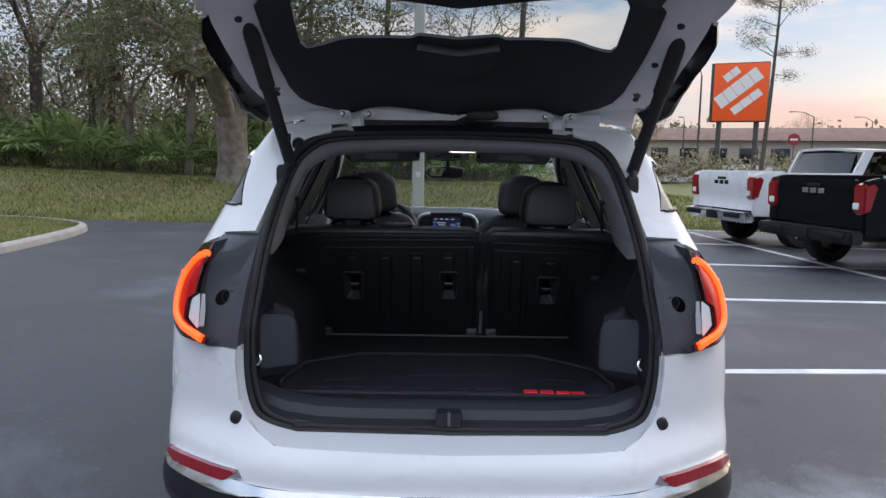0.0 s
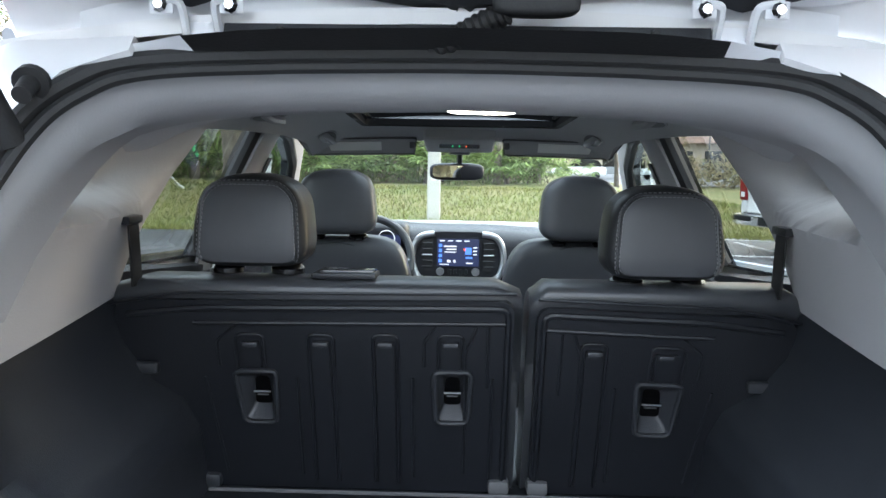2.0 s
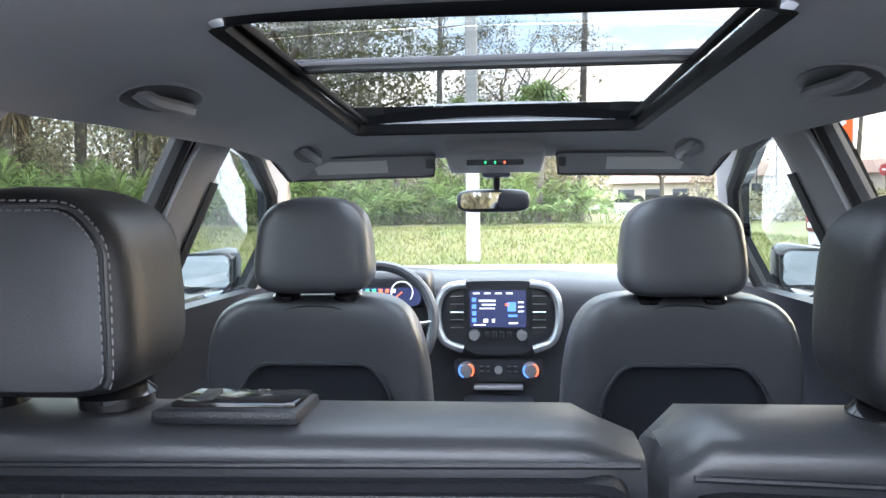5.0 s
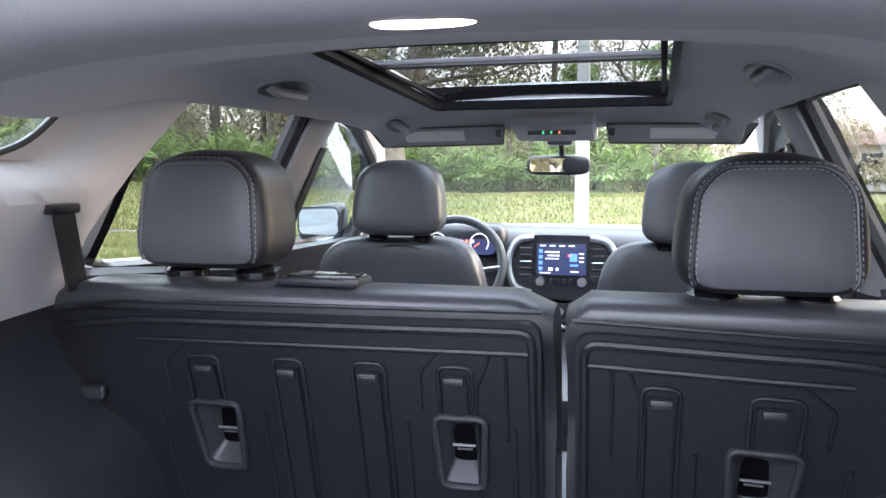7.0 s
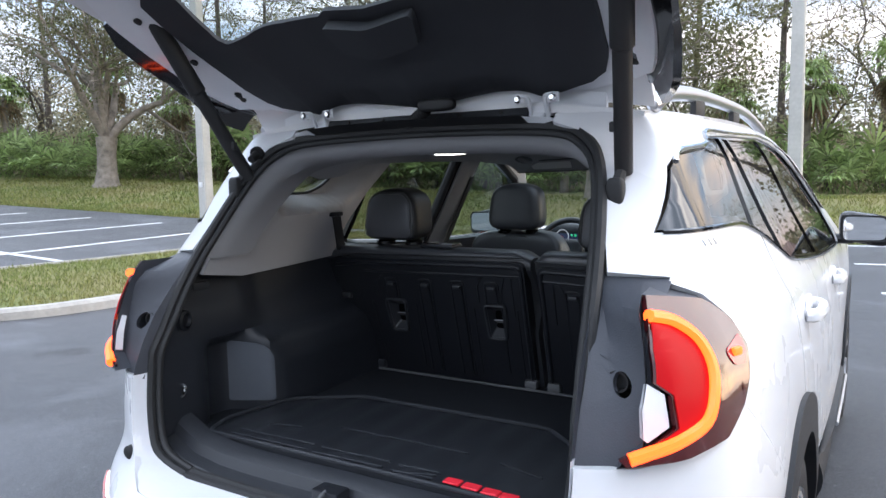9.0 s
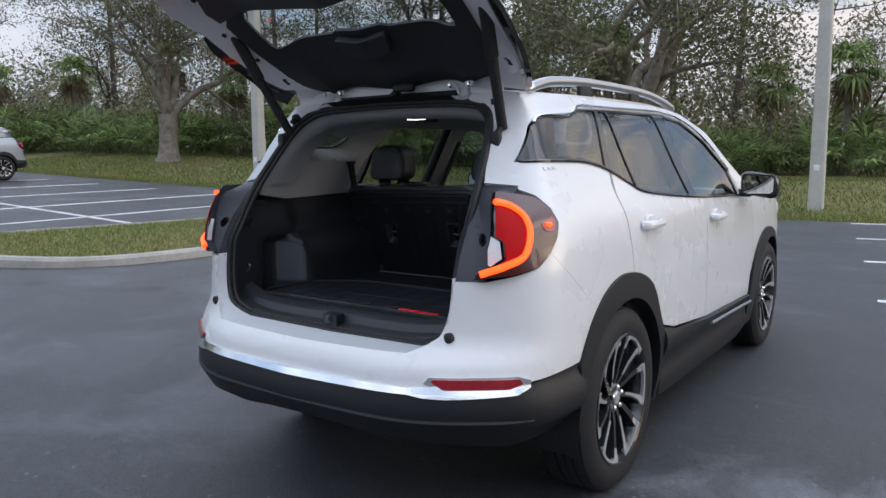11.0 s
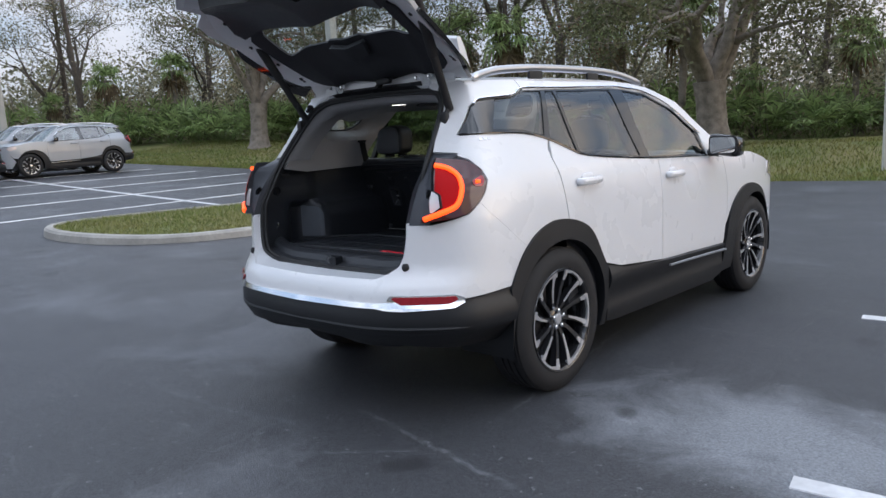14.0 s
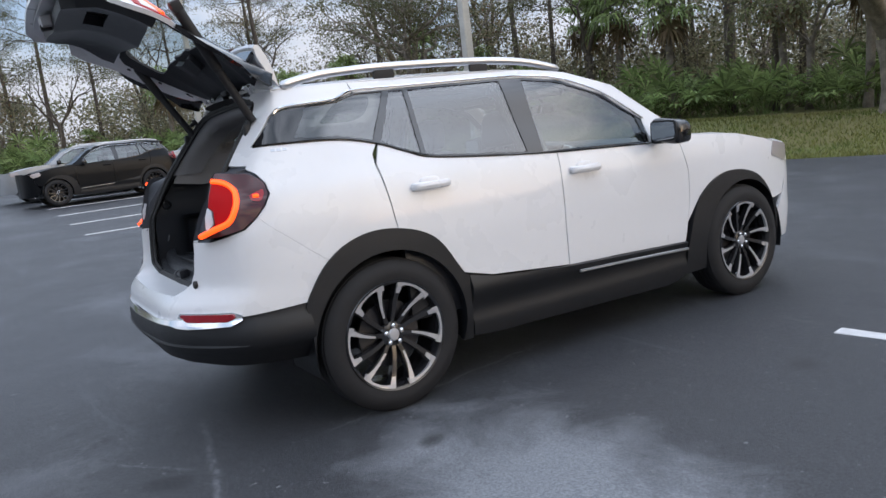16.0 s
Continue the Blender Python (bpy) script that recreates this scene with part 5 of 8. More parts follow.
for a, b in zip(secs, secs[1:]):
    for j in range(len(prof)):
        bm.faces.new((a[j], a[(j + 1) % len(prof)], b[(j + 1) % len(prof)], b[j]))
bm.faces.new(secs[0])
bm.faces.new(list(reversed(secs[-1])))
bmesh.ops.recalc_face_normals(bm, faces=bm.faces[:])
sillp = part("loading_sill", bm, M_PLASTIC2, car, "charcoal plastic loading sill")
bm = NB()
box(bm, (0, .232, .728), (.075, .05, .045), .008)
part("striker_housing", bm, M_PLASTIC, sillp, "black striker housing")
bm = NB()
tube(bm, curve_pts([(0, .212, .715), (0, .195, .722), (0, .195, .742), (0, .215, .748)], 4), .005, 6)
part("striker", bm, M_HANDLE, sillp, "metal striker loop")


LINER = [(-.50, .318), (.50, .318), (.53, .42), (.50, .60), (.31, .765), (-.31, .765), (-.50, .645), (-.54, .42)]
bm = panel(NB(), rounded(LINER, .03), lambda x, y: Vector((x, y, .766 + .0018 * math.sin(x * 60))), .012, steps=(.012, .2), outward=(0, 0, 1))
mat_ob = tagged(part("cargo_liner", bm, M_MAT, None), "black ribbed rubber cargo liner on the cargo floor", "cargo liner")
lip = rounded(LINER, .03)
part("raised_edge", tube(NB(), [(x, y, .772) for x, y in lip], .0055, 6, True), M_PLASTIC2, mat_ob)
part("floor_strip", tube(NB(), [(-.50, 1.105, .757), (.50, 1.105, .757)], .004, 6), M_EDGE, car, "pale strip at the foot of the rear seats")
for y in (.345, .38):
    for x0, x1 in ((-.44, -.18), (-.15, .06), (.09, .2)):
        bm = NB()
        tube(bm, [(x0, y, .768), (x1, y + .006, .768)], .003, 6)
        part("rib", bm, M_MAT, mat_ob)
for a, b in (((.10, .34), (.20, .37)), ((-.40, .45), (-.30, .47)), ((.30, .50), (.42, .47)), ((-.2, .52), (.2, .52))):
    part("rib", tube(NB(), [(*a, .768), (*b, .768)], .003, 6), M_MAT, mat_ob)
tag = thing("red_badge", "red embossed badge on the cargo liner", "badge")
for i, x in enumerate((.255, .305, .355, .40)):
    bm = NB()
    box(bm, (x, .352 - .004 * i, .772), (.042, .028, .006), .002, 1)
    part("badge_shape", bm, M_REDTAG, tag)


# ---- second row of seats ----
def back_y(z):
    return 1.135 - .115 * (z - .75) / .45


def wid(x, z):
    """The backrests widen towards their top."""
    k = max(0.0, min(1.0, (z - .76) / .30))
    return x + math.copysign(max(0.0, abs(x) - .40) / .17 * .092 * k, x)


def seat_back(name, x0, x1, latches, tabs, label):
    """One part of the split rear backrest, seen from behind."""
    ob = thing(name, label, "car seat", group="rear seats")
    bm = NB()
    # upholstered body with a rounded top
    prof = [(back_y(.74) + .04, .74), (back_y(.95) + .04, .95), (back_y(1.10) + .04, 1.10), (back_y(1.165) + .006, 1.165), (back_y(1.19) + .008, 1.198), (back_y(1.19) + .03, 1.212), (1.12, 1.211), (1.19, 1.190), (1.225, 1.13), (1.26, .95), (1.30, .74)]
    prof = curve_pts(prof, 3)
    secs = []
    n = 14
    for i in range(n + 1):
        u = i / n
        e = max(0, abs(u - .5) * 2 - .9) / .1
        secs.append([bm.verts.new((wid(x0 + (x1 - x0) * u, z), y + .0 + .02 * e * e * (1 if y < 1.12 else -1), z - .022 * e * e * max(0, (z - .9) / .3))) for y, z in prof])
    for a, b in zip(secs, secs[1:]):
        for j in range(len(prof) - 1):
            bm.faces.new((a[j], a[j + 1], b[j + 1], b[j]))
    bm.faces.new(secs[0])
    bm.faces.new(list(reversed(secs[-1])))
    bmesh.ops.recalc_face_normals(bm, faces=bm.faces[:])
    part("backrest", bm, M_LEATHER, ob, "black leather backrest", 50)
    # moulded back board
    def on(x, z, d=0.0):
        drop = -.016 * (.1 - x) if x < .14 else -.010 - .035 * (x - .17)
        zz = z + (drop if z > .8 else 0.0)
        return Vector((wid(x, zz), back_y(zz) - .004 - d, zz))
    holes = [rounded([(x - .028, .925), (x + .028, .925), (x + .033, 1.030), (x - .033, 1.030)], .012) for x in latches]
    bm = panel(NB(), rounded([(x0 + .016, .755), (x1 - .016, .755), (x1 - .014, 1.180), (x0 + .014, 1.180)], .03), on, .042, step=.12, holes=holes, outward=(0, -1, 0))
    board = part("back_board", bm, M_PLASTIC, ob, "black moulded plastic back board")
    xi, xo = (x1, x0) if x0 < 0 else (x0, x1)
    sg_ = 1 if xi > xo else -1

    def ridge(pts_, r, soft=.02, name="moulded_ridge"):
        fine = [tuple(p) for p in pts_]
        if soft:
            ends = fine[0], fine[-1]
            fine = [ends[0]] + [q for i, p in enumerate(fine[1:-1], 1) for q in rounded([fine[i - 1], p, fine[i + 1]], soft, 4)[5:10]] + [ends[1]]
        dense = [fine[0]]
        for p, q in zip(fine, fine[1:]):
            k = max(1, int(math.dist(p, q) / .05))
            dense += [(p[0] + (q[0] - p[0]) * i / k, p[1] + (q[1] - p[1]) * i / k) for i in range(1, k + 1)]
        part(name, tube(NB(), [on(x, z, .001) for x, z in dense], r, 8), M_PLASTIC, board)
    ridge([(xo + .03 * sg_, 1.152), (xo + .12 * sg_, 1.166), (xi - .026 * sg_, 1.166), (xi - .026 * sg_, .78)], .0065)
    ridge([(xo + .112 * sg_, 1.135), (xi - .030 * sg_, 1.135)], .0045, 0)
    ridge([(xo + .01 * sg_, 1.172), (xo + .10 * sg_, 1.196), (xi - .012 * sg_, 1.196)], .003)
    ridge([(xi - .062 * sg_, 1.128), (xi - .062 * sg_, 1.00)], .0028, 0, "rib")
    ridge([(xi - .085 * sg_, 1.128), (xi - .105 * sg_, 1.075), (xi - .105 * sg_, .80)], .0028, .01, "rib")
    for x in tabs:
        over = any(abs(x - q) < .05 for q in latches)
        low = 1.04 if over else .775
        ridge([(x - .024, low), (x - .024, 1.112), (x + .024, 1.112), (x + .024, low)], .0035, .014, "rib")
        bm = panel(NB(), rounded([(x - .017, low), (x + .017, low), (x + .017, 1.098), (x - .017, 1.098)], .006), lambda u, v: on(u, v, .006), .008, step=.08, outward=(0, -1, 0))
        pill = part("raised_bar", bm, M_PLASTIC, board)
        bm = NB()
        box(bm, on(x, 1.092, .008), (.030, .012, .012), .005)
        part("tab", bm, M_PLASTIC2, pill)
    for q in latches:
        ridge([(q - .03 * sg_, 1.13), (q - .055 * sg_, 1.10), (q - .055 * sg_, 1.045)], .0028, .008, "rib")
    bm = NB()
    box(bm, on(xo + .030 * sg_, 1.040, .008), (.085, .018, .024), .008, 3)
    part("release_lever", bm, M_PLASTIC2, board)
    for q in latches:
        for x in (q - .078, q + .078):
            if x0 + .03 < x < x1 - .03:
                ridge([(x, 1.02), (x, .79)], .003, 0, "rib")
        # a funnel that narrows to a dark slot with the tether rod
        rings = []
        for pts_, d in (([(-.028, .925), (.028, .925), (.033, 1.030), (-.033, 1.030)], 0), ([(-.025, .936), (.025, .936), (.021, 1.022), (-.021, 1.022)], -.010), ([(-.018, .952), (.018, .952), (.014, 1.014), (-.014, 1.014)], -.026)):
            rings.append([on(q + u, v, d) for u, v in rounded(pts_, .010)])
        bm = NB()
        V = [[bm.verts.new(p) for p in rg] for rg in rings]
        for A, B in zip(V, V[1:]):
            for i in range(len(A)):
                bm.faces.new((A[i - 1], A[i], B[i], B[i - 1]))
        bmesh.ops.recalc_face_normals(bm, faces=bm.faces[:])
        fun = part("anchor_recess", bm, M_PLASTIC2, board, "black funnel round a tether anchor", 40)
        bm = panel(NB(), [(q - .02, .945), (q + .02, .945), (q + .02, 1.015), (q - .02, 1.015)], lambda x, z: on(x, z, -.030), .001, step=.2, outward=(0, -1, 0))
        part("slot", bm, M_FRAME, fun)
        rim = [on(q + u, v, .004) for u, v in rounded([(-.031, .920), (.031, .920), (.037, 1.034), (-.037, 1.034)], .014)]
        part("recess_rim", tube(NB(), rim, .0055, 8, True), M_PLASTIC2, fun)
        part("anchor_rod", tube(NB(), [on(q - .017, .982, -.016), on(q + .017, .982, -.016)], .0022, 6), M_SILVERTRIM, fun, "thin metal tether rod")
        part("anchor_rod", tube(NB(), [on(q - .011, .974, -.019), on(q + .011, .974, -.019)], .0018, 6), M_HANDLE, fun)
    return ob


SEAT_L = seat_back("split_bench_seat", -.575, .132, (-.381, .002), (-.389, -.253, -.128, -.002), "wide black leather rear backrest with moulded plastic back, upright")
SEAT_R = seat_back("split_bench_seat", .148, .575, (.397,), (.273, .406), "narrow black leather rear backrest with moulded plastic back, upright")
for x, parent in ((.10, SEAT_L), (.18, SEAT_R), (-.50, SEAT_L), (.53, SEAT_R)):
    bm = NB()
    box(bm, (x, 1.125, .772), (.045, .035, .03), .01)
    part("seat_catch", bm, M_HANDLE if abs(x) < .2 else M_PLASTIC2, parent, "seat pivot catch")


def headrest(name, x, y, z, w, h, d, label, back_panel=True):
    ob = thing(name, label, "headrest", group="headrests")

    def dome(u, t):
        """The crown falls away towards its corners."""
        return .022 * max(0.0, t) ** 2 * (2 * u / w) ** 2

    def warp(p):
        t = (p.z + h / 2) / h
        return (p.x * (1.03 - .16 * t * t), p.y + .02 * (t - .5) - .10 * p.x * p.x, p.z - dome(p.x, t))
    pillow_bm = pillow(NB(), (x, y, z), (w, d, h), .40, .42, 26, 40, warp)
    part("cushion", pillow_bm, M_LEATHER3 if back_panel else M_LEATHER, ob, "black leather cushion", 60)
    if back_panel:
        def face(u, v):
            r = max(0.0, 1 - abs(2 * u / (w * (1.03 - .16 * (v / h + .5) ** 2))) ** 4.76 - abs(2 * v / h) ** 5.0)
            yy = -d / 2 * r ** .21 if r > 0 else 0
            return Vector((x + u, y + yy * 1.012 - .10 * u * u + .02 * (v / h) - .0015, z + v - dome(u, v / h + .5)))
        out = rounded([(-w * .41, -h * .44), (w * .41, -h * .44), (w * .375, h * .26), (w * .27, h * .40), (-w * .27, h * .40), (-w * .375, h * .26)], .025)
        part("face_panel", panel(NB(), out, face, .0, step=.02, outward=(0, -1, 0)), M_LEATHER2, ob, "grey satin leather face panel", 60)
        seam = [face(u, v) - Vector((0, .001, 0)) for u, v in out if v > -h * .42]
        k0 = max(range(len(seam)), key=lambda i: (seam[i] - seam[i - 1]).length)
        seam = seam[k0:] + seam[:k0]
        st = NB()
        tot = [(a, b) for a, b in zip(seam, seam[1:])]
        for a, b in tot:
            L = (b - a).length
            n = max(1, round(L / .008))
            for i in range(n):
                p, q = a.lerp(b, (i + .15) / n), a.lerp(b, (i + .8) / n)
                tube(st, [p, q], .0008, 4)
                off = (p - Vector((x, p.y, z))).normalized() * .0085 + Vector((0, .0022, 0))
                tube(st, [p + off, q + off], .0008, 4)
        part("stitching", st, M_STITCH, ob, "pale double stitching")
        part("piping", tube(NB(), [p + Vector((0, .003, 0)) + (p - Vector((x, p.y, z))).normalized() * .0045 for p in seam], .0022, 6), M_LEATHER, ob)
    for s in (-1, 1):
        bm = NB()
        tube(bm, [(x + s * w * .27, y + .01, z - h / 2 + .02), (x + s * w * .27, y + .015, z - h / 2 - .05)], .0075, 8)
        part("post", bm, M_RUBBER, ob, "black headrest post")
        bm = NB()
        lathe(bm, [(.001, -.008), (.033, -.008), (.034, .002), (.026, .010), (.001, .012)], 22, Matrix.Translation((x + s * w * .27, y + .003, z - h / 2 - .010)) @ rot(0, -90, 0).to_4x4())
        part("guide", bm, M_GLOSSBLACK, ob, "glossy black post collar")
    return ob


headrest("headrest", -.389, 1.098, 1.323, .224, .178, .135, "black leather rear headrest with pale stitching")
headrest("headrest", .398, 1.094, 1.312, .224, .178, .135, "black leather rear headrest with pale stitching")
gd = thing("belt_guide", "black plastic belt guide on the rear backrest top", "belt guide")
bm = NB()
box(bm, (-.21, 1.085, 1.217), (.125, .075, .012), .005, rot=rot(-3, 0, 0))
part("base", bm, M_PLASTIC, gd)
bm = NB()
box(bm, (-.207, 1.09, 1.223), (.108, .058, .008), .0035, rot=rot(-3, 0, 0))
part("flap", bm, M_GLOSSBLACK, gd, "glossy black flap")
bm = NB()
box(bm, (-.238, 1.09, 1.2275), (.014, .04, .002), .0008, rot=rot(-3, 0, 8))
part("webbing", bm, M_PLASTIC2, gd)
bench = thing("rear_bench", "black leather rear seat cushion", "car seat")
part("cushion", pillow(NB(), (0, 1.50, .62), (1.20, .52, .24), .3, .3, 12, 24), M_LEATHER, bench)
# belts
for s in (1, -1):
    bl = thing("seat_belt", "black woven seat belt hanging from the pillar", "seat belt", group="seat belts")
    bm = NB()
    solid(bm, [(s * .592, .985, 1.320), (s * .594, 1.030, 1.320), (s * .606, 1.065, 1.195), (s * .604, 1.020, 1.195), (s * .596, .985, 1.320), (s * .598, 1.030, 1.320), (s * .610, 1.065, 1.195), (s * .608, 1.020, 1.195)], [(0, 1, 2, 3), (7, 6, 5, 4), (0, 3, 7, 4), (1, 5, 6, 2), (0, 4, 5, 1), (3, 2, 6, 7)])
    part("webbing", bm, M_RUBBER, bl)
    bm = NB()
    box(bm, (s * .600, 1.008, 1.324), (.025, .06, .016), .005)
    part("belt_slot", bm, M_PLASTIC, bl)


# ---- front seats ----
def front_seat(x, label):
    ob = thing("front_seat", label, "car seat", group="front seats")

    def warp(p):
        t = (p.z + .36) / .72
        return (p.x * (1 - .10 * max(0, t - .6) / .4), p.y - .11 * (t - .5) - .05 * (p.x / .26) ** 2, p.z)
    part("backrest", pillow(NB(), (x, 2.19, .835), (.53, .17, .70), .35, .42, 26, 36, warp), M_LEATHER, ob, "black leather backrest", 60)
    bm = panel(NB(), rounded([(-.17, .48), (.17, .48), (.175, .96), (.13, 1.03), (-.13, 1.03), (-.175, .96)], .04), lambda u, v: Vector((x + u, 2.19 - .088 - .11 * ((v - .475) / .72 - .5) - .05 * (u / .26) ** 2 - .004, v)), .01, step=.05, outward=(0, -1, 0))
    part("map_pocket", bm, M_PLASTIC, ob, "black seat back pocket")
    part("pocket_rim", tube(NB(), [Vector((x + u, 2.19 - .096 - .11 * ((v - .475) / .72 - .5) - .05 * (u / .26) ** 2, v)) for u, v in rounded([(-.175, .90), (-.175, .97), (-.13, 1.035), (.13, 1.035), (.175, .97), (.175, .90)], .03)[4:-4]], .005, 6), M_PLASTIC2, ob)
    part("cushion", pillow(NB(), (x, 2.45, .50), (.52, .52, .2), .35, .35, 12, 24), M_LEATHER, ob)
    part("seam", tube(NB(), [Vector((x + .235 * math.sin(a), 2.115 - .05 * math.cos(a * .5), 1.165 - .30 * (1 - math.cos(a)) * .9)) for a in np.linspace(-1.1, 1.1, 20)], .0025, 6), M_PLASTIC2, ob)
    return ob


front_seat(-.405, "black leather driver's seat with map pocket")
front_seat(.405, "black leather passenger seat with map pocket")
headrest("headrest", -.402, 2.09, 1.30, .262, .215, .125, "black leather front headrest", False)
headrest("headrest", .402, 2.09, 1.29, .262, .215, .125, "black leather front headrest", False)

# ---- dashboard ----
bm = NB()
prof = curve_pts([(2.86, .55), (2.90, .80), (2.905, .93), (2.915, 1.02), (2.935, 1.075), (2.99, 1.105), (3.10, 1.112), (3.30, 1.095)], 3)
secs = []
for i in range(25):
    u = -1 + 2 * i / 24
    x = .76 * u
    secs.append([bm.verts.new((x, y - .04 * abs(u) ** 2 + (.03 if abs(x) < .22 else 0), z + .028 * (1 - u * u) * (1 if z > 1.0 else 0) + (.025 * math.exp(-((x + .40) / .16) ** 2) if z > 1.0 else 0))) for y, z in prof])
for a, b in zip(secs, secs[1:]):
    for j in range(len(prof) - 1):
        bm.faces.new((a[j], a[j + 1], b[j + 1], b[j]))
bmesh.ops.recalc_face_normals(bm, faces=bm.faces[:])
dash = part("dashboard", bm, M_PLASTIC2, car, "charcoal dashboard with silver centre stack", 60)
# centre stack
SY = 2.862


def stack(pts, off, thick, mat, name, label="", parent=None, holes=()):
    bm = panel(NB(), pts, lambda x, z: Vector((x, SY - off + .10 * (z - 1.03), z)), thick, step=.2, holes=holes, outward=(0, -1, 0))
    return part(name, bm, mat, parent or dash, label)


HOUSE = rounded([(-.185, 1.105), (-.10, 1.128), (.10, 1.128), (.185, 1.105), (.20, 1.02), (.185, .94), (.11, .905), (.07, .885), (-.07, .885), (-.11, .905), (-.185, .94), (-.20, 1.02)], .03)
stack(HOUSE, 0, .06, M_PLASTIC, "stack_housing", "black centre stack housing")
for s in (1, -1):
    arc = [(s * x, z) for x, z in ((.105, 1.118), (.165, 1.105), (.195, 1.06), (.198, .99), (.175, .93), (.115, .905))]
    pts = curve_pts([(x, SY - .004 + .10 * (z - 1.03), z) for x, z in arc], 5)
    part("silver_bezel", tube(NB(), pts, .014, 8), M_SILVERTRIM, dash, "satin silver centre stack bezel")
    vent = stack(rounded([(s * .112, 1.10), (s * .155, 1.095), (s * .165, 1.02), (s * .15, .955), (s * .112, .95)], .015), .006, .012, M_RUBBER, "air_vent", "black air vent")
    for i in range(5):
        bm = NB()
        box(bm, (s * .135, SY - .012, .975 + i * .026), (.045, .006, .005), .002, 1, rot=rot(0, 0, 0))
        part("vane", bm, M_SILVERTRIM if i == 2 else M_PLASTIC2, dash)
scr = stack(rounded([(-.092, 1.098), (.092, 1.098), (.092, .978), (-.092, .978)], .008), .012, .012, M_SCREEN, "screen", "lit touch screen with menus")
for x, z, w, h, mt in ([(-.07 + i * .036, 1.089, .022, .005, M_SCRWHITE) for i in range(4)] + [(-.078, 1.068 - i * .022, .014, .014, M_SCRBLUE) for i in range(4)] + [(-.035, 1.065, .055, .006, M_SCRWHITE), (-.03, 1.052, .045, .005, M_SCRWHITE), (-.035, 1.04, .05, .004, M_SCRWHITE), (.045, 1.045, .028, .03, M_SCRBLUE), (.048, 1.016, .03, .008, M_SCRBLUE), (.03, 1.052, .012, .008, M_SCRRED), (.075, 1.06, .018, .005, M_SCRWHITE), (.075, 1.045, .018, .005, M_SCRWHITE), (.075, 1.03, .018, .005, M_SCRWHITE), (-.04, 1.0, .016, .012, M_SCRWHITE), (-.015, 1.0, .01, .012, M_SCRWHITE), (.05, .992, .03, .005, M_SCRWHITE), (-.06, .986, .04, .004, M_SCRWHITE)]):
    stack([(x - w / 2, z - h / 2), (x + w / 2, z - h / 2), (x + w / 2, z + h / 2), (x - w / 2, z + h / 2)], .0135, .001, mt, "screen_item", "", dash)
for x in (-.078, .078):
    bm = lathe(NB(), [(.001, -.01), (.018, -.01), (.016, .014), (.001, .015)], 18, Matrix.Translation((x, SY - .02, .953)) @ rot(0, 0, -90).to_4x4())
    part("knob", bm, M_SILVERTRIM, dash, "round silver control knob")
for i in range(4):
    bm = NB()
    box(bm, (-.036 + i * .024, SY - .016, .953), (.015, .01, .022), .003)
    part("button", bm, M_PLASTIC2, dash)
for x in (-.105, .105):
    bm = lathe(NB(), [(.001, -.01), (.027, -.01), (.027, .004), (.021, .016), (.001, .017)], 22, Matrix.Translation((x, SY - .02, .838)) @ rot(0, 0, -90).to_4x4())
    kb = part("temperature_dial", bm, M_SILVERTRIM, dash, "silver temperature dial with red and blue ring")
    for a0, mt in ((0, M_SCRRED), (math.pi, M_SCRBLUE)):
        pts = [(x + .0235 * math.sin(a + a0), SY - .036, .838 + .0235 * math.cos(a + a0)) for a in np.linspace(.4, 2.4, 8)]
        part("ring_mark", tube(NB(), pts, .003, 6), mt, dash)
stack(rounded([(-.15, .87), (.15, .87), (.14, .80), (-.14, .80)], .02), .0, .05, M_PLASTIC, "climate_panel", "black climate panel")
bm = lathe(NB(), [(.001, -.01), (.013, -.01), (.013, .006), (.001, .007)], 16, Matrix.Translation((0, SY - .022, .838)) @ rot(0, 0, -90).to_4x4())
part("start_button", bm, M_SILVERTRIM, dash)
for x in (-.055, -.035, .035, .055):
    for z in (.846, .830):
        bm = NB()
        box(bm, (x, SY - .018, z), (.014, .01, .009), .002, 1)
        part("button", bm, M_PLASTIC2, dash)
bm = NB()
box(bm, (0, SY - .03, .785), (.16, .05, .012), .004)
part("shelf_edge", bm, M_SILVERTRIM, dash)
# centre console and instrument binnacle
con = part("centre_console", box(NB(), (0, 2.45, .62), (.24, .85, .28), .04), M_PLASTIC, car, "black centre console")
binn = part("instrument_hood", box(NB(), (-.40, 2.93, 1.10), (.36, .16, .13), .05, 4), M_PLASTIC, dash, "black instrument hood")
cl = part("instrument_cluster", panel(NB(), rounded([(-.55, 1.05), (-.25, 1.05), (-.26, 1.145), (-.54, 1.145)], .03), lambda x, z: Vector((x, 2.848 + .2 * (z - 1.1), z)), .004, step=.2, outward=(0, -1, 0)), M_SCREEN, dash, "lit instrument cluster")
for x in (-.485, -.315):
    pts = [(x + .036 * math.sin(a), 2.843, 1.095 + .036 * math.cos(a)) for a in np.linspace(-2.3, 2.3, 18)]
    part("dial_ring", tube(NB(), pts, .002, 5), M_SCRWHITE, dash)
    part("needle", tube(NB(), [(x, 2.843, 1.095), (x - .02, 2.843, 1.078)], .002, 5), M_SCRRED, dash)
for i, mt in enumerate((M_SCRGREEN, M_SCRGREEN, M_SCRRED, M_SCRRED, M_SCRWHITE)):
    bm = NB()
    box(bm, (-.43 + i * .022, 2.842, 1.10), (.012, .003, .012), .001, 1)
    part("tell_tale", bm, mt, dash)
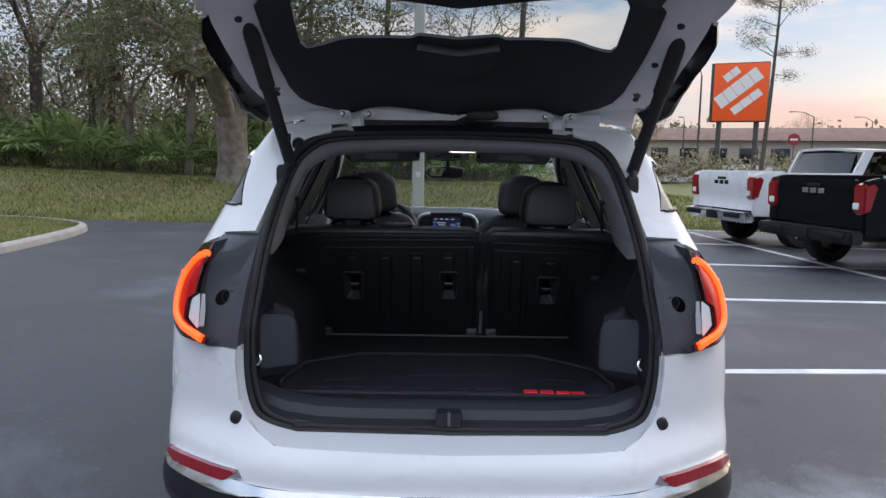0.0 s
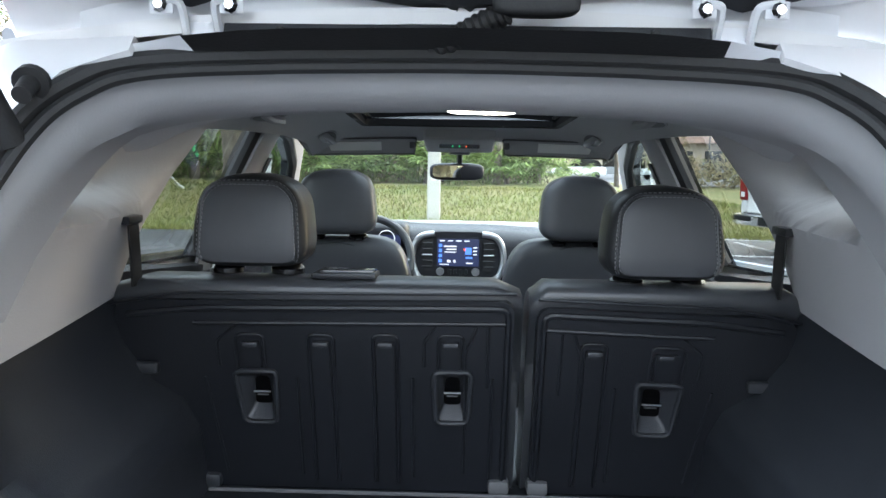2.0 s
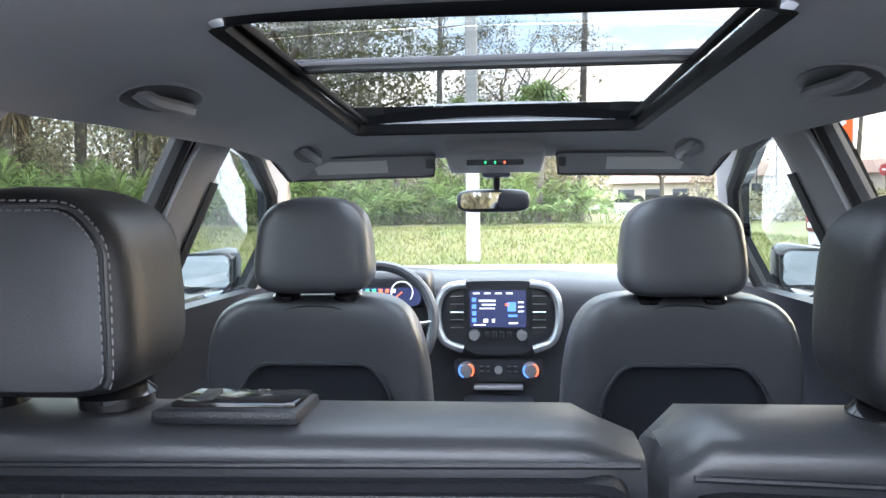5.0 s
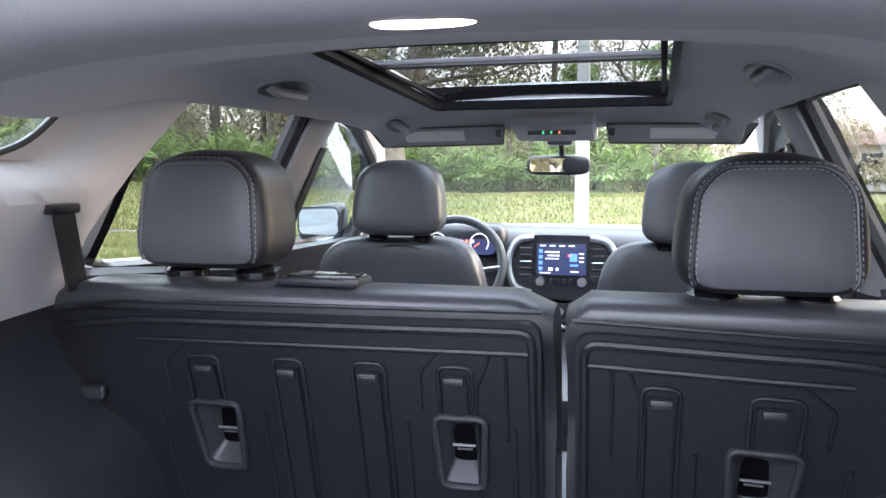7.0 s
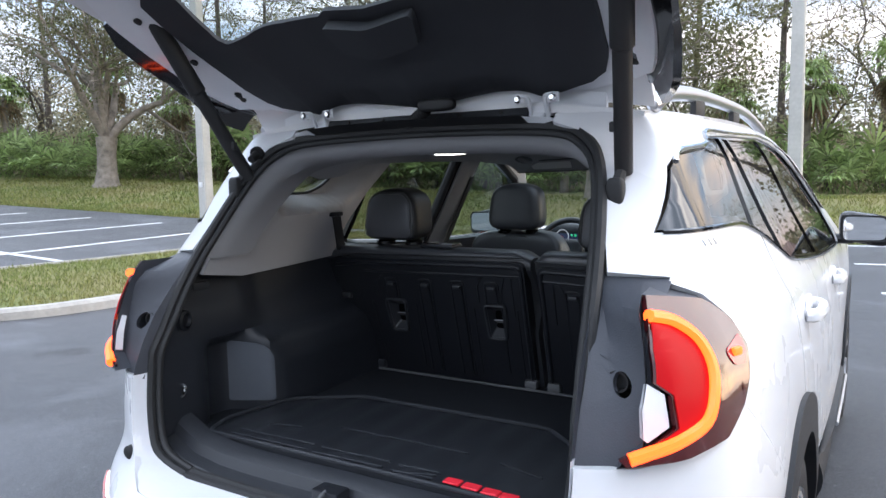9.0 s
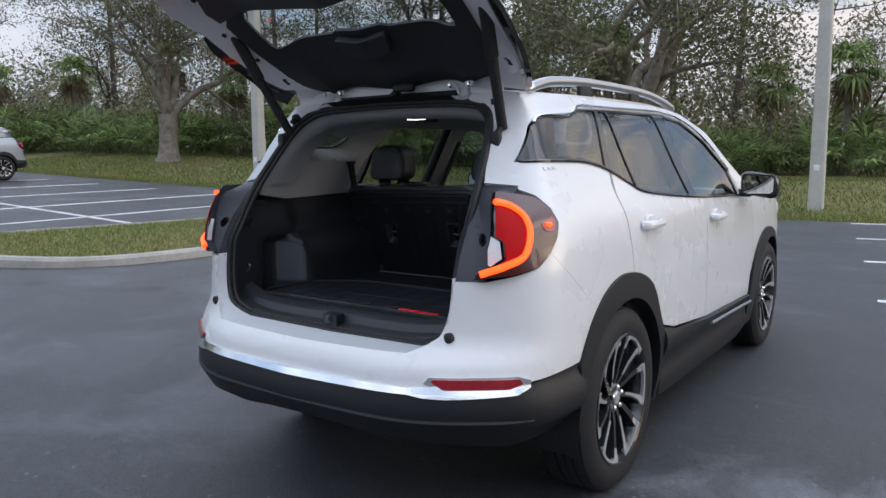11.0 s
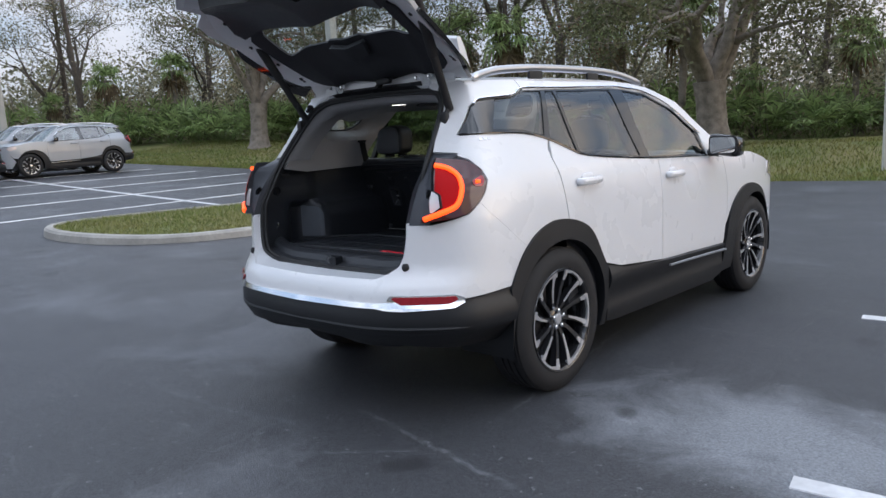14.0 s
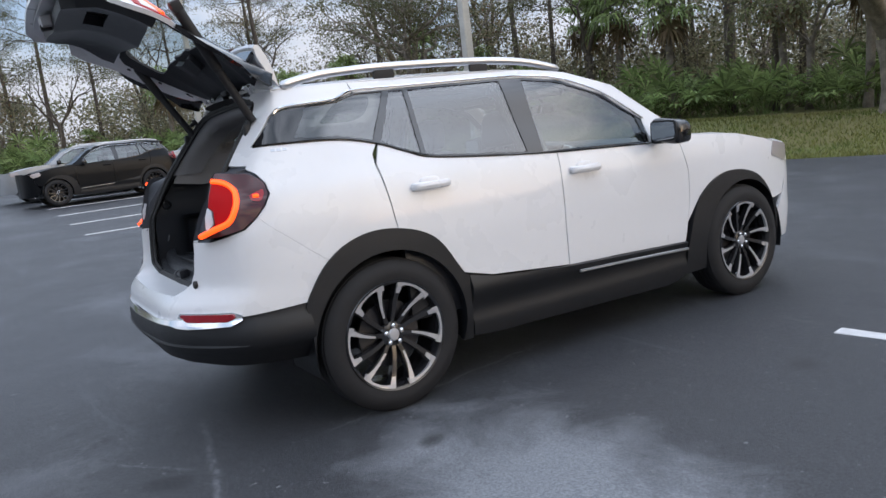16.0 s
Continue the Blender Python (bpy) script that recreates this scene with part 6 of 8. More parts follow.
# steering wheel
WM = Matrix.Translation((-.372, 2.63, 1.03)) @ rot(-22, 0, 0).to_4x4()
sw = thing("steering_wheel", "black steering wheel with silver spokes", "steering wheel", WM)
part("rim", tube(NB(), [(.182 * math.cos(a), 0, .180 * math.sin(a)) for a in np.linspace(0, 2 * math.pi, 41)[:-1]], .0165, 10, True), M_LEATHER, sw, "black leather rim")
part("hub", pillow(NB(), (0, .02, 0), (.17, .07, .15), .5, .6, 12, 20), M_PLASTIC, sw)
for a in (0, math.pi, -math.pi / 2):
    c, s_ = math.cos(a), math.sin(a)
    part("spoke", tube(NB(), [(c * .07, .01, s_ * .07 - .01), (c * .12, 0, s_ * .12 - .01), (c * .178, 0, s_ * .175)], [.022, .018, .016], 8, flat=.5), M_SILVERTRIM, sw, "satin silver spoke")
part("column", tube(NB(), [(0, .04, 0), (0, .25, -.02)], .045, 12), M_PLASTIC, sw)


# ---- fittings under the roof ----
def on_liner(x, y):
    """Axes lying in the headliner at a place: along the car, across it, and out of the cloth."""
    p = Vector((x, y, liner_z(x, y)))
    ty = (Vector((x, y + .02, liner_z(x, y + .02))) - p).normalized()
    tx = (Vector((x + .02, y, liner_z(x + .02, y))) - p).normalized()
    n = ty.cross(tx).normalized()
    tx = n.cross(ty)
    m = Matrix((ty, tx, n)).transposed().to_4x4()
    m.translation = p
    return m


for y, x, k in ((1.49, .462, 1.25), (2.32, .478, 1.0)):
    for sd in (1, -1):
        m = on_liner(x * sd, y)
        # raised dark pad: the shadow in the handle's recess, put into its colour
        bm = pillow(NB(), (0, 0, .002), (.155 * k, .062 * k, .016), .5, .8, 10, 24)
        bmesh.ops.transform(bm, matrix=m, verts=bm.verts[:])
        h = part("grab_handle", bm, M_HANDLE, car, "dark pad painted as the shade behind a grey grab handle")
        bm = tube(NB(), curve_pts([(-.060 * k, 0, .004), (-.045 * k, -.008 * sd, .019), (0, -.014 * sd, .023), (.045 * k, -.008 * sd, .019), (.060 * k, 0, .004)], 4), .011, 8)
        bmesh.ops.transform(bm, matrix=m, verts=bm.verts[:])
        part("handle_bar", bm, M_GRABBAR, h, "grey handle bar")
        bm = tube(NB(), [(math.cos(a) * .080 * k, math.sin(a) * .034 * k, .003) for a in np.linspace(0, 2 * math.pi, 25)[:-1]], .0035, 6, True)
        bmesh.ops.transform(bm, matrix=m, verts=bm.verts[:])
        part("recess_rim", bm, M_HEADLINER, h, "grey rim of the handle recess")
bm = pillow(NB(), (.041, .730, 1.513), (.100, .032, .010), .6, .7, 10, 24)
part("dome_lamp", bm, M_DOME, car, "lit white cargo dome lamp")
for s in (1, -1):
    bm = panel(NB(), rounded([(.165 * s, 0), (.60 * s, 0), (.57 * s, 1), (.175 * s, 1)], .03), lambda u, v: Vector((u, 2.40 + .05 * v + .10 * (1 - (u / .6) ** 2), 1.524 - .058 * v - .012 * (u / .6) ** 2)), .02, steps=(.06, .2), outward=(0, -1, -.6))
    vz = part("sun_visor", bm, M_HEADLINER, car, "grey cloth sun visor")
    bm = panel(NB(), rounded([(.30 * s, .25), (.50 * s, .25), (.49 * s, .8), (.30 * s, .8)], .01), lambda u, v: Vector((u, 2.396 + .05 * v + .10 * (1 - (u / .6) ** 2), 1.524 - .058 * v - .012 * (u / .6) ** 2)), .004, steps=(.1, .3), outward=(0, -1, -.6))
    part("visor_label", bm, M_PLATE, vz, "pale printed label")
    edge = rounded([(.165 * s, 0), (.60 * s, 0), (.57 * s, 1), (.175 * s, 1)], .03)
    # a dark tube draws the shaded gap between visor and headliner
    part("visor_rim", tube(NB(), [Vector((u, 2.398 + .05 * v + .10 * (1 - (u / .6) ** 2), 1.522 - .058 * v - .012 * (u / .6) ** 2)) for u, v in edge], .0028, 6, True), M_HANDLE, vz, "dark outline drawn for the shaded gap round the visor")
    part("visor_clip", box(NB(), (.18 * s, 2.485, 1.496), (.022, .02, .026), .006), M_HANDLE, vz)
oc = part("overhead_console", box(NB(), (0, 2.50, 1.522), (.27, .20, .06), .02, 3, rot(-14, 0, 0)), M_TRIM, car, "grey overhead console")
bm = NB()
box(bm, (0, 2.40, 1.492), (.15, .03, .016), .005)
part("lamp_strip", bm, M_PLASTIC, oc)
for i, mt in enumerate((M_SCRGREEN, M_SCRGREEN, M_SCRRED)):
    bm = NB()
    box(bm, (-.025 + i * .025, 2.384, 1.492), (.005, .004, .007), .001, 1)
    part("tell_tale", bm, mt, oc)
mi = thing("rear_view_mirror", "black framed rear view mirror on the windscreen", "mirror")
part("housing", pillow(NB(), (-.012, 2.805, 1.392), (.232, .045, .074), .5, .45, 14, 30), M_PLASTIC, mi, "black mirror housing")
part("mirror_glass", panel(NB(), rounded([(-.102, -.024), (.102, -.024), (.100, .026), (-.100, .026)], .018), lambda u, v: Vector((u - .012, 2.781 + .10 * u, 1.392 + v)), .002, step=.2, outward=(0, -1, 0)), M_MIRROR, mi)
part("stalk", tube(NB(), [(0, 2.82, 1.40), (0, 2.80, 1.43), (0, 2.76, 1.475)], .012, 8), M_PLASTIC, mi)
part("sensor_box", box(NB(), (0, 2.745, 1.485), (.09, .10, .045), .012), M_PLASTIC, mi)


# pillars and door linings inside
def b_trim(bm):
    poly = [(1.93, 1.08), (1.945, 1.52), (2.09, 1.52), (2.11, 1.08)]
    return panel(bm, poly, lambda y, z: skin(cy(y, z), z, -.050 - .050 * math.sin(max(0.0, min(1.0, (y - 1.925) / .185)) * math.pi) ** .7), .02, steps=(.02, .06), outward=(-1, 0, 0))


def b_low(bm):
    poly = [(1.91, .45), (1.91, 1.08), (2.13, 1.08), (2.13, .45)]
    return panel(bm, poly, lambda y, z: skin(cy(y, z), z, -.085), .02, step=.1, outward=(-1, 0, 0))


def a_trim(bm):
    poly = [(2.36, 1.525), (2.62, 1.435), (2.86, 1.27), (3.02, 1.12), (3.08, 1.12), (2.92, 1.30), (2.68, 1.475), (2.46, 1.56)]
    return panel(bm, poly, lambda y, z: skin(cy(y, z), z, -.055), .02, step=.06, outward=(-1, 0, 0))


def rail_trim(bm):
    poly = [(1.05, 1.525), (2.40, 1.525), (2.42, 1.585), (1.05, 1.585)]
    return panel(bm, poly, lambda y, z: skin(cy(y, z), z, -.05), .02, steps=(.1, .03), outward=(-1, 0, 0))


def door_lining(y0, y1):
    def f(bm):
        poly = [(y0, .40), (y1, .40), (y1, 1.10), (y0, 1.10 + (.10 if y0 < 1.5 else .03))]
        return panel(bm, poly, lambda y, z: skin(cy(y, z), z, -.075 - .04 * math.exp(-((z - .80) / .05) ** 2)), .03, step=.06, outward=(-1, 0, 0))
    return f


def door_frame_in(bm):
    for pts in ([(1.10, 1.29), (1.25, 1.535), (1.90, 1.55), (1.905, 1.14)], [(2.05, 1.13), (2.10, 1.545), (2.34, 1.52), (2.62, 1.425), (2.84, 1.26), (2.84, 1.11)]):
        tube(bm, [skin(cy(y, z), z, -.045) for y, z in pts], .022, 8)
    return bm


def belt_b(bm):
    for y in (2.03,):
        tube(bm, [skin(cy(y, 1.44), 1.44, -.105), skin(cy(y - .02, 1.1), 1.1, -.115), skin(cy(y, .6), .6, -.12)], .022, 6, flat=.12, up=(1, 0, 0))
    return bm


both("b_pillar_trim", b_trim, M_TRIM, car, "light grey centre pillar trim")
both("b_pillar_base", b_low, M_PLASTIC, car)
both("a_pillar_trim", a_trim, M_TRIM, car, "light grey windscreen pillar trim")
both("roof_side_trim", rail_trim, M_HEADLINER, car)
both("door_lining", door_lining(1.10, 1.95), M_PLASTIC, car, "black door lining")
both("door_lining", door_lining(2.10, 3.08), M_PLASTIC, car, "black door lining")
both("door_frame", door_frame_in, M_RUBBER, car, "black inner door frame")
both("front_belt", belt_b, M_RUBBER, car, "black front seat belt")
bm = panel(NB(), [(-.72, .3), (.72, .3), (.72, 3.0), (-.72, 3.0)], lambda x, y: Vector((x, y, .38)), .02, step=.5, outward=(0, 0, 1))
part("cabin_floor", bm, M_CARPET, car, "black carpeted cabin floor")


# ---- ground ----
def edge_y(x):
    """Where the asphalt ends and the lawn begins."""
    return 14.4 + 0.10 * max(-60.0, min(x, 4.0))


def ground_h(x, y):
    h = -.013 + 0.044 * max(0.0, min(-7 - x, 40.0)) - .03 * max(0.0, min(x - 2.0, 7.0)) * max(0.0, min(1.0, (16 - x) / 5))
    d = y - edge_y(x) - 1.0
    if d > 0 and x < 14:
        h += 0.55 * min(1.0, d / 7.0) ** 1.3 * max(0.0, min(1.0, (14 - x) / 8))
    return h


def grid_sheet(xs, ys, fn, dz=0.0, place=None):
    bm = NB()
    pl = place or (lambda x, y: (x, y))
    V = [[bm.verts.new((*pl(x, y), fn(*pl(x, y)) + dz)) for x in xs] for y in ys]
    for j in range(len(ys) - 1):
        for i in range(len(xs) - 1):
            bm.faces.new((V[j][i], V[j][i + 1], V[j + 1][i + 1], V[j + 1][i]))
    return bm


def noise_mat(name, build):
    m = bpy.data.materials.new(name)
    m.use_nodes = True
    n, l = m.node_tree.nodes, m.node_tree.links
    build(n, l, n["Principled BSDF"])
    return m


def asphalt_nodes(n, l, b):
    co = n.new("ShaderNodeTexCoord")

    def tex(scale, detail=5, rough=.6, vec=None, dist=0.0):
        t = n.new("ShaderNodeTexNoise")
        t.inputs["Scale"].default_value, t.inputs["Detail"].default_value, t.inputs["Roughness"].default_value = scale, detail, rough
        t.inputs["Distortion"].default_value = dist
        l.new(vec or co.outputs["Object"], t.inputs["Vector"])
        return t.outputs["Fac"]

    def ramp(fac, p0, c0, p1, c1):
        r = n.new("ShaderNodeValToRGB")
        r.color_ramp.elements[0].position, r.color_ramp.elements[0].color = p0, c0
        r.color_ramp.elements[1].position, r.color_ramp.elements[1].color = p1, c1
        l.new(fac, r.inputs[0])
        return r.outputs[0]

    def mix(f, a, c):
        m = n.new("ShaderNodeMix")
        m.data_type = "RGBA"
        l.new(f, m.inputs["Factor"])
        for i, v in ((6, a), (7, c)):
            if isinstance(v, tuple):
                m.inputs[i].default_value = v
            else:
                l.new(v, m.inputs[i])
        return m.outputs[2]
    base_c = ramp(tex(120, 4, .75), .36, (.012, .013, .016, 1), .68, (.082, .085, .095, 1))
    cloud = ramp(tex(.55, 6, .62, dist=.4), .54, (0, 0, 0, 1), .80, (1, 1, 1, 1))
    worn = ramp(tex(190, 2), .35, (.075, .079, .089, 1), .7, (.21, .22, .245, 1))
    c = mix(cloud, base_c, worn)
    # pale streaks drawn out along the lane
    mp = n.new("ShaderNodeMapping")
    mp.inputs["Scale"].default_value, mp.inputs["Rotation"].default_value = (.35, 2.6, 1), (0, 0, radians(28))
    l.new(co.outputs["Object"], mp.inputs[0])
    streak = ramp(tex(1.1, 7, .68, mp.outputs[0], .6), .60, (0, 0, 0, 1), .74, (.6, .6, .6, 1))
    c = mix(streak, c, (.15, .16, .18, 1))
    # one broad worn patch and three long old cracks beside the car
    pm = n.new("ShaderNodeMapping")
    pm.inputs["Location"].default_value, pm.inputs["Scale"].default_value = (-2.0 / 1.15, -.95 / .62, 0), (1 / 1.15, 1 / .62, 0)
    l.new(co.outputs["Object"], pm.inputs[0])
    ln = n.new("ShaderNodeVectorMath")
    ln.operation = "LENGTH"
    l.new(pm.outputs[0], ln.inputs[0])
    ad = n.new("ShaderNodeMath")
    ad.operation = "MULTIPLY_ADD"
    l.new(tex(2.2, 8, .7, dist=.5), ad.inputs[0])
    ad.inputs[1].default_value = 1.9
    l.new(ln.outputs["Value"], ad.inputs[2])
    patch_r = n.new("ShaderNodeMapRange")
    patch_r.inputs["From Min"].default_value, patch_r.inputs["From Max"].default_value = 1.25, 2.0
    patch_r.inputs["To Min"].default_value, patch_r.inputs["To Max"].default_value = .8, 0.0
    l.new(ad.outputs[0], patch_r.inputs["Value"])
    c = mix(patch_r.outputs[0], c, ramp(tex(90, 3, .7), .35, (.15, .16, .18, 1), .7, (.34, .36, .39, 1)))

    def long_crack(p, q, w):
        ang = math.atan2(q[1] - p[1], q[0] - p[0])
        ca, sa = math.cos(-ang), math.sin(-ang)
        mp2 = n.new("ShaderNodeMapping")
        mp2.inputs["Rotation"].default_value = (0, 0, -ang)
        mp2.inputs["Location"].default_value = (-(ca * p[0] - sa * p[1]), -(sa * p[0] + ca * p[1]), 0)
        l.new(co.outputs["Object"], mp2.inputs[0])
        sp = n.new("ShaderNodeSeparateXYZ")
        l.new(mp2.outputs[0], sp.inputs[0])
        wob = n.new("ShaderNodeMath")
        wob.operation = "MULTIPLY_ADD"
        l.new(tex(5, 6, .65), wob.inputs[0])
        wob.inputs[1].default_value = .12
        l.new(sp.outputs["Y"], wob.inputs[2])
        of = n.new("ShaderNodeMath")
        of.operation = "SUBTRACT"
        l.new(wob.outputs[0], of.inputs[0])
        of.inputs[1].default_value = .06
        ab = n.new("ShaderNodeMath")
        ab.operation = "ABSOLUTE"
        l.new(of.outputs[0], ab.inputs[0])
        thin = ramp(ab.outputs[0], 0.0, (1, 1, 1, 1), w, (0, 0, 0, 1))
        L = math.hypot(q[0] - p[0], q[1] - p[1])
        r1 = n.new("ShaderNodeMapRange")
        r1.inputs["From Min"].default_value, r1.inputs["From Max"].default_value = 0, .12
        l.new(sp.outputs["X"], r1.inputs["Value"])
        r2 = n.new("ShaderNodeMapRange")
        r2.inputs["From Min"].default_value, r2.inputs["From Max"].default_value = L, L - .12
        l.new(sp.outputs["X"], r2.inputs["Value"])
        out = thin
        for r in (r1.outputs[0], r2.outputs[0], ramp(tex(14, 4), .38, (.1, .1, .1, 1), .6, (.8, .8, .8, 1))):
            m2 = n.new("ShaderNodeMath")
            m2.operation = "MULTIPLY"
            l.new(out, m2.inputs[0])
            l.new(r, m2.inputs[1])
            out = m2.outputs[0]
        return out
    for p_, q_, w_ in (((.2, .16), (1.35, -.05), .022), ((.38, -.33), (.80, .0), .014), ((.58, 2.2), (.86, .50), .018)):
        c = mix(long_crack(p_, q_, w_), c, (.15, .158, .172, 1))
    # small pale chips
    chips = ramp(tex(38, 2, .4), .715, (0, 0, 0, 1), .75, (.8, .8, .8, 1))
    c = mix(chips, c, (.20, .205, .215, 1))
    # fine cracks
    vo = n.new("ShaderNodeTexVoronoi")
    vo.feature = "DISTANCE_TO_EDGE"
    vo.inputs["Scale"].default_value = .42
    warp = n.new("ShaderNodeVectorMath")
    wn_ = n.new("ShaderNodeTexNoise")
    wn_.inputs["Scale"].default_value, wn_.inputs["Detail"].default_value = 1.6, 5
    l.new(co.outputs["Object"], wn_.inputs["Vector"])
    l.new(co.outputs["Object"], warp.inputs[0])
    l.new(wn_.outputs["Color"], warp.inputs[1])
    l.new(warp.outputs[0], vo.inputs["Vector"])
    crack = ramp(vo.outputs["Distance"], 0.0, (1, 1, 1, 1), .006, (0, 0, 0, 1))
    gate_ = n.new("ShaderNodeMath")
    gate_.operation = "MULTIPLY"
    l.new(crack, gate_.inputs[0])
    l.new(ramp(tex(.35, 2), .52, (0, 0, 0, 1), .6, (.4, .4, .4, 1)), gate_.inputs[1])
    c = mix(gate_.outputs[0], c, (.13, .135, .145, 1))
    spots = ramp(tex(1.7, 2, .3), .70, (0, 0, 0, 1), .74, (.8, .8, .8, 1))
    c = mix(spots, c, (.018, .018, .021, 1))
    l.new(c, b.inputs["Base Color"])
    rr = n.new("ShaderNodeMapRange")
    rr.inputs["To Min"].default_value, rr.inputs["To Max"].default_value = .34, .62
    l.new(tex(.8, 5), rr.inputs["Value"])
    l.new(rr.outputs[0], b.inputs["Roughness"])
    bp = n.new("ShaderNodeBump")
    bp.inputs["Strength"].default_value, bp.inputs["Distance"].default_value = .7, .010
    l.new(tex(75, 5, .75), bp.inputs["Height"])
    l.new(bp.outputs[0], b.inputs["Normal"])


M_ASPHALT = noise_mat("worn_asphalt", asphalt_nodes)
M_GRASSG = material("lawn_soil", (0.105, 0.135, 0.036), 0.95, color2=(0.20, 0.165, 0.072), vscale=.35, bump=1.0, bscale=25, detail=7)
M_CONC = material("kerb_concrete", (0.40, 0.38, 0.35), 0.85, color2=(0.24, 0.23, 0.21), vscale=2.2, bump=.5, bscale=60)
M_LINE = material("road_paint", (0.74, 0.74, 0.75), 0.6, color2=(0.42, 0.42, 0.43), vscale=2.5, bump=.3, bscale=90)
xs = [-900, -300, -120] + [x * 1.0 for x in range(-80, 81, 2)] + [120, 300, 900]
ys = [-600, -200, -60] + [y * 1.0 for y in range(-30, 101, 2)] + [140, 300, 900]
tagged(finish(grid_sheet(xs, ys, ground_h, -.03), "ground", M_GRASSG), "green and brown mown lawn ground", "ground", kind="structure")
xa = [x * 1.0 for x in range(-60, 5, 2)]
va = [v / 20 for v in range(21)]
tagged(finish(grid_sheet(xa, va, ground_h, 0, lambda x, v: (x, -30 + (edge_y(x) + 30) * v)), "parking_lot", M_ASPHALT), "dark grey worn asphalt parking lot", "asphalt", kind="structure")
xb = [4, 6, 9, 11, 12, 14, 16, 20, 30, 45, 60]
tagged(finish(grid_sheet(xb, va, ground_h, 0, lambda x, v: (x, -30 + (edge_y(4) + 30 + max(0, x - 4) * .25) * v)), "parking_lot", M_ASPHALT), "dark grey worn asphalt parking lot", "asphalt", kind="structure")
LOT = pose(0, 0, 0, 0, 0, 7.5)
UX, UY = Vector((math.cos(radians(7.5)), math.sin(radians(7.5)), 0)), Vector((-math.sin(radians(7.5)), math.cos(radians(7.5)), 0))


def line(p, q, w=.105, up=.006):
    """A painted line from p to q, following the ground."""
    p, q = Vector((*p, 0)), Vector((*q, 0))
    d = (q - p).normalized()
    nrm = Vector((-d.y, d.x, 0)) * w / 2
    bm = NB()
    n = max(2, int((q - p).length / 1.0))
    T, Bt = [], []
    for i in range(n + 1):
        c = p.lerp(q, i / n)
        row = []
        for k, dz in ((1, .0), (1, up), (-1, up), (-1, .0)):
            a = c + nrm * k * (1 if dz == 0 else .96)
            row.append(bm.verts.new((a.x, a.y, ground_h(a.x, a.y) + dz)))
        T.append(row)
    for a, b in zip(T, T[1:]):
        for j in range(3):
            bm.faces.new((a[j], a[j + 1], b[j + 1], b[j]))
    bm.faces.new(T[0])
    bm.faces.new(list(reversed(T[-1])))
    bmesh.ops.recalc_face_normals(bm, faces=bm.faces[:])
    return tagged(finish(bm, "parking_line", M_LINE), "white painted parking bay line on asphalt", "line", "parking lines", "structure")


for k in range(-3, 5):
    a = Vector((1.79, 3.16, 0)) + UY * (2.77 * k + {-1: .19, 0: .06}.get(k, 0.0))
    line(a.xy, (a + UX * 10.2).xy)
a = Vector((1.79, 3.16, 0)) + UX * 5.1
line((a - UY * 8.3).xy, (a + UY * 10.5).xy, up=.011)
for x in (-12.0, -14.45, -17.1, -19.75, -22.4, -25.05, -27.7):
    line((x + .25, 1.0), (x - .55, edge_y(x) - 1.6))
line((-9.2, 5.95), (-30, 5.75), up=.011)

# kerbed island
ISL = curve_pts([(-6.5, 4.2), (-6.9, 3.0), (-7.8, 2.3), (-9.0, 2.0), (-9.85, 2.3), (-10.1, 3.3), (-9.75, 6.0), (-9.6, 9.0), (-9.4, 11.8), (-8.4, 12.6), (-7.0, 12.2), (-6.45, 10.8), (-6.35, 7.5)], 6, True)


def ring(poly, d):
    out = []
    k = len(poly)
    for i in range(k):
        a, b = np.array(poly[i - 1]), np.array(poly[(i + 1) % k])
        t = (b - a) / np.linalg.norm(b - a)
        out.append((poly[i][0] - t[1] * d, poly[i][1] + t[0] * d))
    return out


sgn = 1 if area2(ISL) > 0 else -1
bm = NB()
R_ = [(ring(ISL, sgn * d), z) for d, z in ((0, -.02), (.015, .10), (.05, .135), (.14, .14), (.16, .06))]
Vs = [[bm.verts.new((x, y, ground_h(x, y) + z)) for x, y in poly] for poly, z in R_]
for A, B in zip(Vs, Vs[1:]):
    for i in range(len(A)):
        bm.faces.new((A[i - 1], A[i], B[i], B[i - 1]))
bmesh.ops.recalc_face_normals(bm, faces=bm.faces[:])
tagged(finish(bm, "kerb", M_CONC), "weathered concrete kerb round a grass island", "kerb", kind="structure")
inner_isl = ring(ISL, sgn * .15)
bm = panel(NB(), inner_isl, lambda x, y: Vector((x, y, ground_h(x, y) + .11)), .05, step=.6, outward=(0, 0, 1))
tagged(finish(bm, "island_lawn", M_GRASSG), "grass covered traffic island", "lawn", kind="structure")


# ---- foliage ----
def leaf_material(name, c1, c2, rand=.45):
    m = material(name, c1, 0.55, color2=c2, vscale=.6, island=rand, spec=0.35)
    n, l = m.node_tree.nodes, m.node_tree.links
    b = n["Principled BSDF"]
    tr = n.new("ShaderNodeBsdfTranslucent")
    src = b.inputs["Base Color"].links[0].from_socket
    l.new(src, tr.inputs[0])
    mx = n.new("ShaderNodeMixShader")
    mx.inputs[0].default_value = .5
    l.new(b.outputs[0], mx.inputs[1])
    l.new(tr.outputs[0], mx.inputs[2])
    l.new(mx.outputs[0], n["Material Output"].inputs[0])
    return m


